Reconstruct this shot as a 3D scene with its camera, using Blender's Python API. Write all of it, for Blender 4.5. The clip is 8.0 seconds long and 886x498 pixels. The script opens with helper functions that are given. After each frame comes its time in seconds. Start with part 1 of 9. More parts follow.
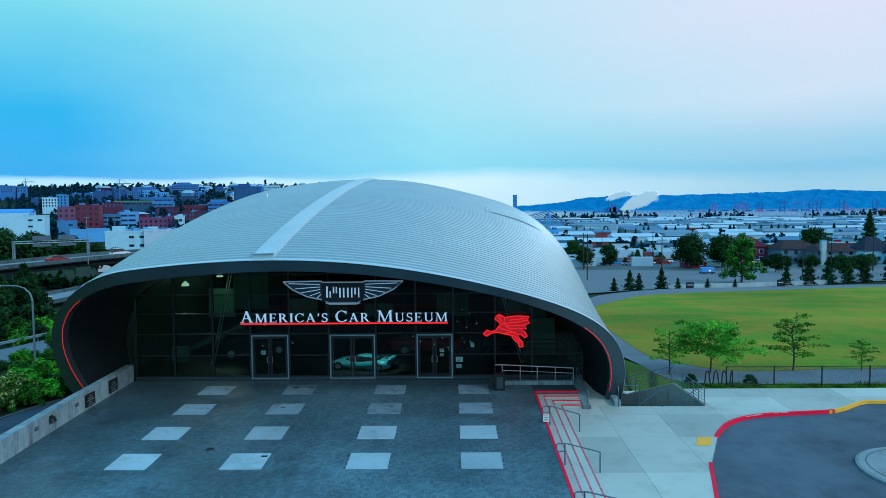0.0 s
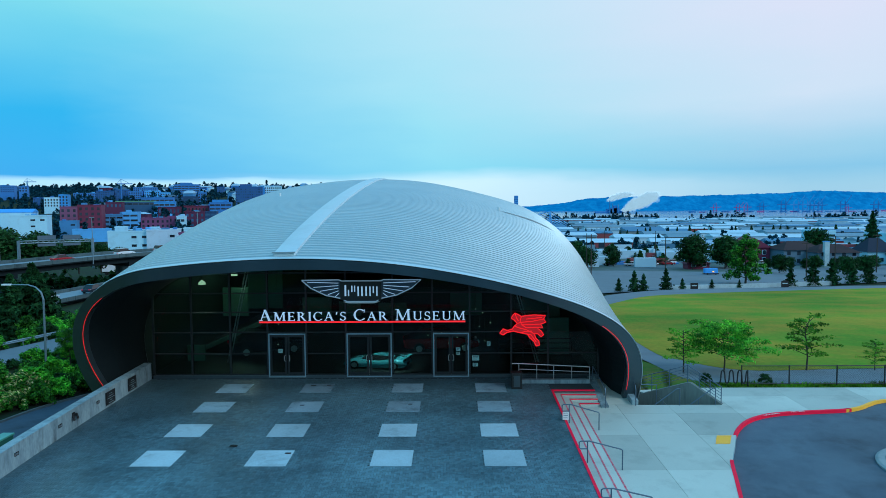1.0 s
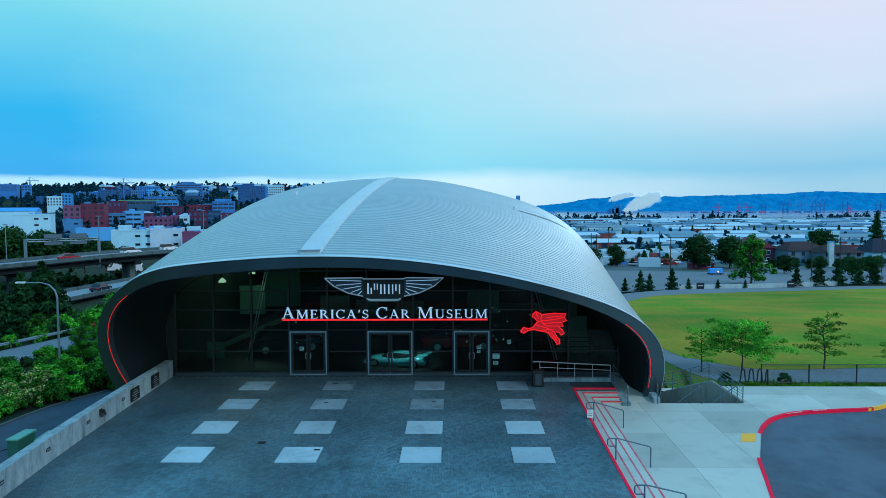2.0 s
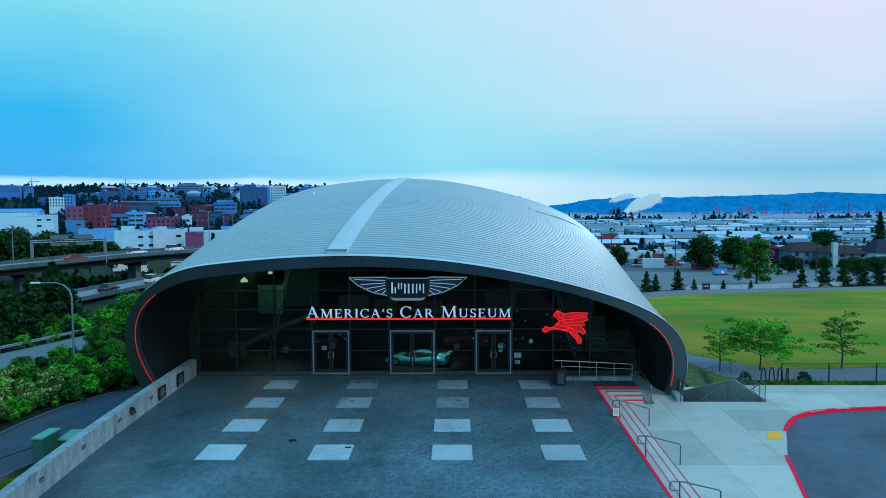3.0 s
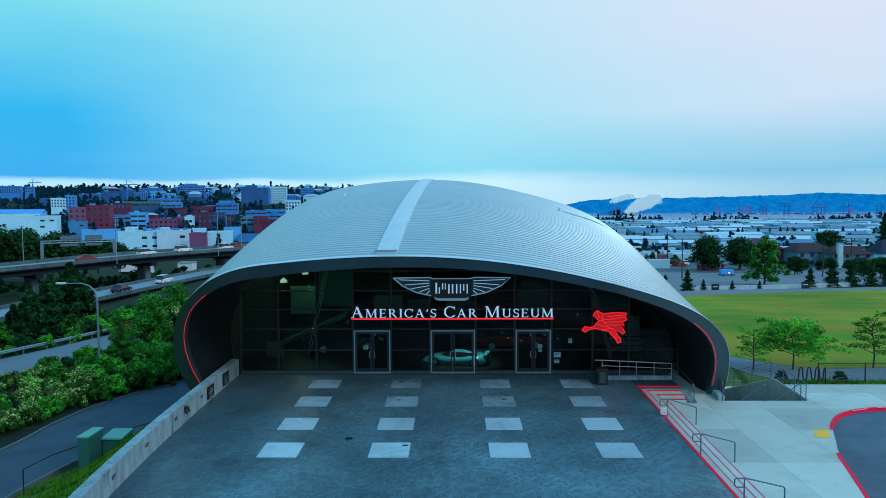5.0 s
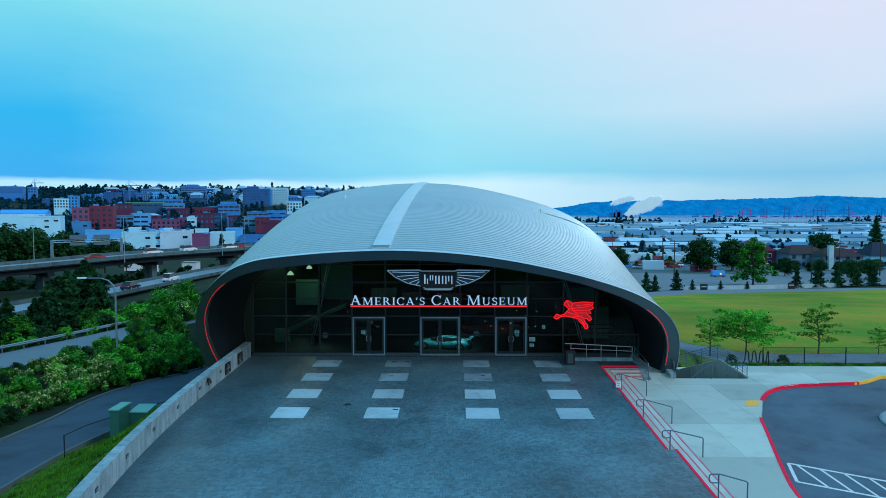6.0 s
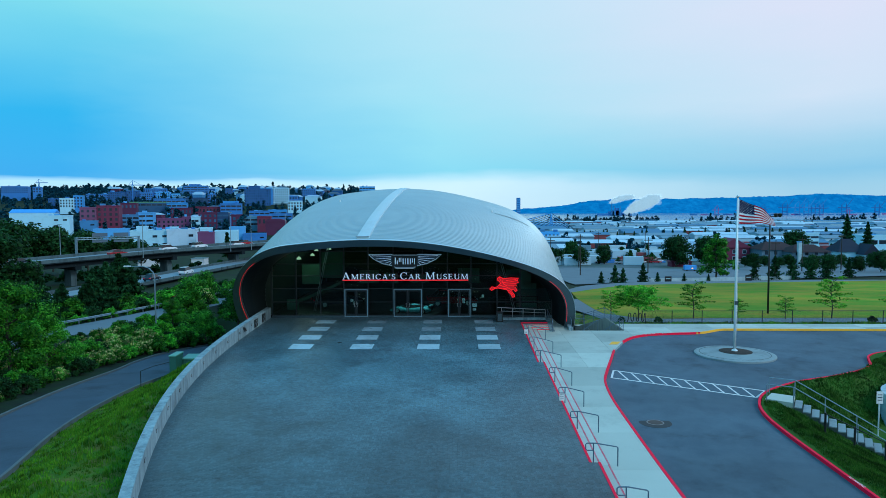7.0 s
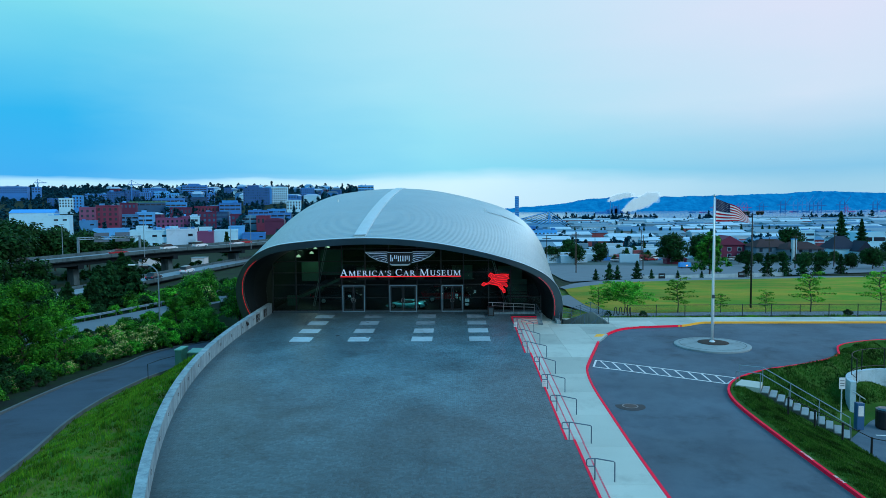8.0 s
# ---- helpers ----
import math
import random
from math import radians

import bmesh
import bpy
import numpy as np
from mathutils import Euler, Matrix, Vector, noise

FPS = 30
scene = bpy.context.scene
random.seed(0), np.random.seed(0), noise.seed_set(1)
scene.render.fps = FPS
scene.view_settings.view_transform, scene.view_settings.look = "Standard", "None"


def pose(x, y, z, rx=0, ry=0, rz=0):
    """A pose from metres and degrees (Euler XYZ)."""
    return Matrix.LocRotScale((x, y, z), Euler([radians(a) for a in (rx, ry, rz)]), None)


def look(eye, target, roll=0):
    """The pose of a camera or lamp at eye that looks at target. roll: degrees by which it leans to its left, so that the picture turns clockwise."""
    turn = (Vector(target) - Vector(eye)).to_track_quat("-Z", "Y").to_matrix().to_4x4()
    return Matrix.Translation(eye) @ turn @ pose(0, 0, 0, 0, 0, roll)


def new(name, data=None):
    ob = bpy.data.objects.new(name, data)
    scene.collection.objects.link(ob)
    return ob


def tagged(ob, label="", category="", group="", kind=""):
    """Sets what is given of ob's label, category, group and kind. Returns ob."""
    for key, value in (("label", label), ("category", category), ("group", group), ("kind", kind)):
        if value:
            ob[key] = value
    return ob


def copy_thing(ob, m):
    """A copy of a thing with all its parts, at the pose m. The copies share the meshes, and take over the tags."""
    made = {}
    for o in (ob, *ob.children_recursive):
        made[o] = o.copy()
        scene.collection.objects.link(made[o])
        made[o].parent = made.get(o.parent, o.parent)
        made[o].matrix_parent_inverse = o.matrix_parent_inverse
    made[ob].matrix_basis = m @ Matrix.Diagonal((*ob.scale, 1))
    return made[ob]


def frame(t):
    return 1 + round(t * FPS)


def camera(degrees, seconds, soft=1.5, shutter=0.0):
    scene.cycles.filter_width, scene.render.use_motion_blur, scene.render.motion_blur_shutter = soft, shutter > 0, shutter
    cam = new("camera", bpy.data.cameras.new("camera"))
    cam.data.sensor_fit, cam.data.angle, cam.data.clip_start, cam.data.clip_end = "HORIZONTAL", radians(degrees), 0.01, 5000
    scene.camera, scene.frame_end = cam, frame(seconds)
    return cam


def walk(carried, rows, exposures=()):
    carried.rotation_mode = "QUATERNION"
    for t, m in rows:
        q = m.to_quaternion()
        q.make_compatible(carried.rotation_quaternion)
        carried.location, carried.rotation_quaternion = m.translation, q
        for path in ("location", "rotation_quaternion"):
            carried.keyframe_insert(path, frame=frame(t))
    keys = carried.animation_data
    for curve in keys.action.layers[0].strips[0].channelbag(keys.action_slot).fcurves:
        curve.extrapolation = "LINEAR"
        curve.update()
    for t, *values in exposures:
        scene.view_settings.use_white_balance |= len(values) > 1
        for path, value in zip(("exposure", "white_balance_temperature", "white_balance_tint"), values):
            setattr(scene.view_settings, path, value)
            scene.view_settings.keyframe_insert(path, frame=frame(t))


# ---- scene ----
# ---- camera and its flight ----
cam = camera(66.0, 8.0, soft=0.5)
PATH = [
    (0, (5.181, -34.869, 8.84), (5.155, -32.873, 8.715), -0.5),
    (0.5, (4.809, -34.946, 8.816), (4.781, -32.95, 8.691), -0.5),
    (1, (4.359, -35.035, 8.776), (4.331, -33.039, 8.653), -0.4),
    (1.5, (3.866, -35.087, 8.741), (3.836, -33.091, 8.617), -0.3),
    (3, (2.243, -35.406, 8.673), (2.209, -33.41, 8.552), -0.3),
    (3.5, (1.665, -35.538, 8.65), (1.631, -33.541, 8.531), -0.3),
    (4, (1.09, -35.66, 8.662), (1.056, -33.663, 8.544), -0.3),
    (4.5, (0.535, -35.741, 8.694), (0.502, -33.745, 8.575), -0.3),
    (4.7, (0.325, -35.775, 8.698), (0.292, -33.779, 8.579), -0.3),
    (5.8, (-0.055, -35.837, 8.717), (-0.089, -33.84, 8.599), -0.2),
    (5.9, (0.519, -38.491, 8.71), (0.485, -36.495, 8.596), -0.1),
    (6, (0.905, -40.587, 8.675), (0.87, -38.59, 8.561), -0.1),
    (6.1, (1.362, -43.012, 8.685), (1.326, -41.015, 8.57), -0.1),
    (6.2, (1.852, -45.643, 8.703), (1.817, -43.647, 8.589), -0.1),
    (6.3, (2.418, -48.371, 8.766), (2.382, -46.375, 8.649), -0.1),
    (6.4, (2.98, -51.161, 8.797), (2.943, -49.165, 8.68), -0.2),
    (6.5, (3.545, -54.043, 8.855), (3.509, -52.047, 8.738), -0.2),
    (6.6, (3.73, -54.79, 8.887), (3.693, -52.793, 8.768), -0.2),
    (6.8, (3.844, -55.353, 8.897), (3.806, -53.357, 8.778), -0.2),
    (7, (3.935, -56.01, 8.9), (3.899, -54.014, 8.782), -0.2),
    (7.5, (4.185, -57.244, 8.925), (4.151, -55.248, 8.806), -0.3),
    (8, (4.437, -58.467, 8.953), (4.404, -56.471, 8.831), -0.4),
]

walk(cam, [(t, look(eye, target, roll)) for t, eye, target, roll in PATH], [(0.0, 0.0, 5900, 4), (8.0, 0.0, 5900, 4)])

# ---- world, sun and exposure ----
world = bpy.data.worlds.new("overcast_dusk")
scene.world = world
world.use_nodes = True
wn, wl = world.node_tree.nodes, world.node_tree.links
wn.clear()
w_out = wn.new("ShaderNodeOutputWorld")
w_bg = wn.new("ShaderNodeBackground")
w_sky = wn.new("ShaderNodeTexSky")
w_sky.sky_type, w_sky.sun_disc = "NISHITA", False
w_sky.sun_elevation, w_sky.sun_rotation = radians(34), radians(115)
w_co = wn.new("ShaderNodeTexCoord")
w_sep = wn.new("ShaderNodeSeparateXYZ")
wl.new(w_co.outputs["Generated"], w_sep.inputs[0])


def wmath(op, a, b=None, clamp=False):
    n = wn.new("ShaderNodeMath")
    n.operation, n.use_clamp = op, clamp
    for i, v in enumerate((a, b)):
        if v is None:
            continue
        if isinstance(v, (int, float)):
            n.inputs[i].default_value = v
        else:
            wl.new(v, n.inputs[i])
    return n.outputs[0]


def wramp(fac, stops):
    n = wn.new("ShaderNodeValToRGB")
    el = n.color_ramp.elements
    while len(el) < len(stops):
        el.new(0.5)
    for e, (p, c) in zip(el, stops):
        e.position, e.color = p, (*c, 1)
    wl.new(fac, n.inputs[0])
    return n.outputs[0]


def wmix(fac, a, b):
    n = wn.new("ShaderNodeMix")
    n.data_type = "RGBA"
    if isinstance(fac, float):
        n.inputs[0].default_value = fac
    else:
        wl.new(fac, n.inputs[0])
    wl.new(a, n.inputs[6])
    wl.new(b, n.inputs[7])
    return n.outputs[2]


# thick cloud, open and blue towards the west, lit and pale towards the east, with a clear strip above the horizon
w_map = wn.new("ShaderNodeMapping")
w_map.inputs["Scale"].default_value = (1.2, 1.2, 5.0)
wl.new(w_co.outputs["Generated"], w_map.inputs[0])
w_noise = wn.new("ShaderNodeTexNoise")
w_noise.inputs["Scale"].default_value, w_noise.inputs["Detail"].default_value = 1.7, 5.0
w_noise.inputs["Roughness"].default_value = 0.55
wl.new(w_map.outputs[0], w_noise.inputs["Vector"])
wob = wmath("MULTIPLY", wmath("SUBTRACT", w_noise.outputs[0], 0.5), 0.16)
height = wmath("ADD", w_sep.outputs[2], wmath("MULTIPLY", wob, 0.35))
WEST = [(0.0, (0.46, 0.74, 0.90)), (0.037, (0.46, 0.75, 0.92)), (0.043, (0.012, 0.35, 0.76)), (0.12, (0.014, 0.40, 0.74)), (0.26, (0.24, 0.68, 0.74)), (0.42, (0.46, 0.75, 0.80)), (0.62, (0.16, 0.58, 0.92)), (1.0, (0.12, 0.53, 0.92))]
MID = [(0.0, (0.66, 0.84, 0.93)), (0.030, (0.66, 0.85, 0.94)), (0.050, (0.26, 0.66, 0.80)), (0.12, (0.34, 0.70, 0.79)), (0.26, (0.50, 0.74, 0.81)), (0.42, (0.62, 0.78, 0.86)), (0.62, (0.18, 0.58, 0.92)), (1.0, (0.12, 0.53, 0.92))]
EAST = [(0.0, (0.38, 0.60, 0.74)), (0.025, (0.34, 0.58, 0.73)), (0.05, (0.24, 0.52, 0.72)), (0.08, (0.34, 0.58, 0.73)), (0.14, (0.65, 0.71, 0.80)), (0.25, (0.75, 0.72, 0.82)), (0.42, (0.79, 0.76, 0.88)), (0.62, (0.20, 0.60, 0.92)), (1.0, (0.12, 0.53, 0.92))]
side = wmath("ADD", wmath("MULTIPLY", wmath("ADD", w_sep.outputs[0], wmath("MULTIPLY", wob, 1.6)), 1.05), 0.53, clamp=True)
low_half, high_half = wmath("MULTIPLY", side, 2.0, clamp=True), wmath("SUBTRACT", wmath("MULTIPLY", side, 2.0), 1.0, clamp=True)
clouds = wmix(high_half, wmix(low_half, wramp(height, WEST), wramp(height, MID)), wramp(height, EAST))
sky_part = wn.new("ShaderNodeMix")
sky_part.data_type, sky_part.blend_type = "RGBA", "ADD"
sky_part.inputs[0].default_value = 0.012
wl.new(clouds, sky_part.inputs[6])
wl.new(w_sky.outputs[0], sky_part.inputs[7])
wl.new(sky_part.outputs[2], w_bg.inputs[0])
w_bg.inputs[1].default_value = 1.0
wl.new(w_bg.outputs[0], w_out.inputs[0])

sun = new("sun", bpy.data.lights.new("sun", "SUN"))
sun.data.energy, sun.data.angle, sun.data.color = 1.15, radians(20), (0.84, 0.95, 1.0)
sun.matrix_world = look((60, -40, 50), (0, 0, 0))

# ---- materials ----


def material(name, color, rough=0.7, metal=0.0, vary=0.25, scale=1.5, fine=18.0, bump=0.15, island=0.0, rand=0.0, tint=None, stain=0.0, emit=None, power=0.0, spec=0.5, coord="Object", stretch=(1, 1, 1)):
    """Base colour with broad and fine variation, optional per-piece variation, stains and relief."""
    m = bpy.data.materials.new(name)
    m.use_nodes = True
    n, l = m.node_tree.nodes, m.node_tree.links
    b = n["Principled BSDF"]
    b.inputs["Roughness"].default_value, b.inputs["Metallic"].default_value = rough, metal
    b.inputs["Specular IOR Level"].default_value = spec
    co = n.new("ShaderNodeTexCoord") if coord == "Object" else n.new("ShaderNodeNewGeometry")
    src = co.outputs["Object"] if coord == "Object" else co.outputs["Position"]
    mp = n.new("ShaderNodeMapping")
    mp.inputs["Scale"].default_value = stretch
    l.new(src, mp.inputs[0])

    def noise_at(s, detail, r=0.55):
        t = n.new("ShaderNodeTexNoise")
        t.inputs["Scale"].default_value, t.inputs["Detail"].default_value, t.inputs["Roughness"].default_value = s, detail, r
        l.new(mp.outputs[0], t.inputs["Vector"])
        return t.outputs[0]

    def mth(op, a, bb):
        q = n.new("ShaderNodeMath")
        q.operation = op
        for i, v in enumerate((a, bb)):
            if isinstance(v, (int, float)):
                q.inputs[i].default_value = v
            else:
                l.new(v, q.inputs[i])
        return q.outputs[0]

    broad, grain = noise_at(scale * 0.25, 4), noise_at(fine, 3)
    val = mth("ADD", mth("MULTIPLY", mth("SUBTRACT", broad, 0.5), 2.0 * vary), mth("MULTIPLY", mth("SUBTRACT", grain, 0.5), 1.2 * vary))
    val = mth("ADD", val, 1.0)
    if stain:
        st = n.new("ShaderNodeMapRange")
        st.inputs[1].default_value, st.inputs[2].default_value, st.inputs[3].default_value, st.inputs[4].default_value = 0.52, 0.72, 1.0, 1.0 - stain
        l.new(noise_at(scale * 0.8, 6, 0.65), st.inputs[0])
        val = mth("MULTIPLY", val, st.outputs[0])
    if island or rand:
        if island:
            src2 = n.new("ShaderNodeNewGeometry").outputs["Random Per Island"]
            amount = island
        else:
            src2 = n.new("ShaderNodeObjectInfo").outputs["Random"]
            amount = rand
        val = mth("MULTIPLY", val, mth("ADD", mth("MULTIPLY", mth("SUBTRACT", src2, 0.5), 2 * amount), 1.0))
        if island and rand:
            o2 = n.new("ShaderNodeObjectInfo").outputs["Random"]
            val = mth("MULTIPLY", val, mth("ADD", mth("MULTIPLY", mth("SUBTRACT", o2, 0.5), 2 * rand), 1.0))
    col = n.new("ShaderNodeMix")
    col.data_type = "RGBA"
    col.inputs[6].default_value, col.inputs[7].default_value = (*color, 1), (*(tint or color), 1)
    tf = n.new("ShaderNodeMapRange")
    tf.inputs[1].default_value, tf.inputs[2].default_value = 0.4, 0.65
    l.new(noise_at(scale, 5, 0.6), tf.inputs[0])
    l.new(tf.outputs[0], col.inputs[0])
    mul = n.new("ShaderNodeVectorMath")
    mul.operation = "SCALE"
    l.new(col.outputs[2], mul.inputs[0])
    l.new(val, mul.inputs[3])
    l.new(mul.outputs[0], b.inputs["Base Color"])
    if bump:
        bp = n.new("ShaderNodeBump")
        bp.inputs["Strength"].default_value, bp.inputs["Distance"].default_value = bump, 0.02
        l.new(grain, bp.inputs["Height"])
        l.new(bp.outputs[0], b.inputs["Normal"])
    rr = n.new("ShaderNodeMapRange")
    rr.inputs[3].default_value, rr.inputs[4].default_value = max(0.02, rough - 0.08), min(1, rough + 0.08)
    l.new(broad, rr.inputs[0])
    l.new(rr.outputs[0], b.inputs["Roughness"])
    if emit:
        b.inputs["Emission Color"].default_value, b.inputs["Emission Strength"].default_value = (*emit, 1), power
    return m


def leaf_material(name, a, c, island=0.35, spec=0.12, through_light=0.22):
    """Leaves: two greens by clump, lighter and darker leaves, and a little light let through."""
    m = bpy.data.materials.new(name)
    m.use_nodes = True
    n, l = m.node_tree.nodes, m.node_tree.links
    b = n["Principled BSDF"]
    b.inputs["Roughness"].default_value, b.inputs["Specular IOR Level"].default_value = 0.6, spec
    g = n.new("ShaderNodeNewGeometry")
    o = n.new("ShaderNodeObjectInfo")
    mixc = n.new("ShaderNodeMix")
    mixc.data_type = "RGBA"
    mixc.inputs[6].default_value, mixc.inputs[7].default_value = (*a, 1), (*c, 1)
    l.new(g.outputs["Random Per Island"], mixc.inputs[0])
    k = n.new("ShaderNodeMath")
    k.operation = "MULTIPLY_ADD"
    k.inputs[1].default_value, k.inputs[2].default_value = 2 * island, 1 - island
    l.new(o.outputs["Random"], k.inputs[0])
    clump = n.new("ShaderNodeTexNoise")
    clump.inputs["Scale"].default_value, clump.inputs["Detail"].default_value = 1.1, 3.0
    l.new(g.outputs["Position"], clump.inputs["Vector"])
    tone = n.new("ShaderNodeMapRange")
    tone.inputs[1].default_value, tone.inputs[2].default_value, tone.inputs[3].default_value, tone.inputs[4].default_value = 0.36, 0.66, 0.35, 1.5
    l.new(clump.outputs[0], tone.inputs[0])
    both = n.new("ShaderNodeMath")
    both.operation = "MULTIPLY"
    l.new(k.outputs[0], both.inputs[0])
    l.new(tone.outputs[0], both.inputs[1])
    s = n.new("ShaderNodeVectorMath")
    s.operation = "SCALE"
    l.new(mixc.outputs[2], s.inputs[0])
    l.new(both.outputs[0], s.inputs[3])
    l.new(s.outputs[0], b.inputs["Base Color"])
    t = n.new("ShaderNodeBsdfTranslucent")
    l.new(s.outputs[0], t.inputs[0])
    mx = n.new("ShaderNodeMixShader")
    mx.inputs[0].default_value = through_light
    l.new(b.outputs[0], mx.inputs[1])
    l.new(t.outputs[0], mx.inputs[2])
    l.new(mx.outputs[0], n["Material Output"].inputs[0])
    return m


def glass_material(name, color, rough=0.0):
    m = bpy.data.materials.new(name)
    m.use_nodes = True
    b = m.node_tree.nodes["Principled BSDF"]
    b.inputs["Base Color"].default_value = (*color, 1)
    b.inputs["Roughness"].default_value, b.inputs["Transmission Weight"].default_value, b.inputs["IOR"].default_value = rough, 1.0, 1.22
    return m


M = {}
M["paver"] = material("paver", (0.056, 0.102, 0.120), 0.42, vary=0.9, scale=0.7, fine=30, island=0.24, rand=0.02, tint=(0.043, 0.078, 0.094), stain=0.4, spec=0.45, coord="Position")
M["paver_piece"] = material("paver_piece", (0.056, 0.102, 0.120), 0.42, vary=0.9, scale=0.7, fine=30, rand=0.24, tint=(0.043, 0.078, 0.094), stain=0.4, spec=0.45, coord="Position")
M["joint"] = material("joint_sand", (0.048, 0.068, 0.076), 0.95, vary=0.2)
M["slab"] = material("smooth_concrete", (0.38, 0.50, 0.55), 0.6, vary=0.38, scale=1.6, stain=0.3, rand=0.14)


def paler_centre(mat, cx, cy, rx, ry, edge, gain):
    """Paler tone over the middle of the court, with an uneven rim."""
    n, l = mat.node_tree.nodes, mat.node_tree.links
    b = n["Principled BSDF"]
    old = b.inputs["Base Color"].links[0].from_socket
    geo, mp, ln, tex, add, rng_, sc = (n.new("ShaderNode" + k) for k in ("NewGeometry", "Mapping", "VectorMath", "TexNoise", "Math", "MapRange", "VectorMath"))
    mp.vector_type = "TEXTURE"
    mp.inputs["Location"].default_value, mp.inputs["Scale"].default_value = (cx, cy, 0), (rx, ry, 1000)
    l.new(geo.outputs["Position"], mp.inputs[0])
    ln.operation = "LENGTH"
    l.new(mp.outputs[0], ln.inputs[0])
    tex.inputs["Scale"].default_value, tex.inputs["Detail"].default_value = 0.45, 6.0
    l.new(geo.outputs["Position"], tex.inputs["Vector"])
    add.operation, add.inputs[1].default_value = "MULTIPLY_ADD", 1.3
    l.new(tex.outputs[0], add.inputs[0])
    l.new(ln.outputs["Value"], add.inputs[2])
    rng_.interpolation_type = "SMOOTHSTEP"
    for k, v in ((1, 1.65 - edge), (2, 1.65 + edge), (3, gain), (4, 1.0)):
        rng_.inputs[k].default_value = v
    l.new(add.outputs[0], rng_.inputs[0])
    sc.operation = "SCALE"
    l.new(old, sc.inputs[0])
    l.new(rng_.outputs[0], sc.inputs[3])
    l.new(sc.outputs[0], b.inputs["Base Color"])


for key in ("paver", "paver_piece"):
    paler_centre(M[key], 1.0, -15.0, 8.2, 11.5, 0.75, 2.15)
# darker slab colour, used for the two rows nearest the building
M["dark_slab"] = material("darker_stained_concrete", (0.25, 0.36, 0.42), 0.65, vary=0.55, scale=2.0, stain=0.5, rand=0.2)
M["walk"] = material("broom_concrete", (0.48, 0.51, 0.45), 0.85, vary=0.2, scale=0.8, fine=40, stain=0.2, rand=0.17, coord="Position")
M["concrete"] = material("cast_concrete", (0.29, 0.39, 0.42), 0.85, vary=0.45, scale=2.6, tint=(0.17, 0.24, 0.27), stain=0.55, stretch=(1, 1, 0.35))
M["old_concrete"] = material("old_concrete", (0.115, 0.135, 0.14), 0.9, vary=0.25, scale=0.5, stain=0.4, coord="Position", stretch=(1, 1, 0.3))
M["asphalt"] = material("asphalt", (0.088, 0.130, 0.168), 0.9, vary=0.6, scale=0.6, fine=60, tint=(0.060, 0.092, 0.124), stain=0.4, coord="Position")
M["old_asphalt"] = material("worn_asphalt", (0.14, 0.18, 0.21), 0.9, vary=0.2, scale=0.3, fine=40, stain=0.2, coord="Position")
M["red_paint"] = material("red_kerb_paint", (1.0, 0.010, 0.055), 0.7, vary=0.10, scale=4, stain=0.1, spec=0.15)
M["pink_paint"] = material("worn_red_paint", (0.70, 0.07, 0.12), 0.7, vary=0.2, scale=6, tint=(0.55, 0.24, 0.26), stain=0.1, coord="Position")
M["yellow_paint"] = material("yellow_paint", (1.0, 0.47, 0.03), 0.65, vary=0.15, scale=4, stain=0.15)
M["white_paint"] = material("white_line_paint", (0.72, 0.73, 0.72), 0.7, vary=0.2, scale=5, stain=0.2)
M["roof"] = material("ribbed_zinc", (0.32, 0.42, 0.455), 0.40, metal=0.45, vary=0.34, scale=0.25, fine=3, bump=0.03, stain=0.14, coord="Position", stretch=(0.4, 1, 1))
# dark colour for the painted shadow of a fold in the roof
M["roof_fold"] = material("shaded_roof_fold", (0.24, 0.31, 0.34), 0.45, metal=0.4, vary=0.25, scale=1.0, bump=0.0)
M["strip"] = material("roof_flashing", (0.56, 0.68, 0.73), 0.42, metal=0.35, vary=0.12, scale=0.6, fine=4, bump=0.02, stain=0.12)
M["ridge"] = material("ridge_flashing", (0.74, 0.79, 0.80), 0.42, metal=0.25, vary=0.08, bump=0.02)
M["fascia"] = material("dark_metal_fascia", (0.095, 0.13, 0.15), 0.30, metal=0.7, vary=0.1, scale=0.7, fine=4, bump=0.03)
M["soffit"] = material("dark_soffit", (0.008, 0.014, 0.016), 0.7, vary=0.15, bump=0.05, spec=0.2)
M["mullion"] = material("anodised_frame", (0.012, 0.017, 0.02), 0.5, metal=0.2, vary=0.08, bump=0.0)
M["alu"] = material("bright_aluminium", (0.55, 0.58, 0.60), 0.35, metal=0.8, vary=0.06, bump=0.0)
M["steel_rail"] = material("painted_steel_rail", (0.10, 0.15, 0.20), 0.45, metal=0.5, vary=0.1, bump=0.0)
M["galv"] = material("galvanised_steel", (0.24, 0.32, 0.37), 0.45, metal=0.6, vary=0.1, bump=0.0)
M["black"] = material("black_metal", (0.018, 0.019, 0.02), 0.5, metal=0.3, vary=0.1, bump=0.0)
M["glass"] = glass_material("tinted_glass", (0.34, 0.52, 0.48))
M["car_glass"] = material("dark_window_glass", (0.012, 0.014, 0.016), 0.08, vary=0.02, bump=0.0)
M["letter"] = material("lit_letter_face", (0.70, 0.80, 0.90), 0.5, vary=0.02, bump=0.0, emit=(0.50, 0.72, 1.0), power=0.42)
M["door_alu"] = material("door_aluminium", (0.32, 0.46, 0.54), 0.4, metal=0.7, vary=0.06, bump=0.0)
M["red_light"] = material("red_neon", (0.6, 0.02, 0.02), 0.4, vary=0.02, bump=0.0, emit=(1.0, 0.012, 0.02), power=0.9)
M["neon_body"] = material("red_neon_field", (0.16, 0.006, 0.01), 0.5, vary=0.05, bump=0.0, emit=(1.0, 0.012, 0.03), power=0.30)
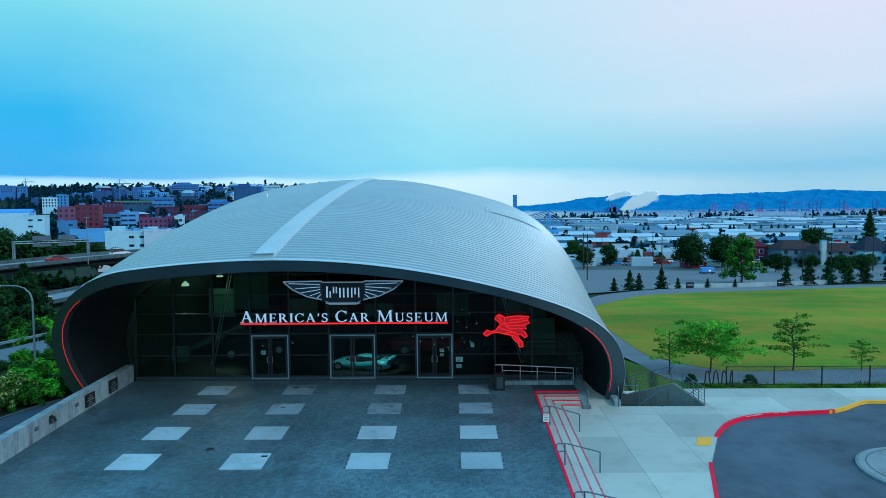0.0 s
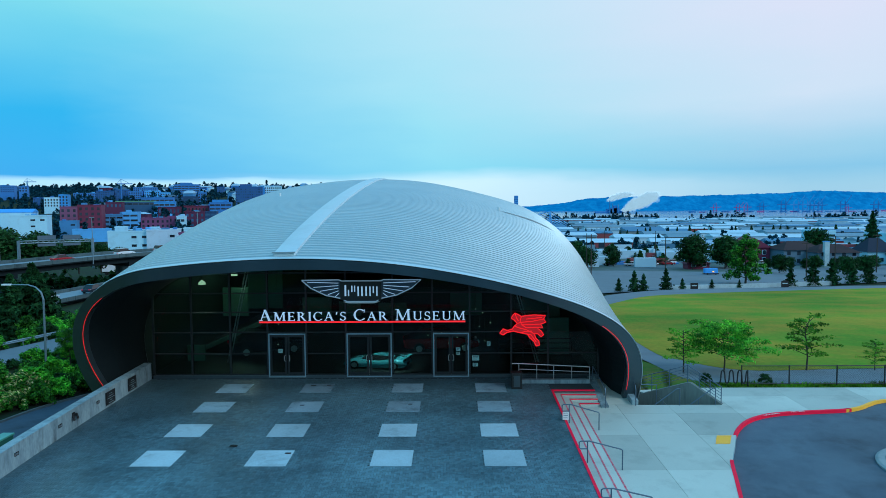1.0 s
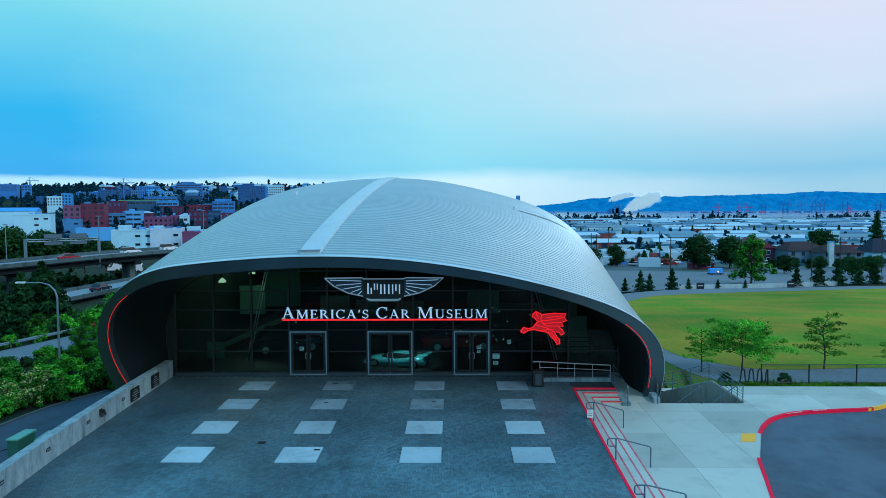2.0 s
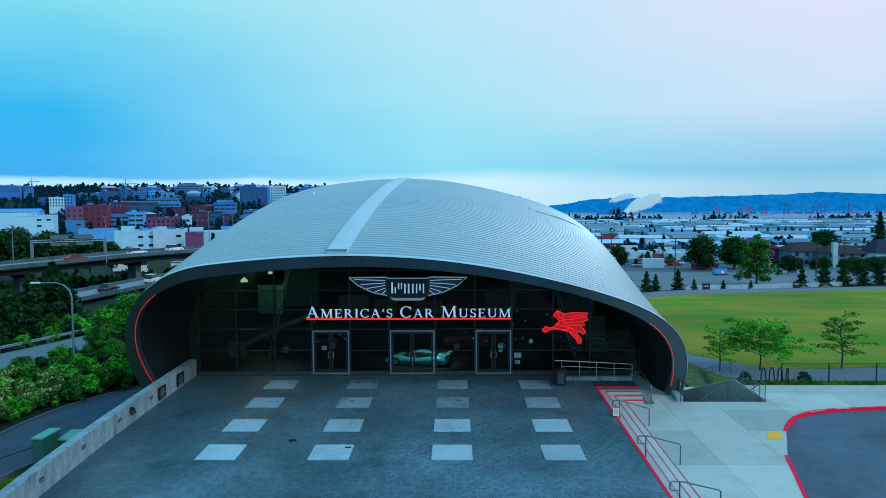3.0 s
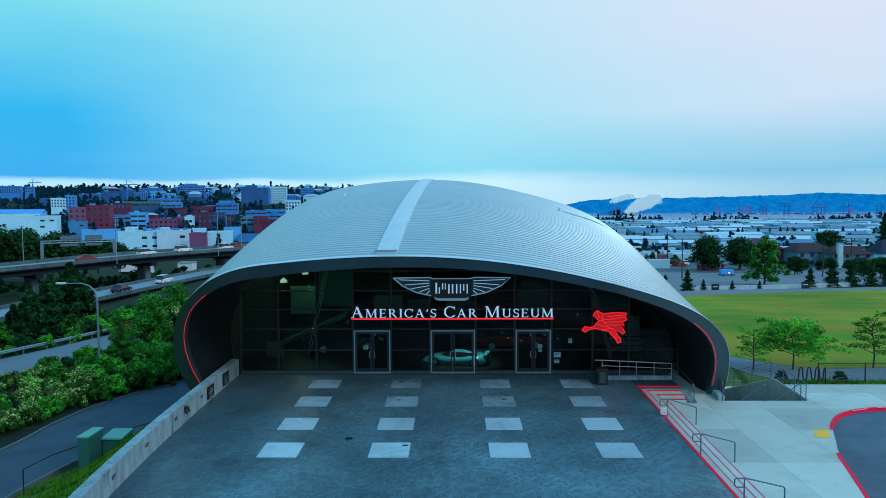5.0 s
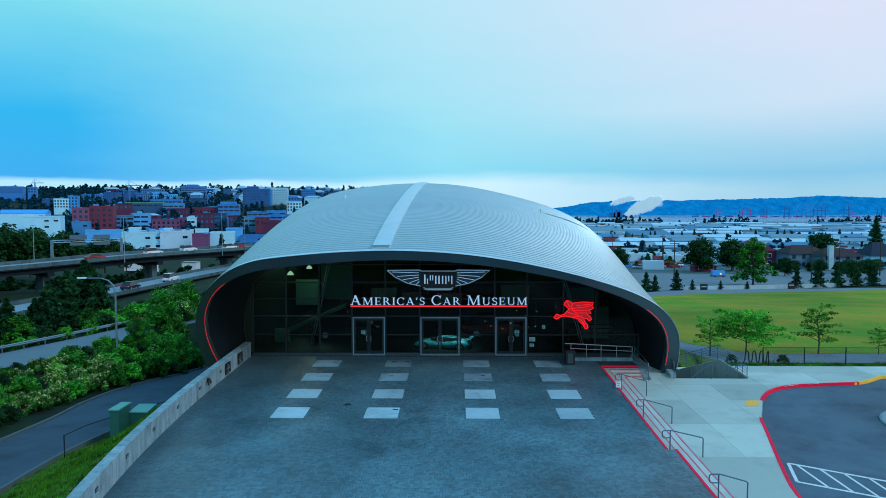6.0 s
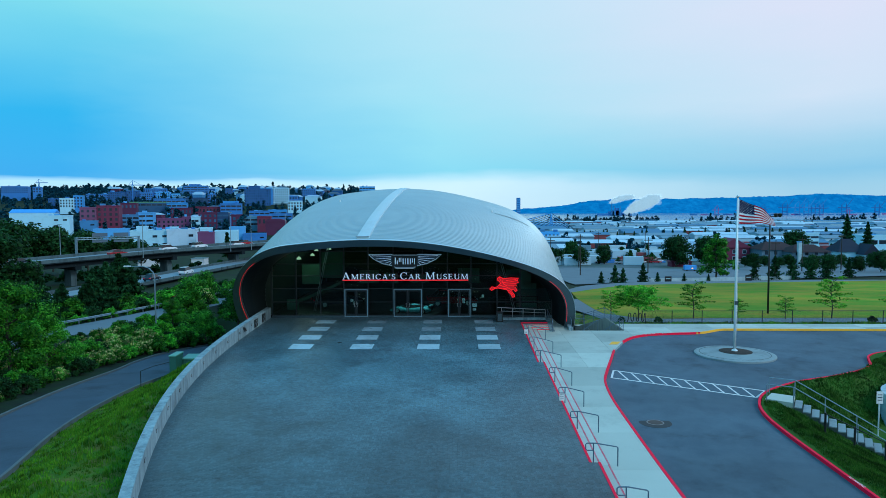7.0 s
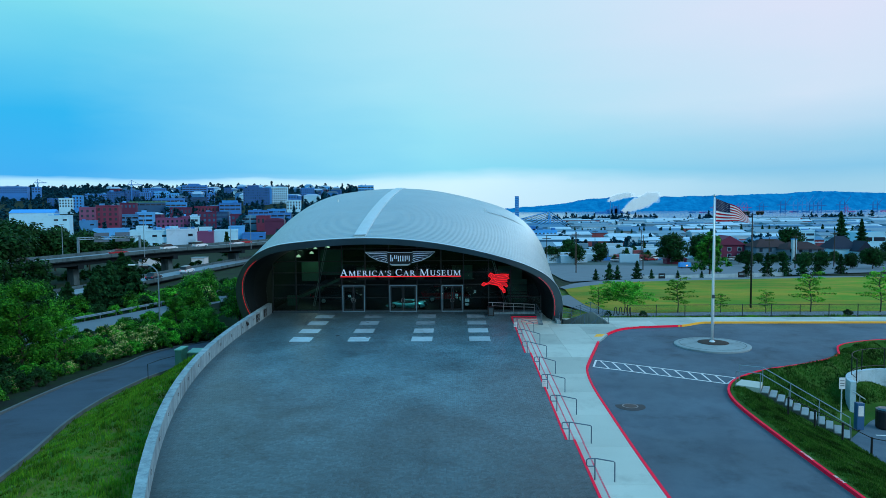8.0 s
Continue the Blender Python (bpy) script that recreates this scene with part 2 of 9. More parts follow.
M["lamp"] = material("lamp_glow", (0.8, 0.8, 0.75), 0.5, vary=0.02, bump=0.0, emit=(0.85, 0.95, 0.62), power=0.9)
M["bark"] = material("bark", (0.05, 0.04, 0.032), 0.9, vary=0.3, scale=6, bump=0.4, stretch=(1, 1, 0.25))
M["grass"] = material("grass", (0.062, 0.16, 0.016), 0.95, vary=0.45, scale=0.8, fine=9, bump=0.6, spec=0.1, tint=(0.13, 0.125, 0.032), coord="Position")
M["field"] = material("mown_field", (0.125, 0.265, 0.016), 0.95, vary=0.6, scale=0.16, fine=3, bump=0.3, spec=0.1, tint=(0.31, 0.235, 0.024), coord="Position")
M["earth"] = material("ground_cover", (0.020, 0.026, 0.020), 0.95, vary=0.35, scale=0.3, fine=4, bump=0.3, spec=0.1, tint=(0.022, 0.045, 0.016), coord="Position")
M["yard"] = material("yard_ground", (0.12, 0.16, 0.18), 0.95, vary=0.35, scale=0.05, fine=0.5, bump=0.1, spec=0.1, tint=(0.07, 0.11, 0.08), coord="Position")
M["pit"] = material("stained_pit_concrete", (0.15, 0.18, 0.165), 0.9, vary=0.5, scale=2.2, fine=14, stain=0.6, stretch=(1, 1, 0.12))
M["seam"] = material("roof_seam", (0.46, 0.56, 0.59), 0.4, metal=0.4, vary=0.1, bump=0.0)
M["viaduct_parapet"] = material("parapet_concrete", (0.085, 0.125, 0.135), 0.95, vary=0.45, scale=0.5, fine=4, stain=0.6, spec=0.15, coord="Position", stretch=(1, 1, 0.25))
# deck and girders: shade under the viaduct is darkened into this concrete colour
M["viaduct"] = material("shaded_viaduct_concrete", (0.014, 0.022, 0.026), 0.95, spec=0.1, vary=0.3, scale=0.3, fine=4, stain=0.5, coord="Position", stretch=(1, 1, 0.25))
M["deck_road"] = material("deck_asphalt", (0.20, 0.265, 0.31), 0.9, vary=0.2, scale=0.2, fine=8, stain=0.2, coord="Position")
M["bank"] = material("bank_turf", (0.036, 0.105, 0.014), 0.95, vary=0.5, scale=0.9, fine=12, bump=0.6, spec=0.1, tint=(0.062, 0.105, 0.020), coord="Position")
# nosing shadows between the bank treads are painted as this dark body colour
M["stair_body"] = material("shadow_dark_stair_concrete", (0.06, 0.08, 0.075), 0.95, vary=0.3, scale=2, stain=0.4)
M["lane_asphalt"] = material("dark_lane_asphalt", (0.052, 0.080, 0.118), 0.9, vary=0.5, scale=0.4, fine=50, tint=(0.040, 0.062, 0.092), stain=0.4, coord="Position")
M["mulch"] = material("bark_mulch", (0.035, 0.025, 0.02), 0.95, vary=0.4, scale=3, fine=30, bump=0.6)
M["island"] = material("weathered_island_concrete", (0.26, 0.31, 0.32), 0.9, vary=0.25, scale=1.2, fine=20, stain=0.35, coord="Position")
M["floor"] = material("polished_floor", (0.010, 0.014, 0.014), 0.5, vary=0.1, bump=0.0)
M["inner_wall"] = material("painted_inner_wall", (0.13, 0.25, 0.19), 0.8, vary=0.08, bump=0.02)
M["dark_wall"] = material("dark_inner_wall", (0.017, 0.038, 0.034), 0.8, vary=0.1, bump=0.02)

# ---- mesh helpers ----


class Geo:
    """Vertices and faces of one mesh."""

    def __init__(self):
        self.v, self.f = [], []

    def add(self, verts, faces):
        k = len(self.v)
        self.v.extend([tuple(p) for p in verts])
        self.f.extend([tuple(i + k for i in q) for q in faces])
        return self

    def box(self, x0, y0, z0, x1, y1, z1, m=None):
        p = [(x, y, z) for z in (z0, z1) for x, y in ((x0, y0), (x1, y0), (x1, y1), (x0, y1))]
        if m is not None:
            p = [m @ Vector(q) for q in p]
        return self.add(p, [(3, 2, 1, 0), (4, 5, 6, 7), (0, 1, 5, 4), (1, 2, 6, 5), (2, 3, 7, 6), (3, 0, 4, 7)])

    def prism(self, poly, low, high, m=None):
        """A plan polygon (counterclockwise) between two heights, each a number or a function of x and y."""
        lo = low if callable(low) else (lambda x, y: low)
        hi = high if callable(high) else (lambda x, y: high)
        n = len(poly)
        p = [(x, y, lo(x, y)) for x, y in poly] + [(x, y, hi(x, y)) for x, y in poly]
        if m is not None:
            p = [m @ Vector(q) for q in p]
        return self.add(p, [tuple(range(n - 1, -1, -1)), tuple(range(n, 2 * n))] + [(i, (i + 1) % n, n + (i + 1) % n, n + i) for i in range(n)])

    def plate(self, poly, y0, y1, m=None):
        """An upright plate: a polygon in x and z between two depths."""
        n = len(poly)
        p = [(x, y0, z) for x, z in poly] + [(x, y1, z) for x, z in poly]
        if m is not None:
            p = [m @ Vector(q) for q in p]
        return self.add(p, [tuple(range(n)), tuple(range(2 * n - 1, n - 1, -1))] + [((i + 1) % n, i, n + i, n + (i + 1) % n) for i in range(n)])

    def tube(self, pts, r, n=8, r2=None, cap=True):
        pts = [Vector(p) for p in pts]
        rings = []
        side = None
        for i, p in enumerate(pts):
            d = (pts[min(i + 1, len(pts) - 1)] - pts[max(i - 1, 0)]).normalized()
            if side is None or abs(side.dot(d)) > 0.98:
                side = d.cross(Vector((0, 0, 1)))
                if side.length < 1e-3:
                    side = d.cross(Vector((1, 0, 0)))
            side = (side - d * side.dot(d)).normalized()
            up = side.cross(d)
            rr = r if r2 is None else r + (r2 - r) * i / (len(pts) - 1)
            rings.append([p + rr * (math.cos(a) * side + math.sin(a) * up) for a in (2 * math.pi * k / n for k in range(n))])
        faces = [(i * n + k, i * n + (k + 1) % n, (i + 1) * n + (k + 1) % n, (i + 1) * n + k) for i in range(len(pts) - 1) for k in range(n)]
        if cap:
            faces += [tuple(range(n - 1, -1, -1)), tuple((len(pts) - 1) * n + k for k in range(n))]
        return self.add([q for ring in rings for q in ring], faces)

    def lathe(self, x, y, profile, n=16):
        """Profile of (radius, z) turned about an upright axis."""
        v = [(x + r * math.cos(2 * math.pi * k / n), y + r * math.sin(2 * math.pi * k / n), z) for r, z in profile for k in range(n)]
        f = [(i * n + k, i * n + (k + 1) % n, (i + 1) * n + (k + 1) % n, (i + 1) * n + k) for i in range(len(profile) - 1) for k in range(n)]
        f += [tuple(range(n - 1, -1, -1)), tuple((len(profile) - 1) * n + k for k in range(n))]
        return self.add(v, f)

    def loft(self, rows, close=False):
        """A skin over rows of points of equal number."""
        n = len(rows[0])
        k = n if close else n - 1
        return self.add([p for row in rows for p in row], [(i * n + j, i * n + (j + 1) % n, (i + 1) * n + (j + 1) % n, (i + 1) * n + j) for i in range(len(rows) - 1) for j in range(k)])

    def mesh(self, name, mat, smooth=False):
        me = bpy.data.meshes.new(name)
        me.from_pydata(self.v, [], self.f)
        me.materials.append(mat)
        if smooth:
            me.polygons.foreach_set("use_smooth", [True] * len(me.polygons))
        me.update()
        return me


def part(name, geo, mat, parent=None, label="", smooth=False, bevel=0.0, at=None):
    """One mesh object, under a thing or a part, or on its own."""
    me = geo.mesh(name, mat, smooth) if isinstance(geo, Geo) else geo
    ob = new(name, me)
    if parent is not None:
        ob.parent = parent
    if at is not None:
        ob.matrix_basis = at
    if label:
        tagged(ob, label=label)
    if bevel:
        b = ob.modifiers.new("bevel", "BEVEL")
        b.width, b.segments, b.limit_method = bevel, 2, "ANGLE"
    return ob


def thing(name, label, category, group="", kind="", at=(0, 0, 0)):
    ob = new(name)
    ob.location = at
    return tagged(ob, label, category, group, kind)


def bez(p0, p1, p2, p3, n):
    out = []
    for i in range(n + 1):
        t = i / n
        a, b, c, d = (1 - t) ** 3, 3 * t * (1 - t) ** 2, 3 * t * t * (1 - t), t ** 3
        out.append(tuple(a * p0[k] + b * p1[k] + c * p2[k] + d * p3[k] for k in range(len(p0))))
    return out


def curve_through(pts, per=6):
    """A smooth line through a few points (Catmull-Rom)."""
    pts = [Vector(p) for p in pts]
    ext = [2 * pts[0] - pts[1]] + pts + [2 * pts[-1] - pts[-2]]
    out = []
    for i in range(1, len(ext) - 2):
        for k in range(per):
            t = k / per
            a, b, c, d = ext[i - 1], ext[i], ext[i + 1], ext[i + 2]
            out.append(0.5 * (2 * b + (c - a) * t + (2 * a - 5 * b + 4 * c - d) * t * t + (3 * b - a - 3 * c + d) * t ** 3))
    out.append(pts[-1])
    return out


def clip(poly, axis, value, keep_more):
    """The part of a plan polygon on one side of a line x or y = value."""
    out = []
    s = 1 if keep_more else -1
    for a, b in zip(poly, poly[1:] + poly[:1]):
        da, db = s * (a[axis] - value), s * (b[axis] - value)
        if da >= 0:
            out.append(a)
        if da * db < 0:
            t = da / (da - db)
            out.append((a[0] + t * (b[0] - a[0]), a[1] + t * (b[1] - a[1])))
    return out


def within(poly, x0, x1, y0, y1):
    for axis, v, more in ((0, x0, True), (0, x1, False), (1, y0, True), (1, y1, False)):
        poly = clip(poly, axis, v, more)
        if len(poly) < 3:
            return []
    return poly


def area(poly):
    return 0.5 * sum(a[0] * b[1] - b[0] * a[1] for a, b in zip(poly, poly[1:] + poly[:1]))


def ccw(poly):
    return poly if area(poly) > 0 else poly[::-1]


def smooth01(a, b, x):
    t = min(1.0, max(0.0, (x - a) / (b - a)))
    return t * t * (3 - 2 * t)


# ---- levels: the paved court, the footway, the drive, the road below on the west side, the field ----
def court_z(x, y):
    return -0.06 + 0.0238 * y


def walk_z(x, y):
    return -0.525 + 0.0155 * y


def drive_z(x, y):
    return -0.665 + 0.0155 * y


def lane_z(x, y):
    return -5.4 - 0.1 * max(-45.0, min(30.0, y))


def field_z(x, y):
    return -0.65 - 0.075 * max(0.0, y) if y > 0 else -0.65


FAR_LEVELS = [(0, -0.95), (108, -9.1), (160, -11.3), (300, -15), (600, -19), (1200, -24), (2600, -25.5), (4900, -26)]


def far_z(y):
    return float(np.interp(y, [a for a, _ in FAR_LEVELS], [b for _, b in FAR_LEVELS]))


BANK_EDGE = [(-60, 18.4), (-30, 18.4), (-24, 18.6), (-21.8, 19.2), (-19.9, 20.5), (-18.0, 22.9), (-16.8, 25.6), (-15.4, 28.0), (-13.0, 30.0), (-10.5, 33.0), (-9.0, 60.0)]


def lot_mask(x, y):
    """0 at the drive's edge, 1 at the level of the lower car park."""
    edge = float(np.interp(y, [q for q, _ in BANK_EDGE], [p for _, p in BANK_EDGE]))
    t = min(1.0, max(0.0, (x - edge - 0.9) / 5.0))
    return t if t < 0.9 else 0.9 + 0.1 * smooth01(0.9, 1.0, t)


def ground_z(x, y):
    """The land itself: under the court and footway, down the west bank, the field, the flats, the town's hill."""
    if y > 0:
        z = far_z(y)
        west = smooth01(-12.8, -15.5 if y > 2.5 else -19.0, x)
        z = z + west * (max(-9.0, lane_z(x, y) - 0.2) - z) * (1 - smooth01(60, 140, y))
        hill = smooth01(280, 1300, y) * smooth01(-0.02, 0.16, -x / max(y, 1.0))
        return z + 66 * hill
    if x < -11.4:
        top, low = court_z(x, y) - 0.55, lane_z(x, y) - 0.15
        foot = float(np.interp(y, [-52, -36, -28, -20, -13.5, -7, -1.2], [-12.6, -13.5, -15.6, -18.2, -19.8, -20.9, -21.5]))
        k = smooth01(-11.6, foot, x)
        return top + (low - top) * k
    if x < 9.2:
        return court_z(x, y) - 0.7
    if 12.8 < x < 17.3 and -3.5 < y < -0.3:
        return -3.6
    z = walk_z(x, y) - 0.4
    return z + (-3.35 - z) * lot_mask(x, y)


def spread(a, b, near, far, step, grow):
    """Grid lines from a to b, close together between near and far and wider outside."""
    out = [near]
    while out[-1] < far:
        out.append(out[-1] + step)
    d = step
    while out[-1] < b:
        d *= grow
        out.append(min(b, out[-1] + d))
    d = step
    while out[0] > a:
        d *= grow
        out.insert(0, max(a, out[0] - d))
    return out


gx, gy = spread(-3500, 3500, -48, 46, 0.8, 1.12), spread(-400, 4900, -60, 34, 0.8, 1.09)
g = Geo()
g.loft([[(x, y, ground_z(x, y)) for x in gx] for y in gy])
ground = tagged(part("ground", g, M["grass"], smooth=True), "rough grass and dirt land falling away from the court", "ground", kind="structure")

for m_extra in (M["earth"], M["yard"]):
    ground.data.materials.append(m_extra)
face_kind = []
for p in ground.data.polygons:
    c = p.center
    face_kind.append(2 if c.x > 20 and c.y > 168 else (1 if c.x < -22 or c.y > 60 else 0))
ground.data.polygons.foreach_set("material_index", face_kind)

# ---- court, footway, drive ----
WALL_LINE = bez((-11.35, -0.2), (-11.3, -14.0), (-11.15, -22.0), (-6.0, -36.0), 36) + bez((-6.0, -36.0), (-4.5, -40.0), (-2.0, -46.0), (0.5, -56.0), 10)[1:]
COURT = [(x, y) for x, y in WALL_LINE] + [(9.06, -56.0), (9.43, -30.4), (9.10, -30.4), (9.32, -15.0), (8.98, -15.0), (9.16, -2.42), (11.2, -2.42), (11.2, 0.4), (-11.35, 0.4)]
COURT = ccw(COURT)
g = Geo().prism(COURT, lambda x, y: court_z(x, y) - 0.6, lambda x, y: court_z(x, y) - 0.012)
court = tagged(part("court", g, M["joint"]), "forecourt paved with dark grey concrete bricks", "paved court", kind="structure")

KERB_LINE = [tuple(p) for p in curve_through([(11.9, -58), (11.85, -40), (11.82, -32), (11.9, -26), (12.02, -21.5), (12.35, -18.2), (12.9, -16), (14.1, -12.1), (14.72, -10.1), (15.38, -8.65), (16.12, -7.1), (17.05, -5.8), (18.0, -5.05), (19.0, -4.62), (20.6, -4.35), (22.3, -4.12), (23.2, -3.75), (23.9, -3.25), (24.7, -2.78), (25.8, -2.7), (32, -2.8), (46, -3.0), (75, -3.2)], 4)]
WALK = ccw([(9.0, -58), (9.0, -2.6), (12.9, -2.6), (12.9, -3.36), (16.93, -3.36), (13.25, -0.95), (17.0, -0.5), (75, -0.9)] + KERB_LINE[::-1])
g = Geo().prism(WALK, lambda x, y: walk_z(x, y) - 0.35, lambda x, y: walk_z(x, y) - 0.012)
footway = tagged(part("pavement", g, M["joint"]), "pale broom-finished concrete footway beside the drive", "pavement", kind="structure")

ISLE_LINE = [tuple(p) for p in curve_through([(18.4, -58), (18.38, -40), (18.35, -33), (18.36, -29.5), (18.4, -26.2), (18.6, -23.8), (19.2, -21.8), (20.43, -19.93), (22.84, -18.05), (25.57, -16.79), (27.96, -15.42), (29.3, -14.2), (29.95, -13.0), (30.8, -11.6), (32.5, -10.5), (35.5, -9.6), (42, -9.2), (75, -9.0)], 4)]
DRIVE = ccw(KERB_LINE + ISLE_LINE[::-1])
g = Geo().prism(DRIVE, lambda x, y: drive_z(x, y) - 0.3, drive_z)
tagged(part("road", g, M["asphalt"]), "dark asphalt drive curving past the footway", "road", kind="structure")


def ribbon(line, inner, outer, low, high):
    """A band that follows a line, between two sideways offsets (positive to its left)."""
    pts = [Vector((p[0], p[1])) for p in line]
    rows = []
    for i, p in enumerate(pts):
        d = (pts[min(i + 1, len(pts) - 1)] - pts[max(i - 1, 0)]).normalized()
        nrm = Vector((-d.y, d.x))
        a, b = p + nrm * inner, p + nrm * outer
        rows.append([(a.x, a.y, low(a.x, a.y)), (a.x, a.y, high(a.x, a.y)), (b.x, b.y, high(b.x, b.y)), (b.x, b.y, low(b.x, b.y))])
    geo = Geo().loft(rows, close=True)
    geo.f += [(0, 1, 2, 3), tuple(len(geo.v) - 1 - i for i in range(4))]
    return geo


kerb = tagged(thing("kerb", "concrete kerb painted red and yellow along the footway", "kerb"), kind="structure")
red_run = [p for p in KERB_LINE if p[0] < 22.6]
yellow_run = [p for p in KERB_LINE if p[0] > 22.2]
ramp_gap = [p for p in red_run if -10.3 < p[1] < -7.4]
for run in ([p for p in red_run if p[1] <= -10.05], [p for p in red_run if p[1] >= -7.7]):
    part("red_kerb", ribbon(run, -0.02, 0.11, lambda x, y: drive_z(x, y) - 0.1, lambda x, y: walk_z(x, y) + 0.012), M["red_paint"], kerb, "red painted kerb")
part("dropped_kerb", ribbon(ramp_gap, -0.02, 0.15, lambda x, y: drive_z(x, y) - 0.1, lambda x, y: walk_z(x, y) - 0.005), M["concrete"], kerb, "bare concrete dropped kerb")
part("yellow_kerb", ribbon(yellow_run, -0.02, 0.11, lambda x, y: drive_z(x, y) - 0.1, lambda x, y: walk_z(x, y) + 0.012), M["yellow_paint"], kerb, "yellow painted kerb")
isle_kerb = tagged(thing("kerb", "red painted kerb round the grass bank", "kerb"), kind="structure")
part("red_kerb", ribbon(ISLE_LINE, -0.12, 0.0, lambda x, y: drive_z(x, y) - 0.1, lambda x, y: drive_z(x, y) + 0.15), M["red_paint"], isle_kerb)

# the grass bank inside the drive's bend, falling to a lower car park
def bank_z(x, y):
    z = drive_z(x, y) + 0.13
    return z + (-3.1 - z) * lot_mask(x, y) + 0.04 * noise.noise((x * 0.9, y * 0.9, 0))


bank_rows = []
for i, p in enumerate(ISLE_LINE):
    a, b = Vector((p[0] + 0.12, p[1] - 0.10)), Vector((max(46.0, p[0] + 4), min(p[1] - 6, -14 + 0.0 * i) if p[0] < 30 else p[1] - 14))
    b = Vector((46.0, min(-12.0, p[1] - 3))) if p[0] < 40 else Vector((p[0] + 4, -40.0))
    row = []
    for k in range(40):
        t = (k / 39) ** 1.6
        q = a.lerp(b, t)
        row.append((q.x, q.y, bank_z(q.x, q.y)))
    bank_rows.append(row)
tagged(part("grass_bank", Geo().loft(bank_rows), M["bank"], smooth=True), "rough grass bank between the drive and the lower car park", "grass bank", kind="structure")
LOT = ccw([(24.0, -24.6), (25.6, -22.9), (27.4, -21.0), (30.5, -18.6), (36, -17), (60, -17), (60, -58), (21.5, -58), (22.0, -33), (23.0, -27.5)])
tagged(part("car_park", Geo().prism(LOT, -3.4, -3.03), M["asphalt"]), "worn asphalt car park below the grass bank", "car park", kind="structure")

# field, path, far lane and car park to the east


def field_band(f0, f1, lift, mat, name, label, cat):
    """Ground strip between two lines of the plan, each giving x for y or y for x."""
    rows = []
    for i in range(60):
        t = i / 59
        a, b = f0(t), f1(t)
        row = []
        for k in range(12):
            q = (a[0] + (b[0] - a[0]) * k / 11, a[1] + (b[1] - a[1]) * k / 11)
            row.append((q[0], q[1], field_z(*q) + lift))
        rows.append(row)
    return tagged(part(name, Geo().loft(rows), mat, smooth=True), label, cat, kind="structure")


def line_at(pts):
    c = curve_through(pts, 12)
    return lambda t: tuple(c[min(len(c) - 1, int(t * (len(c) - 1)))])


field_far = line_at([(22.7, 54), (30.5, 69.5), (39.2, 83.4), (53.7, 92), (68.5, 98), (84, 104), (150, 126), (240, 150)])
field_near = line_at([(20.4, 36), (18.6, 14), (19.2, 9.4), (21.7, 5.2), (28.5, 5.6), (40, 5.8), (80, 6), (240, 6)])
field_band(field_near, field_far, 0.03, M["field"], "field", "mown grass field with yellowing patches", "field")
path_in = line_at([(15.0, 30), (16.4, 16.5), (16.9, 8.6), (17.4, 2.2), (20.5, 1.2), (26, 0.85), (50, 0.85), (240, 0.85)])
field_band(path_in, field_near, 0.015, M["old_asphalt"], "path", "grey asphalt path round the edge of the field", "path")
strip_in = line_at([(12.9, -0.71), (17.1, -0.6), (26, -0.5), (50, -0.6), (240, -0.6)])
strip_out = line_at([(15.6, 14.0), (18.6, 3.4), (26, 1.6), (50, 1.3), (240, 1.3)])
field_band(strip_in, strip_out, 0.0, M["grass"], "grass_strip", "narrow grass strip along the foot of the fence", "grass")
lane_far = line_at([(23, 62), (31, 84), (44, 101), (55, 107.5), (70, 111), (86, 116), (152, 140), (242, 166)])
field_band(field_far, lane_far, 0.02, M["old_asphalt"], "lane", "asphalt lane beyond the field", "lane")
park_near = line_at([(30, 92), (46, 106), (56, 110.5), (70, 114), (86, 119), (120, 132), (150, 142), (240, 170)])
park_far = line_at([(34, 178), (50, 180), (66, 176), (82, 172), (98, 176), (130, 190), (170, 200), (250, 220)])
rows = []
for i in range(50):
    a, b = park_near(i / 49), park_far(i / 49)
    rows.append([(a[0] + (b[0] - a[0]) * k / 7, a[1] + (b[1] - a[1]) * k / 7, far_z(a[1] + (b[1] - a[1]) * k / 7) + 0.25) for k in range(8)])
tagged(part("car_park", Geo().loft(rows), M["old_asphalt"], smooth=True), "wide empty asphalt car park beyond the lane", "car park", kind="structure")

# road below the west bank and the next road with its guard rail
LANE_IN = [tuple(p) for p in curve_through([(-10, -52), (-13.5, -36), (-15.6, -28.0), (-18.2, -20), (-19.8, -13.5), (-20.9, -7), (-21.5, -1.2), (-21.3, 6), (-19.8, 14), (-17, 24)], 5)]
LANE_OUT = [tuple(p) for p in curve_through([(-14, -60), (-19.5, -34), (-22.0, -24), (-23.7, -17), (-25.2, -10), (-26.4, -3), (-27.4, 6), (-28.6, 13), (-28.8, 22), (-26, 34)], 5)]
rows = []
for a, b in zip(LANE_IN, LANE_OUT):
    rows.append([(a[0] + (b[0] - a[0]) * k / 6, a[1] + (b[1] - a[1]) * k / 6, lane_z(0, a[1] + (b[1] - a[1]) * k / 6) + 0.02) for k in range(7)])
service_road = tagged(part("service_road", Geo().loft(rows), M["lane_asphalt"], smooth=True), "narrow asphalt service road below the west bank", "road", kind="structure")
part("kerb", ribbon(LANE_OUT, 0.0, 0.18, lambda x, y: lane_z(x, y) - 0.3, lambda x, y: lane_z(x, y) + 0.17), M["old_concrete"], service_road, "old concrete kerb")
part("kerb", ribbon(LANE_IN, -0.15, 0.0, lambda x, y: lane_z(x, y) - 0.3, lambda x, y: lane_z(x, y) + 0.12), M["old_concrete"], service_road, "old concrete kerb")


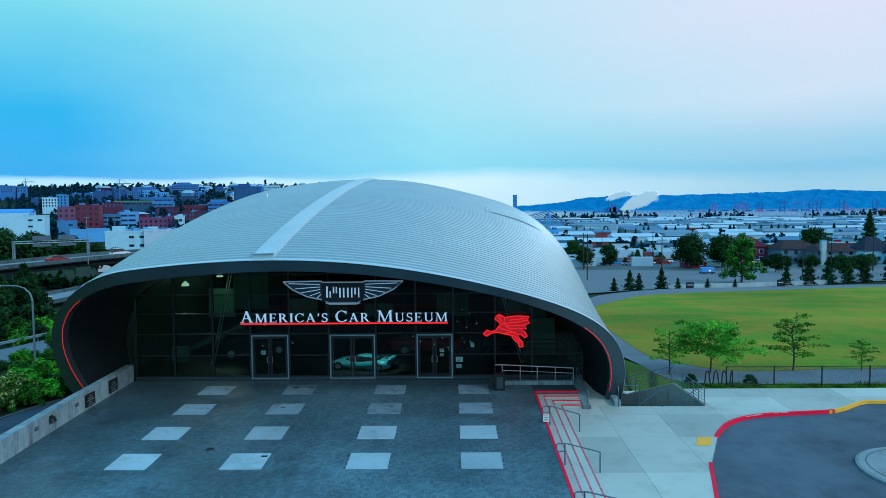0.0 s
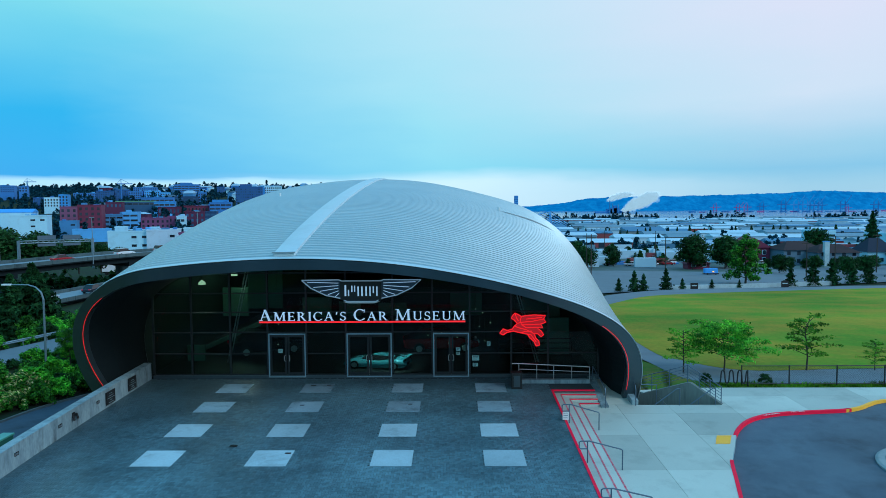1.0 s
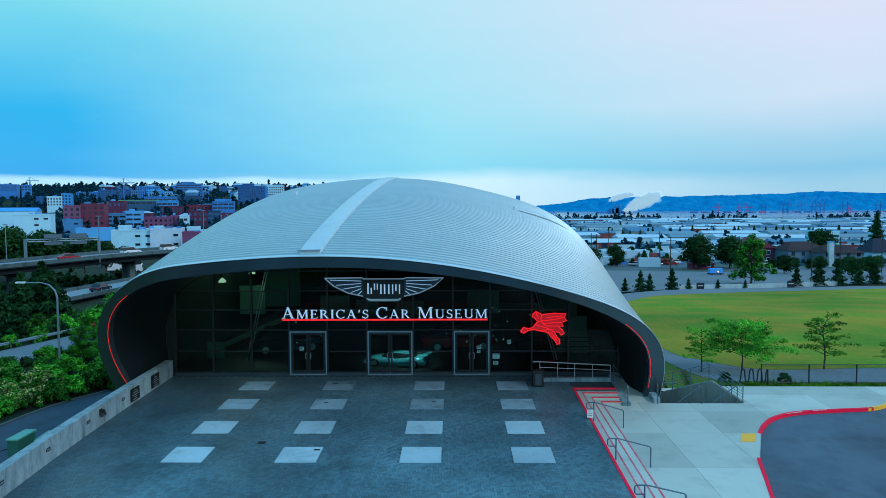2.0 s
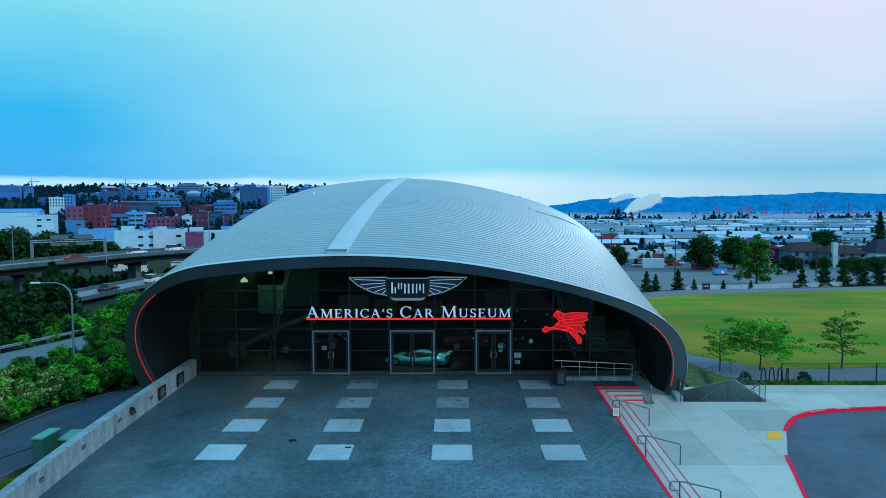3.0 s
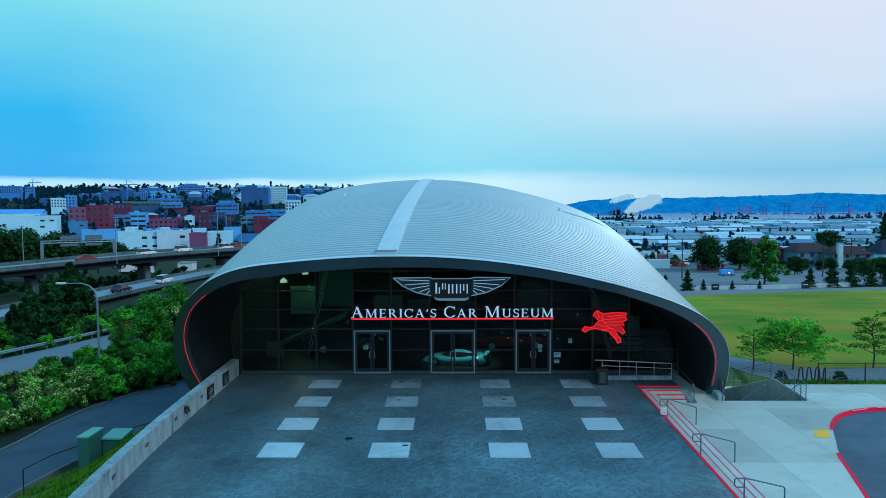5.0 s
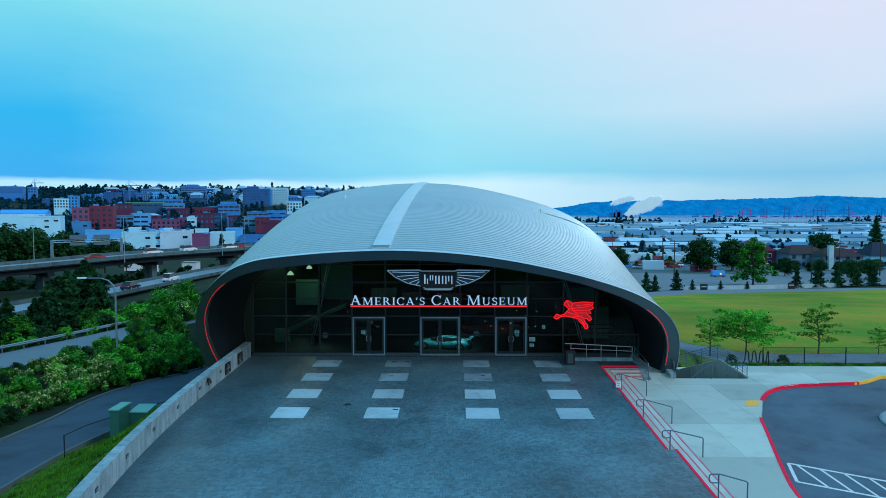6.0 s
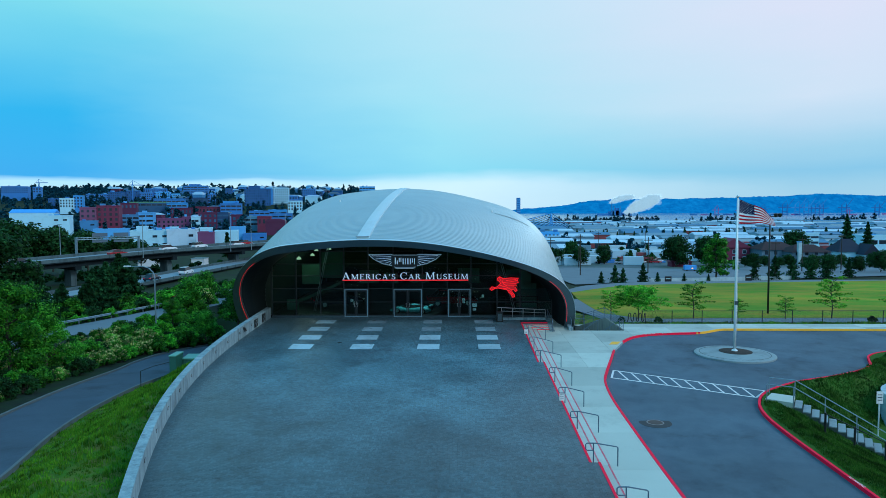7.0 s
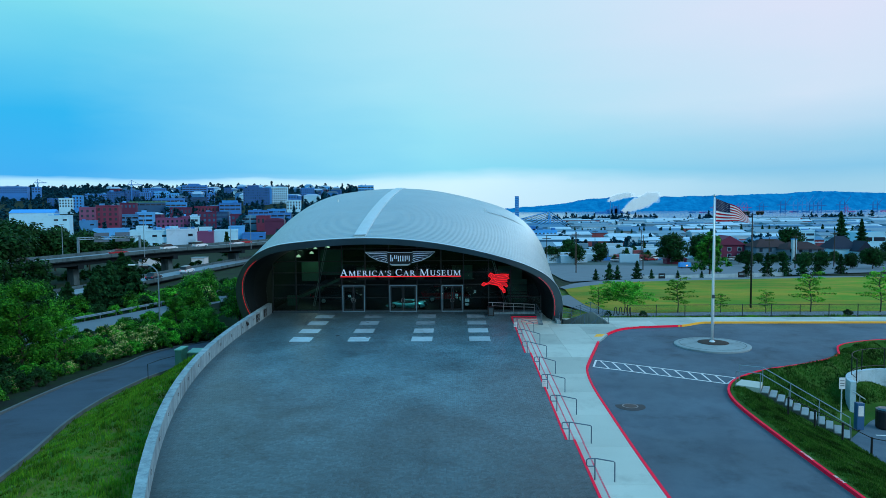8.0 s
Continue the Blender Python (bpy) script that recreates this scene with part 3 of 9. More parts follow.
def slip_z(x, y):
    return -5.15


rows = []
SLIP_NEAR = [tuple(p) for p in curve_through([(-52, -20), (-43.6, 4), (-39.3, 14), (-35.2, 28.6), (-30.8, 44), (-24, 66), (-10, 110)], 6)]
SLIP_FAR = [tuple(p) for p in curve_through([(-60, -16), (-51, 6), (-46.2, 17), (-41.4, 29), (-36.2, 46), (-30, 68), (-16, 112)], 6)]
for a, b in zip(SLIP_NEAR, SLIP_FAR):
    rows.append([(a[0] + (b[0] - a[0]) * k / 4, a[1] + (b[1] - a[1]) * k / 4, slip_z(0, 0)) for k in range(5)])
tagged(part("slip_road", Geo().loft(rows), M["old_asphalt"], smooth=True), "grey asphalt slip road below the viaducts", "road", kind="structure")
lane_ys, lane_xs = [p[1] for p in LANE_OUT], [p[0] for p in LANE_OUT]
slip_ys, slip_xs = [p[1] for p in SLIP_NEAR], [p[0] for p in SLIP_NEAR]


def verge_at(y, t):
    """A point of the planted verge, t from the service road's kerb to the slip road."""
    a, b = float(np.interp(y, lane_ys, lane_xs)) - 0.17, float(np.interp(y, slip_ys, slip_xs))
    zl = lane_z(0, y) + 0.1
    return a + (b - a) * t, y, zl + (-5.2 - zl) * smooth01(0.05, 0.9, t) + 0.10 * noise.noise((a + 9 * t, y * 0.6, 0)) * min(1, 6 * t)


rows = [[verge_at(-46 + 1.6 * i, k / 16) for k in range(17)] for i in range(50)]
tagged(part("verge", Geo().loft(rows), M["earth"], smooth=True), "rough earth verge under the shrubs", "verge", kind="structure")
rows = []
for i in range(40):
    y = 30 + 2 * i
    sx = float(np.interp(y, slip_ys, slip_xs))
    rows.append([(sx + dx, y, z) for dx, z in ((-0.3, -5.2), (0.6, -5.25), (3.0, -6.4), (8.0, -8.6), (16.0, -9.6))])
tagged(part("verge", Geo().loft(rows), M["earth"], smooth=True), "dark planted embankment of the slip road", "verge", kind="structure")
rows = [[(q[0] - 40 * k / 8, q[1] + 26 * k / 8, -5.2 - 1.5 * math.sin(k / 8 * 1.5)) for k in range(9)] for q in SLIP_FAR]
tagged(part("verge", Geo().loft(rows), M["earth"], smooth=True), "rough earth ground under the viaducts", "verge", kind="structure")

# ---- parapet wall of the court ----
parapet = tagged(thing("parapet_wall", "curved pale concrete parapet with recessed lights", "wall"), kind="structure")
part("wall_body", ribbon(WALL_LINE, -0.36, 0.0, lambda x, y: court_z(x, y) - 2.2, lambda x, y: court_z(x, y) + 0.80), M["concrete"], parapet)
part("coping", ribbon(WALL_LINE, -0.365, 0.012, lambda x, y: court_z(x, y) + 0.803, lambda x, y: court_z(x, y) + 0.86), M["concrete"], parapet, "smooth concrete coping")

# ---- museum shell ----
RIM_OUT = bez((-12.86, -0.7), (-14.265, 3.154), (-11.854, 5.819), (-8.507, 6.211), 24) + bez((-8.507, 6.211), (-2.476, 6.917), (1.868, 6.717), (7.286, 5.26), 26)[1:] + bez((7.286, 5.26), (12.06, 3.976), (13.514, 2.835), (13.192, -0.7), 26)[1:]
RIM_IN = bez((-12.06, -0.7), (-13.65, 2.95), (-12.0, 5.33), (-8.507, 5.68), 24) + bez((-8.507, 5.68), (-2.476, 6.477), (1.868, 6.257), (7.286, 4.9), 26)[1:] + bez((7.286, 4.9), (11.56, 3.646), (12.864, 2.635), (12.492, -0.7), 26)[1:]


def rim_y(z):
    return -2.82 - 0.543 * z


def ridge_h(d):
    """Height of the roof's ridge, d metres back from its front edge."""
    if d < 27.7:
        return 6.6 + 4.61 * (1 - ((27.7 - d) / 27.7) ** 1.586)
    return 11.21 - 4.2 * ((d - 27.7) / 80.0) ** 2


def roof_point(u, d, lift=0.0):
    """The roof's skin: u along the arch, d metres back from its front edge."""
    x, z = u
    grow = smooth01(0, 21.5, d)
    y = d + rim_y(z) * (1.0 - 1.045 * smooth01(0, 26, d))
    s = (ridge_h(d) + 0.7) / 7.3
    w = 1.0 + grow * (0.213 if x < 0 else 0.052) - 0.35 * smooth01(40, 105, d)
    full = 1 + grow * (0.014 * math.exp(-((x + 9.575) / 9.218) ** 2) + 0.106 * math.exp(-((x - 12.137) / 5.517) ** 2))
    n = Vector((x / 13.3, 0, max(0.15, z / 6.6))).normalized()
    return (x * w + 0.882 * grow + lift * n.x, y, -0.7 + (z + 0.7) * s * full + lift * n.z)


seam_at = []
museum = thing("museum_building", "arched museum with grey ribbed metal roof and dark glazed front", "museum")
rows = []
d = 0.25
while d < 46:
    rows.append([roof_point(u, d) for u in RIM_OUT])
    seam_at.append(d)
    d += 0.34
while d < 104:
    rows.append([roof_point(u, d) for u in RIM_OUT])
    d += 2.0
g = Geo().loft(rows)
g.f.append(tuple(len(g.v) - 1 - i for i in range(len(RIM_OUT))))
part("roof", g, M["roof"], museum, "grey standing-seam metal roof")
seams = Geo()
for sd in seam_at:
    seams.loft([[roof_point(u, sd + off, h) for u in RIM_OUT] for off, h in ((0.0, 0.0), (0.012, 0.034), (0.05, 0.034), (0.062, 0.0))])
tagged(part("roof_seams", seams, M["seam"], museum, "raised standing seams"), kind="stuff")
g = Geo().loft([[roof_point(u, 0.0, 0.03) for u in RIM_OUT[18:]], [roof_point(u, 0.0, 0.05) for u in RIM_OUT[18:]], [roof_point(u, 0.2, 0.055) for u in RIM_OUT[18:]], [roof_point(u, 0.2, 0.0) for u in RIM_OUT[18:]]])
part("edge_flashing", g, M["strip"], museum, "pale metal edge strip")


def strip_point(x, d, lift):
    """A point over the roof at the true x, d metres back."""
    grow = smooth01(0, 21.5, d)
    ux = (x - 0.882 * grow) / (1.0 + grow * (0.213 if x < 0.882 * grow else 0.052) - 0.35 * smooth01(40, 105, d))
    i = max(k for k in range(len(RIM_OUT) - 1) if RIM_OUT[k][0] <= ux and 10 < k < 66)
    a, b = RIM_OUT[i], RIM_OUT[i + 1]
    z = a[1] + (b[1] - a[1]) * (ux - a[0]) / (b[0] - a[0])
    return roof_point((ux, z), d, lift)


rows = []
for i in range(92):
    d = 0.42 + 0.5 * i
    mid = -2.86 + 0.024 * d
    rows.append([strip_point(mid + x, d, h) for x, h in ((-0.45, 0.0), (-0.45, 0.12), (-0.02, 0.15), (0.02, 0.15), (0.45, 0.12), (0.45, 0.0))])
g = Geo().loft(rows)
g.f.append((0, 1, 2, 3, 4, 5))
part("ridge_strip", g, M["strip"], museum, "pale flat flashing strip over the ridge")
part("end_cap", Geo().loft([[strip_point(x, dd, 0.165) for x in (-3.36, -2.36)] for dd in (0.36, 0.52)]), M["fascia"], museum, "dark end cap of the ridge strip")
# shadow of a roof fold laid on as a thin dark strip
part("valley_gutter", Geo().loft([[roof_point(RIM_OUT[q], 15.1 + o * (0.05 + 0.11 * min(q - 49, 57 - q)), 0.036) for o in (0.0, 1.0)] for q in range(49, 58)]), M["roof_fold"], museum, "dark strip painted as the shadow of a roof fold")
for vi, vd in ((26, 14.8), (49, 15.2)):
    p = roof_point(RIM_OUT[vi], vd)
    part("vent_pipe", Geo().lathe(p[0], p[1], [(0.07, p[2] - 0.2), (0.07, p[2] + 0.16), (0.10, p[2] + 0.16), (0.10, p[2] + 0.24)], 10), M["ridge"], museum, "short white roof vent")
# fascia in panels, each with a fine joint
for k in range(0, len(RIM_OUT) - 1, 4):
    seg = range(k, min(k + 5, len(RIM_OUT)))
    rows = []
    for i in seg:
        (xo, zo), (xi, zi) = RIM_OUT[i], RIM_IN[i]
        t = 0.012 if i in (seg[0], seg[-1]) else 0.0
        rows.append([(xo, rim_y(zo) + t, zo), (xi, rim_y(zi) + t, zi), (xi, rim_y(zi) + 0.5, zi + 0.0), (xo * 0.995, rim_y(zo) + 0.4, zo - 0.05)])
    part("fascia_panel", Geo().loft(rows, close=True), M["fascia"], museum, "dark grey metal fascia")
BACK = [(x * 0.945, -0.7 + (z + 0.7) * 0.99) for x, z in RIM_IN]
rows = [[(x, rim_y(z) + 0.45, z) for x, z in RIM_IN], [(x, 0.55 * rim_y(z), z) for x, z in [((a[0] + b[0]) / 2, (a[1] + b[1]) / 2) for a, b in zip(RIM_IN, BACK)]], [(x, 0.5, z) for x, z in BACK]]
part("soffit", Geo().loft(rows), M["soffit"], museum, "dark curved soffit and jambs")
# outer skirt of the shell, down to the road below on the west side
part("shell_skirt", Geo().loft([[(-13.2, rim_y(-0.7) + 0.05, -0.68), (-12.45, rim_y(-0.7) + 0.05, -0.68)], [(-12.7, -1.9, -5.9), (-12.0, -1.9, -5.9)]]), M["fascia"], museum)
g = Geo().loft([[roof_point(RIM_OUT[0], d) for d in range(0, 100, 4)], [(roof_point(RIM_OUT[0], d)[0] + 0.5, roof_point(RIM_OUT[0], d)[1], -12) for d in range(0, 100, 4)]])
part("side_wall", g, M["old_concrete"], museum)
g = Geo().loft([[roof_point(RIM_OUT[-1], d) for d in range(0, 100, 4)], [(roof_point(RIM_OUT[-1], d)[0], roof_point(RIM_OUT[-1], d)[1], -12) for d in range(0, 100, 4)]])
part("side_wall", g, M["old_concrete"], museum)
# red light lines inside the rim
for a, b, shift in ((1, 18, 0.0), (60, 75, 0.06)):
    pts = [(x + shift, rim_y(z) - 0.03, z) for x, z in RIM_IN[a:b]]
    part("red_light_line", Geo().tube(pts, 0.010, 6), M["red_light"], museum, "glowing red light line")

# ---- glazed front ----
COLS = [-11.25, -9.25, -7.23, -5.28, -3.26, -1.21, 1.22, 3.28, 5.22, 7.37, 9.27, 11.86]
BARS = [0.12, 1.21, 2.33, 3.38, 4.37, 5.42, 6.3]
DOORS = (3, 5, 7)


def top_at(x):
    best = min(BACK, key=lambda p: abs(p[0] - x) + (50 if p[1] < 1.0 else 0))
    return best[1]


for i, x in enumerate(COLS):
    h = max(1.5, top_at(x) + 0.05)
    part("mullion", Geo().box(x - 0.045, -0.08, 0.0, x + 0.045, 0.10, h), M["mullion"], museum)
for j, z in enumerate(BARS):
    for i in range(len(COLS) - 1):
        a, b = COLS[i] + 0.046, COLS[i + 1] - 0.046
        if min(top_at(a), top_at(b)) < z - 0.4 and z > 2:
            continue
        if i in DOORS and z < 2.0:
            continue
        part("transom", Geo().box(a, -0.05, z - 0.03, b, 0.07, z + 0.03), M["mullion"], museum)
        if j + 1 < len(BARS) and not (i in DOORS and z < 2.0):
            zt = min(BARS[j + 1] - 0.03, max(top_at(a), top_at(b)))
            if zt - z > 0.2:
                ob = part("pane", Geo().box(a, 0.0, z + 0.03, b, 0.02, zt), M["glass"], museum)
                ob.visible_shadow = False
part("sill", Geo().box(-11.3, -0.1, -0.3, 11.9, 0.12, 0.088), M["fascia"], museum)


def double_door(x0, x1, label):
    door = thing("door", label, "door", "museum entrance doors", at=((x0 + x1) / 2, -0.02, 0))
    w, h = (x1 - x0) / 2 - 0.047, 2.27
    g = Geo()
    g.box(-w, -0.09, -0.02, -w + 0.055, 0.05, h).box(w - 0.055, -0.09, -0.02, w, 0.05, h).box(-w + 0.056, -0.09, h - 0.055, w - 0.056, 0.05, h).box(-w + 0.056, -0.09, -0.02, w - 0.056, 0.05, 0.03)
    part("door_frame", g, M["door_alu"], door, "pale aluminium door frame")
    for s in (-1, 1):
        a, b = (0.02, w - 0.075) if s > 0 else (-w + 0.075, -0.02)
        g = Geo().box(a, -0.05, 0.04, a + 0.1, 0.0, 2.2).box(b - 0.1, -0.05, 0.04, b, 0.0, 2.2).box(a + 0.101, -0.05, 0.04, b - 0.101, 0.0, 0.24).box(a + 0.101, -0.05, 2.08, b - 0.101, 0.0, 2.2)
        leaf = part("door_leaf", g, M["mullion"], door)
        p = part("pane", Geo().box(a + 0.101, -0.03, 0.241, b - 0.101, -0.015, 2.079), M["glass"], leaf)
        p.visible_shadow = False
        hx = s * 0.09
        part("handle", Geo().tube([(hx, -0.05, 0.82), (hx + s * 0.05, -0.12, 0.86), (hx + s * 0.05, -0.12, 1.10), (hx, -0.05, 1.14)], 0.018, 6), M["alu"], leaf, "bright pull handle")
    return door


for k in DOORS:
    double_door(COLS[k], COLS[k + 1], "glazed double entrance door in a pale aluminium frame")
# notices stuck to the glass
for nx, nz, w, h, c in ((-4.62, 1.36, 0.22, 0.2, "white_paint"), (4.62, 1.42, 0.22, 0.17, "white_paint"), (4.62, 1.20, 0.18, 0.15, "white_paint"), (5.52, 0.95, 0.36, 0.26, "white_paint"), (6.2, 1.7, 0.18, 0.22, "white_paint"), (5.5, 0.6, 0.26, 0.18, "white_paint")):
    n1 = thing("notice", "small pale printed notice on the entrance glass", "notice", at=(nx, -0.06, nz))
    part("sheet", Geo().box(-w / 2, -0.004, -h / 2, w / 2, 0.0, h / 2), material("notice_paper", (0.35, 0.62, 0.60), 0.7, vary=0.05, bump=0.0), n1)
    for k in range(3):
        part("text_bar", Geo().box(-w * 0.38, -0.006, h * (0.28 - 0.25 * k) - 0.012, w * (0.38 - 0.1 * k), -0.0045, h * (0.28 - 0.25 * k) + 0.012), M["black"], n1)

# ---- signs on the front ----
SIGN_Y = -2.55


def letters_mesh(text, size, depth):
    cu = bpy.data.curves.new("letters", "FONT")
    cu.body, cu.size, cu.extrude, cu.resolution_u = text, size, depth, 2
    tmp = bpy.data.objects.new("letters", cu)
    me = bpy.data.meshes.new_from_object(tmp)
    bpy.data.objects.remove(tmp)
    return me


def serif_letter(ch, h):
    """A roman capital of height h: thick and thin strokes with serifs; gives the mesh data and its width."""
    polys = []
    T, N = 0.135, 0.055

    def stem(x0, z0, x1, z1, w):
        polys.append([(x0 - w / 2, z0), (x0 + w / 2, z0), (x1 + w / 2, z1), (x1 - w / 2, z1)])

    def foot(x, z, w=0.12):
        polys.append([(x - w, z), (x + w, z), (x + w, z + 0.04), (x - w, z + 0.04)])

    def bow(cx, cz, rx, rz, a0, a1, wide, thin):
        outer, inner = [], []
        for k in range(17):
            a = radians(a0 + (a1 - a0) * k / 16)
            w = thin + (wide - thin) * abs(math.cos(a))
            outer.append((cx + rx * math.cos(a), cz + rz * math.sin(a)))
            inner.append((cx + (rx - w) * math.cos(a), cz + (rz - w) * math.sin(a)))
        polys.append(outer + inner[::-1])

    if ch == "A":
        stem(0.10, 0.0, 0.38, 1.0, N), stem(0.38, 1.0, 0.68, 0.0, T), foot(0.10, 0), foot(0.70, 0)
        polys.append([(0.2, 0.32), (0.56, 0.32), (0.56, 0.37), (0.2, 0.37)])
        wide = 0.82
    elif ch == "M":
        stem(0.12, 0.0, 0.15, 1.0, N), stem(0.17, 1.0, 0.50, 0.0, T), stem(0.50, 0.0, 0.84, 1.0, N), stem(0.90, 0.0, 0.87, 1.0, T)
        foot(0.12, 0, 0.1), foot(0.90, 0, 0.14), foot(0.11, 0.96, 0.1), foot(0.92, 0.96, 0.1)
        wide = 1.05
    elif ch == "E":
        stem(0.13, 0, 0.13, 1, T), foot(0.13, 0), foot(0.13, 0.96)
        polys += [[(0.13, 0.955), (0.54, 0.955), (0.54, 1.0), (0.13, 1.0)], [(0.13, 0.49), (0.44, 0.49), (0.44, 0.535), (0.13, 0.535)], [(0.13, 0), (0.58, 0), (0.58, 0.045), (0.13, 0.045)]]
        stem(0.54, 0.82, 0.53, 1.0, 0.04), stem(0.57, 0.0, 0.60, 0.2, 0.04), stem(0.44, 0.42, 0.44, 0.6, 0.035)
        wide = 0.64
    elif ch == "R":
        stem(0.13, 0, 0.13, 1, T), foot(0.13, 0), foot(0.13, 0.96), stem(0.34, 0.5, 0.66, 0.0, T), foot(0.68, 0, 0.09)
        bow(0.28, 0.74, 0.28, 0.26, -90, 90, 0.12, 0.045)
        polys += [[(0.13, 0.955), (0.28, 0.955), (0.28, 1.0), (0.13, 1.0)], [(0.13, 0.48), (0.28, 0.48), (0.28, 0.525), (0.13, 0.525)]]
        wide = 0.76
    elif ch == "I":
        stem(0.14, 0, 0.14, 1, T), foot(0.14, 0), foot(0.14, 0.96)
        wide = 0.28
    elif ch == "C":
        bow(0.42, 0.5, 0.42, 0.53, 48, 312, 0.13, 0.045), stem(0.70, 0.70, 0.72, 1.0, 0.04), stem(0.70, 0.10, 0.74, 0.20, 0.04)
        wide = 0.76
    elif ch == "S":
        bow(0.28, 0.75, 0.24, 0.27, 35, 268, 0.10, 0.07), bow(0.27, 0.26, 0.26, 0.28, 95, -145, 0.11, 0.07)
        stem(0.47, 0.76, 0.48, 0.98, 0.035), stem(0.05, 0.03, 0.04, 0.26, 0.035)
        wide = 0.54
    elif ch == "U":
        stem(0.14, 0.3, 0.14, 1.0, T), stem(0.66, 0.3, 0.66, 1.0, N), bow(0.40, 0.32, 0.325, 0.34, 180, 360, 0.10, 0.06), foot(0.14, 0.96), foot(0.66, 0.96, 0.1)
        wide = 0.78
    else:
        stem(0.05, 0.70, 0.10, 1.0, 0.09)
        wide = 0.16
    geo = Geo()
    for k, p in enumerate(polys):
        geo.plate([(x * h, z * h) for x, z in p], -0.04 - 0.0012 * k, 0.04 - 0.0012 * k)
    return geo, wide * h


name_sign = thing("name_sign", "lit pale lettering reading America's Car Museum over a red bar", "sign", at=(0, SIGN_Y, 3.36))
SMALL, BIG = 0.41, 0.53
words = "AMERICA'S CAR MUSEUM"
glyphs, cursor = [], 0.0
for i, ch in enumerate(words):
    first = i == 0 or words[i - 1] == " "
    if ch == " ":
        cursor += 0.20
        continue
    geo, wide = serif_letter(ch, BIG if first else SMALL)
    glyphs.append((geo, cursor))
    cursor += wide + 0.075
k = 9.92 / (cursor - 0.075)
for geo, x in glyphs:
    geo.v = [((vx + x) * k - 4.97, vy, vz) for vx, vy, vz in geo.v]
    part("letter", geo, M["letter"], name_sign)
part("red_bar", Geo().box(-4.98, -0.05, -0.105, 4.95, 0.05, -0.045), M["red_light"], name_sign, "glowing red underline bar")
for x in (-4.2, -1.21, 1.22, 4.2):
    part("bracket", Geo().tube([(x, 0.05, -0.08), (x, 2.5, -0.08)], 0.025, 6), M["mullion"], name_sign)

emblem = thing("winged_emblem", "winged metal emblem with a black plate over the entrance", "sign", at=(0, SIGN_Y, 4.25))
wing = [(-2.88, 1.06), (-2.45, 0.68), (-1.75, 0.34), (-0.95, 0.17), (-0.72, 0.02), (0.66, 0.02), (0.88, 0.17), (1.68, 0.34), (2.4, 0.68), (2.84, 1.06), (1.05, 1.08), (0.9, 1.02), (-0.96, 1.02), (-1.1, 1.08)]
part("wing_field", Geo().plate(wing[::1], -0.03, 0.05), material("emblem_blue", (0.03, 0.055, 0.085), 0.4, 0.4, vary=0.05, bump=0.0), emblem, "dark blue wing field")
# the wing outline has a faint glow put into its material
part("wing_outline", Geo().tube([(x, -0.05, z) for x, z in wing + wing[:1]], 0.03, 6), material("emblem_edge_glow", (0.35, 0.45, 0.55), 0.4, 0.3, vary=0.03, bump=0.0, emit=(0.45, 0.7, 0.9), power=0.22), emblem, "pale metal outline with a faint glow put in")
for s in (-1, 1):
    for (xa, za), (xb, zb) in (((1.08, 0.92), (2.6, 0.97)), ((1.08, 0.80), (2.3, 0.72)), ((1.08, 0.68), (2.0, 0.53)), ((1.08, 0.55), (1.6, 0.37)), ((1.05, 0.44), (1.25, 0.27))):
        part("feather_line", Geo().tube([(s * xa - 0.04, -0.05, za), (s * xb - 0.02, -0.05, zb)], 0.017, 5), M["letter"], emblem, "thin lit feather line")
part("plate", Geo().box(-1.03, -0.09, 0.11, 0.94, -0.031, 1.0), M["black"], emblem, "black name plate")
for x0, x1, z0, z1 in ((-0.82, -0.74, 0.30, 0.83), (-0.66, -0.60, 0.30, 0.60), (-0.50, -0.44, 0.50, 0.80), (-0.36, -0.31, 0.50, 0.80), (-0.20, -0.13, 0.30, 0.76), (-0.02, 0.05, 0.30, 0.76), (0.18, 0.25, 0.30, 0.76), (0.37, 0.43, 0.30, 0.76), (0.53, 0.59, 0.44, 0.76), (0.70, 0.76, 0.30, 0.76)):
    part("name_bar", Geo().box(x0, -0.11, z0, x1, -0.091, z1), M["letter"], emblem, "pale bar in place of a name")
part("lower_band", Geo().plate([(-0.9, 0.02), (0.84, 0.02), (0.6, -0.06), (-0.66, -0.06)], -0.06, 0.0), M["alu"], emblem)
for x in (-1.21, 1.22):
    part("bracket", Geo().tube([(x, 0.05, 0.75), (x, 2.5, 0.75)], 0.025, 6), M["mullion"], emblem)

neon = thing("neon_sign", "glowing red neon figure sign hung on the glazed front", "sign", at=(8.0, -0.32, 2.5))
body = [(-1.25, -0.20), (-1.08, 0.02), (-0.86, -0.06), (-0.62, 0.0), (-0.50, 0.16), (-0.36, 0.30), (-0.52, 0.48), (-0.66, 0.56), (-0.60, 0.70), (-0.46, 0.84), (-0.34, 0.78), (-0.14, 0.66), (0.10, 0.70), (0.50, 0.74), (1.10, 0.70), (1.0, 0.52), (1.12, 0.36), (0.86, 0.26), (0.96, 0.06), (0.66, 0.08), (0.88, -0.10), (1.0, -0.30), (0.86, -0.40), (0.70, -0.24), (0.52, -0.24), (0.60, -0.46), (0.76, -0.62), (0.78, -0.84), (0.62, -0.88), (0.50, -0.64), (0.30, -0.46), (0.16, -0.26), (-0.22, -0.18), (-0.55, -0.10), (-0.86, -0.16), (-1.08, -0.30)]
part("sign_field", Geo().plate(body, 0.0, 0.06), M["neon_body"], neon)
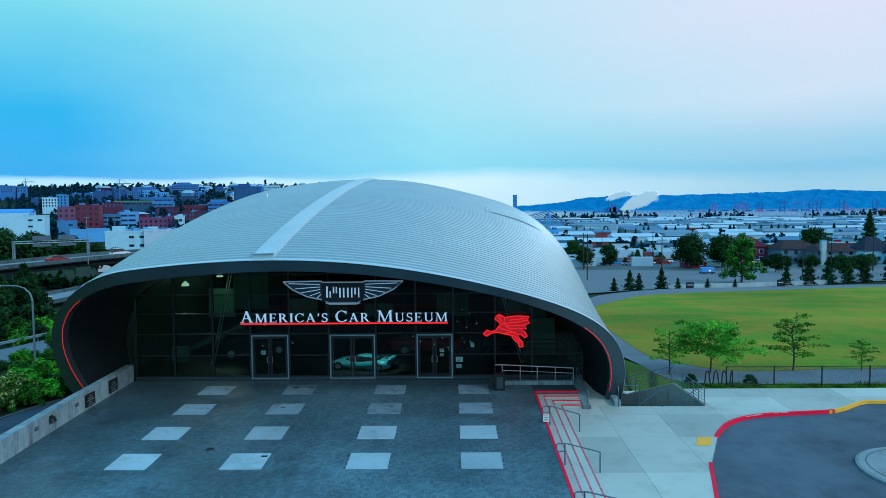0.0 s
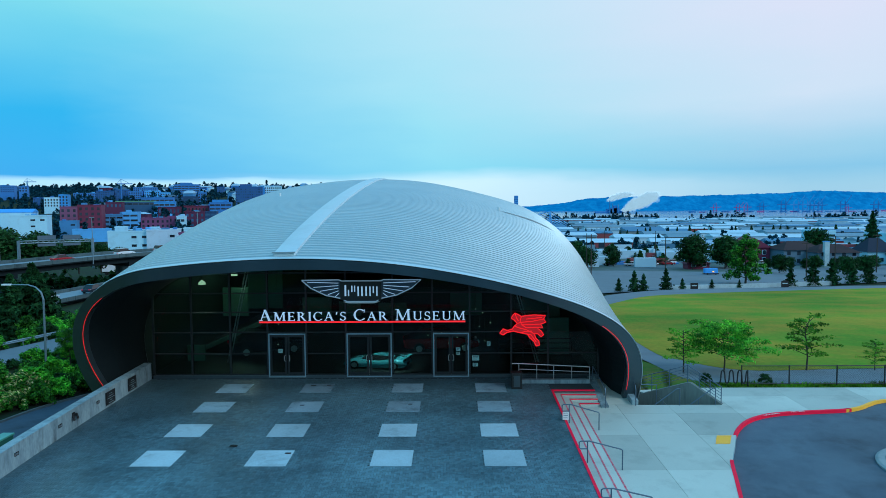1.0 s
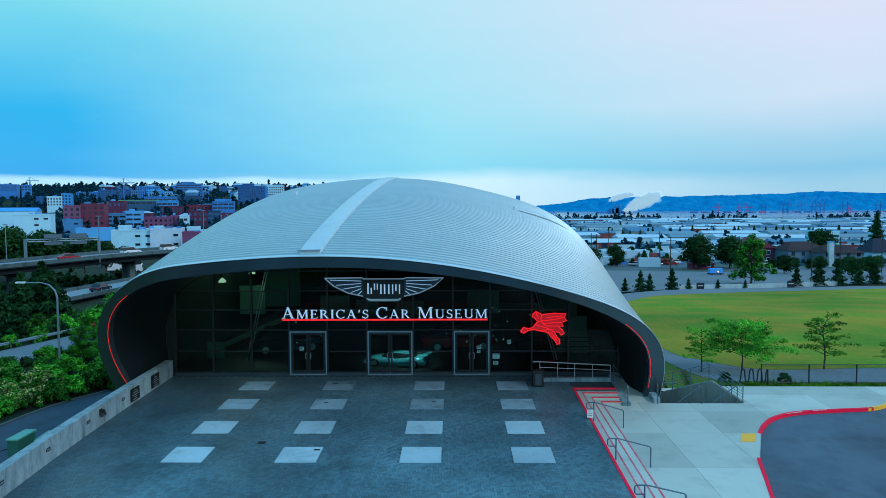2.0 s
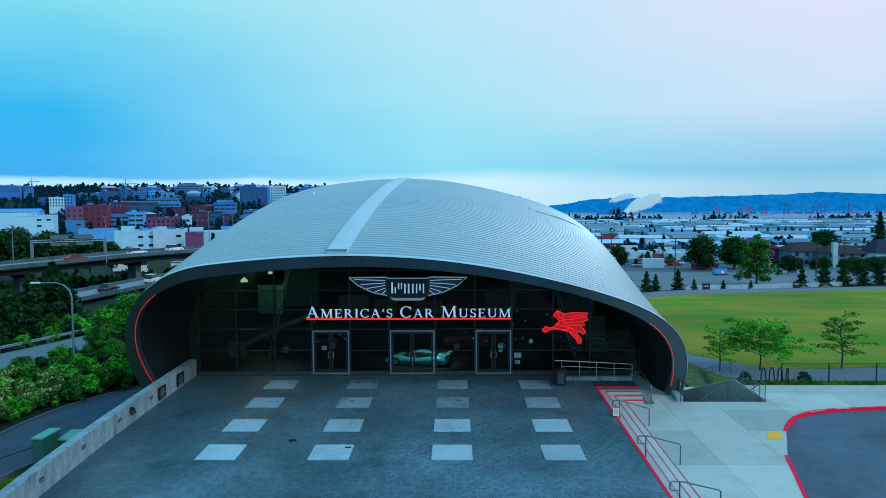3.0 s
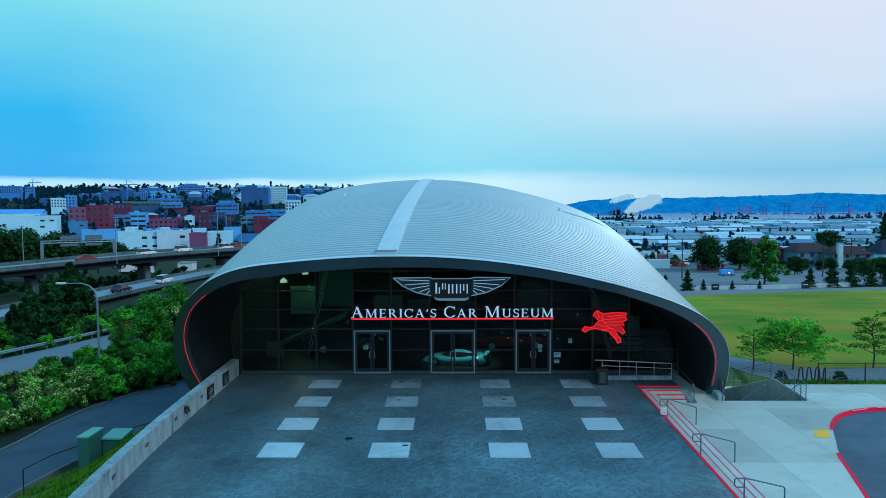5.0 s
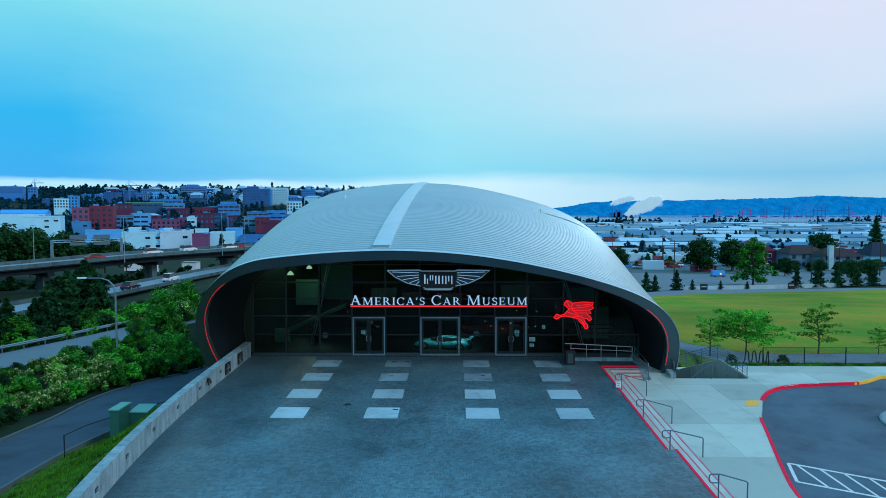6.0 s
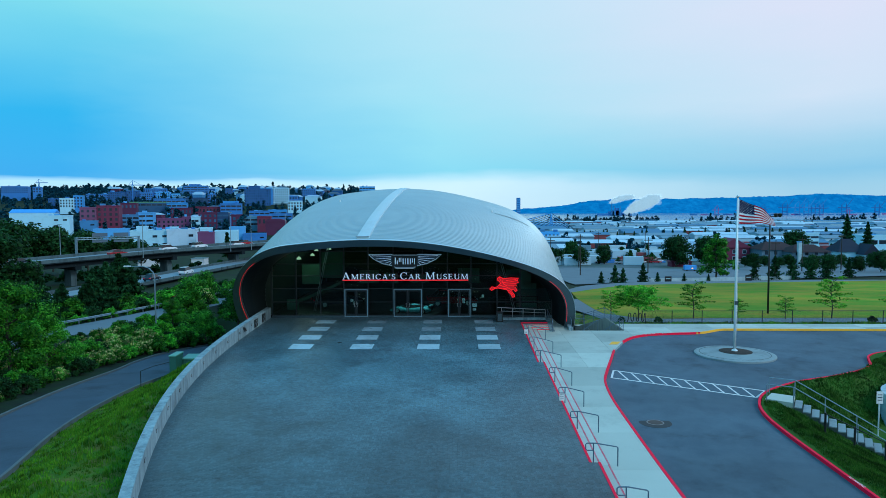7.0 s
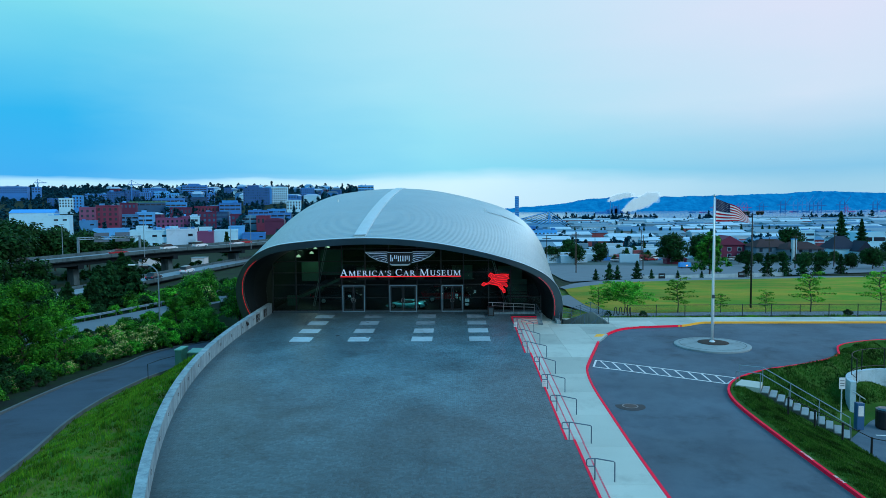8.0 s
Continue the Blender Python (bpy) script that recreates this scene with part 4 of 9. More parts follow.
part("neon_tube", Geo().tube([(x, -0.04, z) for x, z in body + body[:1]], 0.026, 6), M["red_light"], neon, "bright red neon tube")
for line in ([(-0.36, 0.30), (-0.1, 0.36), (0.4, 0.40), (1.0, 0.52)], [(-0.12, 0.22), (0.4, 0.24), (0.86, 0.26)], [(-0.14, 0.66), (-0.2, 0.46), (-0.12, 0.22), (0.1, 0.08), (0.66, 0.08)], [(-0.5, 0.16), (-0.2, 0.05), (0.1, -0.02), (0.52, -0.24)], [(-0.46, 0.84), (-0.40, 0.60), (-0.30, 0.44)], [(0.16, -0.26), (0.36, -0.30), (0.62, -0.66)], [(-0.22, -0.18), (0.1, -0.12), (0.40, -0.10)], [(0.1, 0.52), (0.5, 0.56), (0.9, 0.60)]):
    part("neon_tube", Geo().tube([(x, -0.04, z) for x, z in line], 0.020, 6), M["red_light"], neon, "bright red neon tube")
for x in (-0.45, 0.85):
    part("hanger", Geo().tube([(x, 0.06, 0.2), (x, 0.30, 0.2)], 0.02, 6), M["mullion"], neon)

# ---- things on the court and the footway ----
# smooth slabs let into the court
SLAB_X = (-7.17, -3.08, 1.38, 5.45)
SLAB_Y = (-2.68, -5.58, -8.62, -11.52)
for i, x in enumerate(SLAB_X):
    for j, y in enumerate(SLAB_Y):
        p = [(x, y), (x + 1.48, y), (x + 1.48, y + 1.48), (x, y + 1.48)]
        part("paving_slab", Geo().prism(p, lambda a, b: court_z(a, b) - 0.011, lambda a, b: court_z(a, b) + 0.004), M["dark_slab" if j < 2 else "slab"], court, "darker stained grey square slab" if j < 2 else "pale smooth square slab")
for x, y, w in ((-2.75, -1.6, 0.16), (-1.95, -1.55, 0.12), (-2.6, -4.7, 0.12), (-1.9, -10.4, 0.14), (2.3, -4.6, 0.12)):
    n1 = tagged(part("slab_marking", Geo().box(x, y, court_z(0, y) + 0.006, x + w * 1.6, y + w, court_z(0, y) + 0.012), M["black"], court), "dark recessed fitting")
drain = thing("floor_drain", "small dark iron drain in the court paving", "drain", at=(-4.05, -9.6, court_z(0, -9.6)))
part("grate", Geo().box(-0.14, -0.12, 0, 0.14, 0.12, 0.012), M["black"], drain)

# wall lights and notice boards on the parapet
def wall_pose(i, t=0.0):
    a, b = Vector(WALL_LINE[i]), Vector(WALL_LINE[i + 1])
    p = a.lerp(b, t)
    d = b - a
    return Matrix.Translation((p.x, p.y, court_z(p.x, p.y))) @ Matrix.Rotation(math.atan2(d.y, d.x), 4, "Z")


acc, last = 0.0, 2.0
for i in range(len(WALL_LINE) - 2):
    seg = (Vector(WALL_LINE[i + 1]) - Vector(WALL_LINE[i])).length
    acc += seg
    if acc - last > 2.55 and acc > 3 and acc < 46:
        last = acc
        wl1 = tagged(new("wall_light"), "small dark recessed light in the concrete parapet", "wall light", "parapet lights")
        wl1.matrix_basis = wall_pose(i + 1)
        part("bezel", Geo().box(-0.13, 0.0, 0.42, 0.13, 0.012, 0.55), M["black"], wl1)
        part("lens", Geo().box(-0.10, 0.0125, 0.45, 0.10, 0.018, 0.52), M["alu"], wl1)
for yy, h in ((-5.0, 0.62), (-2.0, 0.66)):
    i = min(range(len(WALL_LINE)), key=lambda k: abs(WALL_LINE[k][1] - yy))
    board = tagged(new("notice_board"), "black notice board with pale lines of text on the parapet", "notice board", "parapet boards")
    board.matrix_basis = wall_pose(i)
    part("panel", Geo().box(-0.42, 0.032, 0.12, 0.42, 0.06, 0.08 + h), M["black"], board)
    for k in range(5):
        w = 0.12 + 0.1 * ((k * 7) % 3)
        part("text_bar", Geo().box(-w, 0.061, 0.58 - 0.1 * k, w, 0.064, 0.60 - 0.1 * k), M["slab"], board, "pale line in place of text")
hyd = tagged(new("wall_hydrant"), "dark twin-outlet hydrant fitting on the parapet", "hydrant")
hyd.matrix_basis = wall_pose(min(range(len(WALL_LINE)), key=lambda q: abs(WALL_LINE[q][1] + 7.4)))
part("body", Geo().tube([(-0.14, 0.07, 0.60), (0.14, 0.07, 0.60)], 0.05, 8), M["black"], hyd)
part("back_plate", Geo().box(-0.1, 0.001, 0.5, 0.1, 0.03, 0.7), M["black"], hyd)
for q in (-1, 1):
    part("outlet", Geo().tube([(0.14 * q, 0.07, 0.60), (0.15 * q, 0.13, 0.40)], 0.045, 8), M["black"], hyd)

# pale footway panels with open joints
WALK_JOINTS_Y = [-58, -50, -46, -42, -38.2, -34.4, -30.6, -26.5, -22.7, -18.9, -14.85, -11.0, -7.4, -4.6, -2.0, 0.0]
for a, b in zip(WALK_JOINTS_Y, WALK_JOINTS_Y[1:]):
    cuts = [8.9, 12.0, 14.4, 17.2, 20.6, 24.2, 28, 32, 36, 40, 44, 48, 54, 60, 66, 75] if a > -16 else [8.9, 16]
    for c, e in zip(cuts, cuts[1:]):
        p = within(WALK, c + 0.006, e - 0.006, a + 0.006, b - 0.006)
        if len(p) > 2 and abs(area(p)) > 0.05:
            part("concrete_panel", Geo().prism(ccw(p), lambda x, y: walk_z(x, y) - 0.011, lambda x, y: walk_z(x, y)), M["walk"], footway)
tagged(part("tactile_pad", Geo().prism([(14.72, -8.42), (15.3, -8.42), (15.72, -7.5), (15.12, -7.5)], lambda x, y: walk_z(x, y) + 0.001, lambda x, y: walk_z(x, y) + 0.012), M["yellow_paint"], footway), "yellow tactile warning pad")

# steps between the court and the footway: they lose a tread as the court falls
steps = tagged(thing("steps", "long low concrete steps with red painted nosings", "steps"), kind="structure")
T = 0.37


def tread_level(x, y, k, n):
    return court_z(x, y) + (walk_z(x, y) - court_z(x, y)) * k / n


STEP_RUNS = ((-15.0, -2.42, 9.16, 4), (-30.4, -15.0, 9.32, 3), (-50.0, -30.4, 9.43, 2))


def step_edge(y):
    """The court's east edge, which runs a little aslant in each flight."""
    for ya, yb, x0, n in STEP_RUNS:
        if y >= ya - 1e-6:
            return x0 + 0.0145 * (y - yb)
    return 9.15


for ya, yb, x0, n in STEP_RUNS:
    xe = x0 + 0.0145 * (ya - yb)
    part("top_nosing", Geo().prism([(xe - 0.07, ya), (xe + 0.03, ya), (x0 + 0.03, yb), (x0 - 0.07, yb)], lambda x, y: court_z(x, y) - 0.05, lambda x, y: court_z(x, y) + 0.012), M["red_paint"], steps, "red painted top edge")
    for k in range(1, n):
        o0, o1 = T * (k - 1), T * k
        y0, y1 = (yb, yb) if n < 4 else (yb - T * (k - 1), yb - T * k)
        part("tread", Geo().prism([(xe + o0, ya), (xe + o1, ya), (x0 + o1, y1), (x0 + o0, y0)], -2.0, lambda x, y, k=k, n=n: tread_level(x, y, k, n)), M["walk"], steps)
        part("nosing", Geo().prism([(xe + o1 - 0.06, ya), (xe + o1 + 0.004, ya), (x0 + o1 + 0.004, y1), (x0 + o1 - 0.06, y1)], lambda x, y, k=k, n=n: tread_level(x, y, k, n) - 0.03, lambda x, y, k=k, n=n: tread_level(x, y, k, n) + 0.006), M["pink_paint"], steps, "worn red nosing line")
        if n == 4:
            part("tread", Geo().prism([(x0 + o0, y0), (x0 + o1, y1), (11.2, y1), (11.2, y0)], -2.0, lambda x, y, k=k: tread_level(9.2, -2.8, k, 4) - 0.002), M["walk"], steps)
            part("nosing", Geo().prism([(x0 + o1, y1 - 0.004), (11.2, y1 - 0.004), (11.2, y1 + 0.075), (x0 + o1 - 0.06, y1 + 0.075)], lambda x, y, k=k: tread_level(9.2, -2.8, k, 4) - 0.03, lambda x, y, k=k: tread_level(9.2, -2.8, k, 4) + 0.006), M["red_paint"], steps, "red nosing line")
part("top_nosing", Geo().prism([(9.19, -2.424), (11.2, -2.424), (11.2, -2.33), (9.09, -2.33)], lambda x, y: court_z(x, y) - 0.05, lambda x, y: court_z(x, y) + 0.013), M["red_paint"], steps, "red painted top edge")


def stair_rail(y):
    x0 = step_edge(y) + 0.12
    r = thing("handrail", "dark steel handrail crossing the concrete steps", "handrail", "step handrails", at=(x0, y, court_z(9, y)))
    dz = walk_z(10.4, y) - court_z(9.2, y)
    e = 1.25 if y > -15.5 else (0.93 if y > -30.5 else 0.72)
    part("top_rail", Geo().tube([(-0.24, 0, 0.69), (0.06, 0, 0.69), (e - 0.05, 0, dz + 0.765), (e, 0, dz + 0.72)], 0.024, 8), M["steel_rail"], r)
    part("post", Geo().tube([(0.0, 0, -0.12), (0.0, 0, 0.68)], 0.024, 8), M["steel_rail"], r)
    part("post", Geo().tube([(e, 0, dz - 0.01), (e, 0, dz + 0.73)], 0.024, 8), M["steel_rail"], r)
    part("end_loop", Geo().tube([(-0.24, 0, 0.69), (-0.30, 0, 0.65), (-0.30, 0, 0.46), (-0.25, 0, 0.41), (0.0, 0, 0.41)], 0.022, 8), M["steel_rail"], r)
    return r


RAIL_Y = (-6.8, -11.0, -14.9, -18.95, -22.75, -26.45, -30.25, -34.15, -38.0)
for k, y in enumerate(RAIL_Y):
    r = stair_rail(y)
    if k in (0, 4):
        sg = part("rail_sign", Geo().box(-0.28, -0.03, 0.04, -0.02, -0.012, 0.38), M["white_paint"], r, "small white sign with grey lines")
        for q in range(3):
            part("text_bar", Geo().box(-0.25, -0.034, 0.32 - 0.1 * q, -0.07, -0.0305, 0.34 - 0.1 * q), M["steel_rail"], sg)

# landing, plinth, cheek wall and ramp beside the steps
landing = tagged(thing("ramp", "concrete ramp with cheek walls rising to the glazed front", "ramp"), kind="structure")
part("ramp_slab", Geo().prism([(11.6, -3.2), (12.95, -3.2), (12.55, 0.4), (11.6, 0.4)], -1.2, lambda x, y: walk_z(x, -3.2) + 0.004 + 0.13 * (y + 3.2)), M["walk"], landing)
part("cheek_wall", Geo().prism([(11.22, -3.75), (11.58, -3.75), (11.58, -0.5), (11.22, -0.5)], -1.2, lambda x, y: -0.50 + 0.18 * (y + 3.75)), M["concrete"], landing)
part("cheek_wall", Geo().prism([(12.75, -3.35), (13.05, -3.35), (12.85, -1.0), (12.6, -1.0)], -1.5, lambda x, y: -0.35 + 0.2 * (y + 3.35)), M["concrete"], landing)
tagged(part("plinth", Geo().prism([(7.35, -1.25), (11.2, -1.25), (11.2, -1.0), (7.35, -1.0)], -0.6, 0.10), M["concrete"]), "low pale concrete plinth under the guard rail", "plinth", kind="structure")
guard = thing("guard_rail", "grey steel guard rail on a low concrete plinth", "guard rail", at=(7.3, -1.15, 0.1))
part("top_rail", Geo().tube([(0.0, 0, 0.80), (0.35, 0, 0.80), (3.9, 0, 0.62)], 0.026, 8), M["alu"], guard)
part("mid_rail", Geo().tube([(0.35, 0, 0.52), (3.9, 0, 0.36)], 0.018, 8), M["alu"], guard)
for x in (0.35, 1.25, 2.1, 3.0, 3.9):
    part("post", Geo().tube([(x, 0, 0), (x, 0, 0.79 - 0.05 * max(0, x - 0.35))], 0.022, 8), M["alu"], guard)
for x0, y0, y1 in ((11.4, -3.8, -0.9), (12.9, -3.4, -1.2)):
    hr = thing("handrail", "steel handrail on a sloping concrete cheek wall", "handrail", at=(x0, y0, walk_z(0, y0)))
    dy = y1 - y0
    part("top_rail", Geo().tube([(0, -0.05, 0.72), (0, 0.05, 0.92), (0, dy, 1.28)], 0.024, 8), M["steel_rail"], hr)
    part("post", Geo().tube([(0, -0.05, -0.02), (0, -0.05, 0.74)], 0.022, 8), M["steel_rail"], hr)
    part("post", Geo().tube([(0, dy, 0.3), (0, dy, 1.28)], 0.022, 8), M["steel_rail"], hr)
litter = thing("litter_bin", "black square litter bin with a pale front panel", "litter bin", at=(7.45, -2.0, court_z(0, -2.0)))
part("body", Geo().box(-0.26, -0.24, 0.0, 0.26, 0.24, 0.74), M["black"], litter, bevel=0.02)
part("lid", Geo().box(-0.28, -0.26, 0.741, 0.28, 0.26, 0.80), M["black"], litter, bevel=0.02)
part("front_panel", Geo().box(-0.15, -0.25, 0.10, 0.15, -0.241, 0.66), M["fascia"], litter, "grey front panel")

# stair pit beside the building with its concrete wall and railings
pit = tagged(thing("stair_pit", "stained concrete stair pit leading down beside the museum", "stairs"), kind="structure")
zt = walk_z(0, -2.95)
WA, WB = Vector((13.0, -0.9)), Vector((16.95, -3.38))
wall_turn = math.atan2(WB.y - WA.y, WB.x - WA.x)
wall_at = Matrix.Translation((WA.x, WA.y, 0)) @ Matrix.Rotation(wall_turn, 4, "Z")
for k in range(8):
    xb, xa = 16.5 - 0.42 * k, 16.5 - 0.42 * (k + 1)
    part("stair_tread", Geo().prism([(xa, -3.345), (xb, -3.345), (xb, -0.92 - 0.628 * (xb - 13)), (xa, -0.92 - 0.628 * (xa - 13))], -3.2, zt - 0.17 * (k + 1)), M["pit"], pit)
part("pit_wall", Geo().plate([(0.7, -3.0), (4.66, -3.0), (4.66, -0.56), (3.24, 0.26), (3.08, 0.26), (0.7, -0.66)], 0.0, 0.25, wall_at), M["pit"], pit, "stained concrete wall with a sloping top")
part("pit_side", Geo().box(12.75, -3.34, -3.0, 12.92, -0.9, zt - 0.02), M["pit"], pit)
for k, x in enumerate((13.35, 13.95)):
    part("step_nosing", Geo().box(x, -3.30, zt - 0.16 - 0.04 * k, x + 0.5, -3.12, zt - 0.10 - 0.04 * k), M["yellow_paint"], pit, "yellow painted step nosing")
rail = tagged(new("railing"), "blue-grey steel railing with horizontal bars over the stair pit", "railing")
rail.matrix_basis = wall_at @ Matrix.Translation((0, 0.12, 0))
for dz in (0.80, 0.64, 0.50, 0.36, 0.22):
    part("bar", Geo().tube([(0.5, 0, -0.68 + dz), (3.06, 0, 0.28 + dz), (4.6, 0, -0.56 + dz)], 0.022 if dz > 0.75 else 0.012, 6), M["steel_rail"], rail)
for x, z in ((0.5, -0.68), (1.35, -0.36), (2.2, -0.04), (3.06, 0.28), (3.6, 0.0), (4.1, -0.28), (4.6, -0.56)):
    part("post", Geo().tube([(x, 0, z - 0.05), (x, 0, z + 0.80)], 0.022, 6), M["steel_rail"], rail)
for x, y in ((14.95, -3.45), (16.62, -3.42)):
    hr = thing("handrail", "steel handrail going down into the stair pit", "handrail", at=(x, y, zt))
    part("top_rail", Geo().tube([(0, 0, 0.78), (-0.12, 0.0, 0.80), (-1.15, 0.1, -0.02), (-1.5, 0.12, -0.3)], 0.024, 8), M["steel_rail"], hr)
    part("post", Geo().tube([(0, 0, -0.02), (0, 0, 0.80)], 0.022, 8), M["steel_rail"], hr)
    part("post", Geo().tube([(-0.75, 0.1, -0.8), (-0.75, 0.1, 0.30)], 0.020, 8), M["steel_rail"], hr)
bar_rail = thing("railing", "short steel railing at the foot of the museum shell", "railing", at=(12.95, -2.8, zt))
part("top_rail", Geo().tube([(0.1, 0, -0.0), (0.1, 0, 0.82), (1.1, 0, 0.82), (1.1, 0, -0.1)], 0.024, 8), M["steel_rail"], bar_rail)
rack = thing("bike_rack", "black wave-shaped steel bicycle rack", "bike rack", at=(18.0, -0.25, walk_z(0, -0.25)))
pts = []
for k in range(61):
    t = k / 60
    wv = -math.cos(2 * math.pi * 3.5 * t)
    pts.append((1.5 * t, 0, 0.50 + 0.34 * math.copysign(abs(wv) ** 0.35, wv) if 0 < k < 60 else 0.0))
part("wave_tube", Geo().tube(pts, 0.035, 8), M["black"], rack)

# boundary fence behind the footway
fence = thing("fence", "black chain-link fence on slim posts along the footway", "fence")
FENCE_Y = 0.18
for i in range(22):
    x = 19.35 + 2.46 * i
    part("post", Geo().tube([(x, FENCE_Y, walk_z(0, 0) - 0.15), (x, FENCE_Y, 0.46)], 0.035, 8), M["black"], fence)
for z in (0.42, -0.52):
    part("rail", Geo().tube([(19.35, FENCE_Y, z), (19.35 + 2.46 * 21, FENCE_Y, z)], 0.022, 6), M["black"], fence)
g = Geo()
x = 19.4
while x < 71:
    for s in (-1, 1):
        a, b = Vector((x, FENCE_Y, -0.5 if s > 0 else 0.40)), Vector((x + 0.9, FENCE_Y, 0.40 if s > 0 else -0.5))
        o = Vector((0.0, 0, 0.0035))
        g.add([a - o, b - o, b + o, a + o], [(0, 1, 2, 3)])
    x += 0.09
tagged(part("chain_link", g, M["black"], fence, "black wire mesh"), kind="stuff")

# flagpole on its round island
isle = tagged(thing("traffic_island", "round concrete island with a mulch bed in the drive", "traffic island"), kind="structure")
iz = drive_z(0, -10.9)
part("island_slab", Geo().lathe(22.45, -10.9, [(2.55, iz - 0.1), (2.55, iz + 0.07), (2.45, iz + 0.11), (0.1, iz + 0.16)], 40), M["island"], isle, smooth=False)
part("ring_joint", Geo().lathe(22.45, -10.9, [(2.22, iz + 0.10), (2.22, iz + 0.121), (2.19, iz + 0.121), (2.19, iz + 0.10)], 40), M["joint"], isle)
part("mulch_bed", Geo().lathe(22.65, -10.55, [(1.05, iz + 0.1), (1.05, iz + 0.165), (0.8, iz + 0.21), (0.05, iz + 0.24)], 28), M["mulch"], isle, "dark bark mulch bed")
flagpole = thing("flagpole", "tall white metal flagpole with an American flag flying", "flagpole", at=(22.5, -10.75, iz + 0.22))
POLE = 10.15
part("pole", Geo().lathe(0, 0, [(0.085, -0.1), (0.085, 3.0), (0.075, 6.0), (0.05, POLE)], 14), M["ridge"], flagpole, "white tapered pole", smooth=True)
part("base_collar", Geo().lathe(0, 0, [(0.2, -0.02), (0.2, 0.05), (0.1, 0.12)], 14), M["ridge"], flagpole)
part("ball_top", Geo().lathe(0, 0, [(0.02, POLE), (0.09, POLE + 0.05), (0.1, POLE + 0.1), (0.07, POLE + 0.17), (0.01, POLE + 0.19)], 12), M["alu"], flagpole, smooth=True)
part("cleat_box", Geo().box(-0.1, -0.15, 3.1, 0.1, -0.07, 3.35), M["fascia"], flagpole)
part("halyard", Geo().tube([(0.12, -0.02, 1.2), (0.1, -0.02, POLE - 0.1)], 0.008, 4), M["ridge"], flagpole)
M["flag_red"] = material("flag_red", (0.42, 0.004, 0.02), 0.9, vary=0.08, bump=0.05)
M["flag_white"] = material("flag_white", (0.72, 0.76, 0.80), 0.9, vary=0.05, bump=0.05)
M["flag_blue"] = material("flag_blue", (0.004, 0.008, 0.05), 0.9, vary=0.08, bump=0.05)
FL, FH = 2.6, 1.6


def flag_at(s, t):
    """A point of the cloth: s from the pole outwards, t from the top down."""
    drop = 0.80 * s ** 1.4 + 0.03 * math.sin(7 * s)
    return (0.12 + FL * s * 0.90, 0.26 * math.sin(8.5 * s + 1.6 * t) * s ** 0.6, POLE - 0.10 - FH * drop - FH * t * (1 - 0.72 * s ** 1.2))


flag = part("flag", Geo().tube([(0.06, 0, POLE - 0.1), (0.06, 0, POLE - 0.1 - FH)], 0.012, 5), M["flag_white"], flagpole)
for k in range(13):
    s0 = 0.40 if k < 7 else 0.0
    rows = [[flag_at(s0 + (1 - s0) * i / 20, (k + j / 2) / 13) for i in range(21)] for j in range(3)]
    part("stripe", Geo().loft(rows), M["flag_red"] if k % 2 == 0 else M["flag_white"], flag, smooth=True)
part("canton", Geo().loft([[flag_at(0.40 * i / 10, 7 / 13 * j / 6) for i in range(11)] for j in range(7)]), M["flag_blue"], flag, "blue canton", smooth=True)
for r in range(9):
    for c in range(6 if r % 2 == 0 else 5):
        s, t = 0.40 * (c + (0.5 if r % 2 == 0 else 1.0)) / 6.0, 7 / 13 * (r + 0.5) / 9
        g = Geo()
        pts = []
        for q in range(10):
            rad = 0.034 if q % 2 == 0 else 0.014
            a = math.pi / 2 + q * math.pi / 5
            p = flag_at(s + rad * math.cos(a) / FL, t - rad * math.sin(a) / FH)
            pts.append((p[0], p[1] - 0.006, p[2]))
        g.add(pts, [tuple(range(10))])
        part("star", g, M["flag_white"], flag)

# painted crossing, manhole and markings on the drive
crossing = tagged(thing("road_marking", "white hatched crossing painted on the asphalt drive", "road marking"), kind="structure")
A, B, C, D = (13.49, -15.09), (20.62, -19.45), (19.62, -20.68), (12.98, -16.79)


def stripe(p, q, w=0.10):
    p, q = Vector(p), Vector(q)
    n = Vector((-(q - p).y, (q - p).x)).normalized() * w / 2
    poly = [tuple(v) for v in (p + n, p - n, q - n, q + n)]
    return Geo().prism(ccw(poly), lambda x, y: drive_z(x, y) + 0.001, lambda x, y: drive_z(x, y) + 0.006)


for p, q in ((A, B), (D, C), (A, D), (B, C)):
    part("line", stripe(p, q, 0.12), M["white_paint"], crossing)
for k in range(10):
    t, s = 0.033 + 0.092 * k, 0.128 + 0.0957 * k
    p = (A[0] + (B[0] - A[0]) * t, A[1] + (B[1] - A[1]) * t)
    q = (D[0] + (C[0] - D[0]) * s, D[1] + (C[1] - D[1]) * s)
    part("line", stripe(p, q, 0.09), M["white_paint"], crossing)
hole = thing("manhole_cover", "round iron manhole cover in a darker asphalt patch", "manhole cover", at=(13.2, -24.7, drive_z(0, -24.7)))
part("patch", Geo().lathe(0, 0, [(0.76, -0.02), (0.74, 0.004), (0.05, 0.005)], 28), material("fresh_asphalt", (0.04, 0.042, 0.045), 0.8, vary=0.2), hole)
part("rim", Geo().lathe(0, 0, [(0.40, 0.0), (0.40, 0.012), (0.34, 0.012), (0.34, 0.0)], 24), M["fascia"], hole)
part("cover", Geo().lathe(0, 0, [(0.335, 0.0), (0.335, 0.01), (0.05, 0.014)], 24), M["black"], hole)


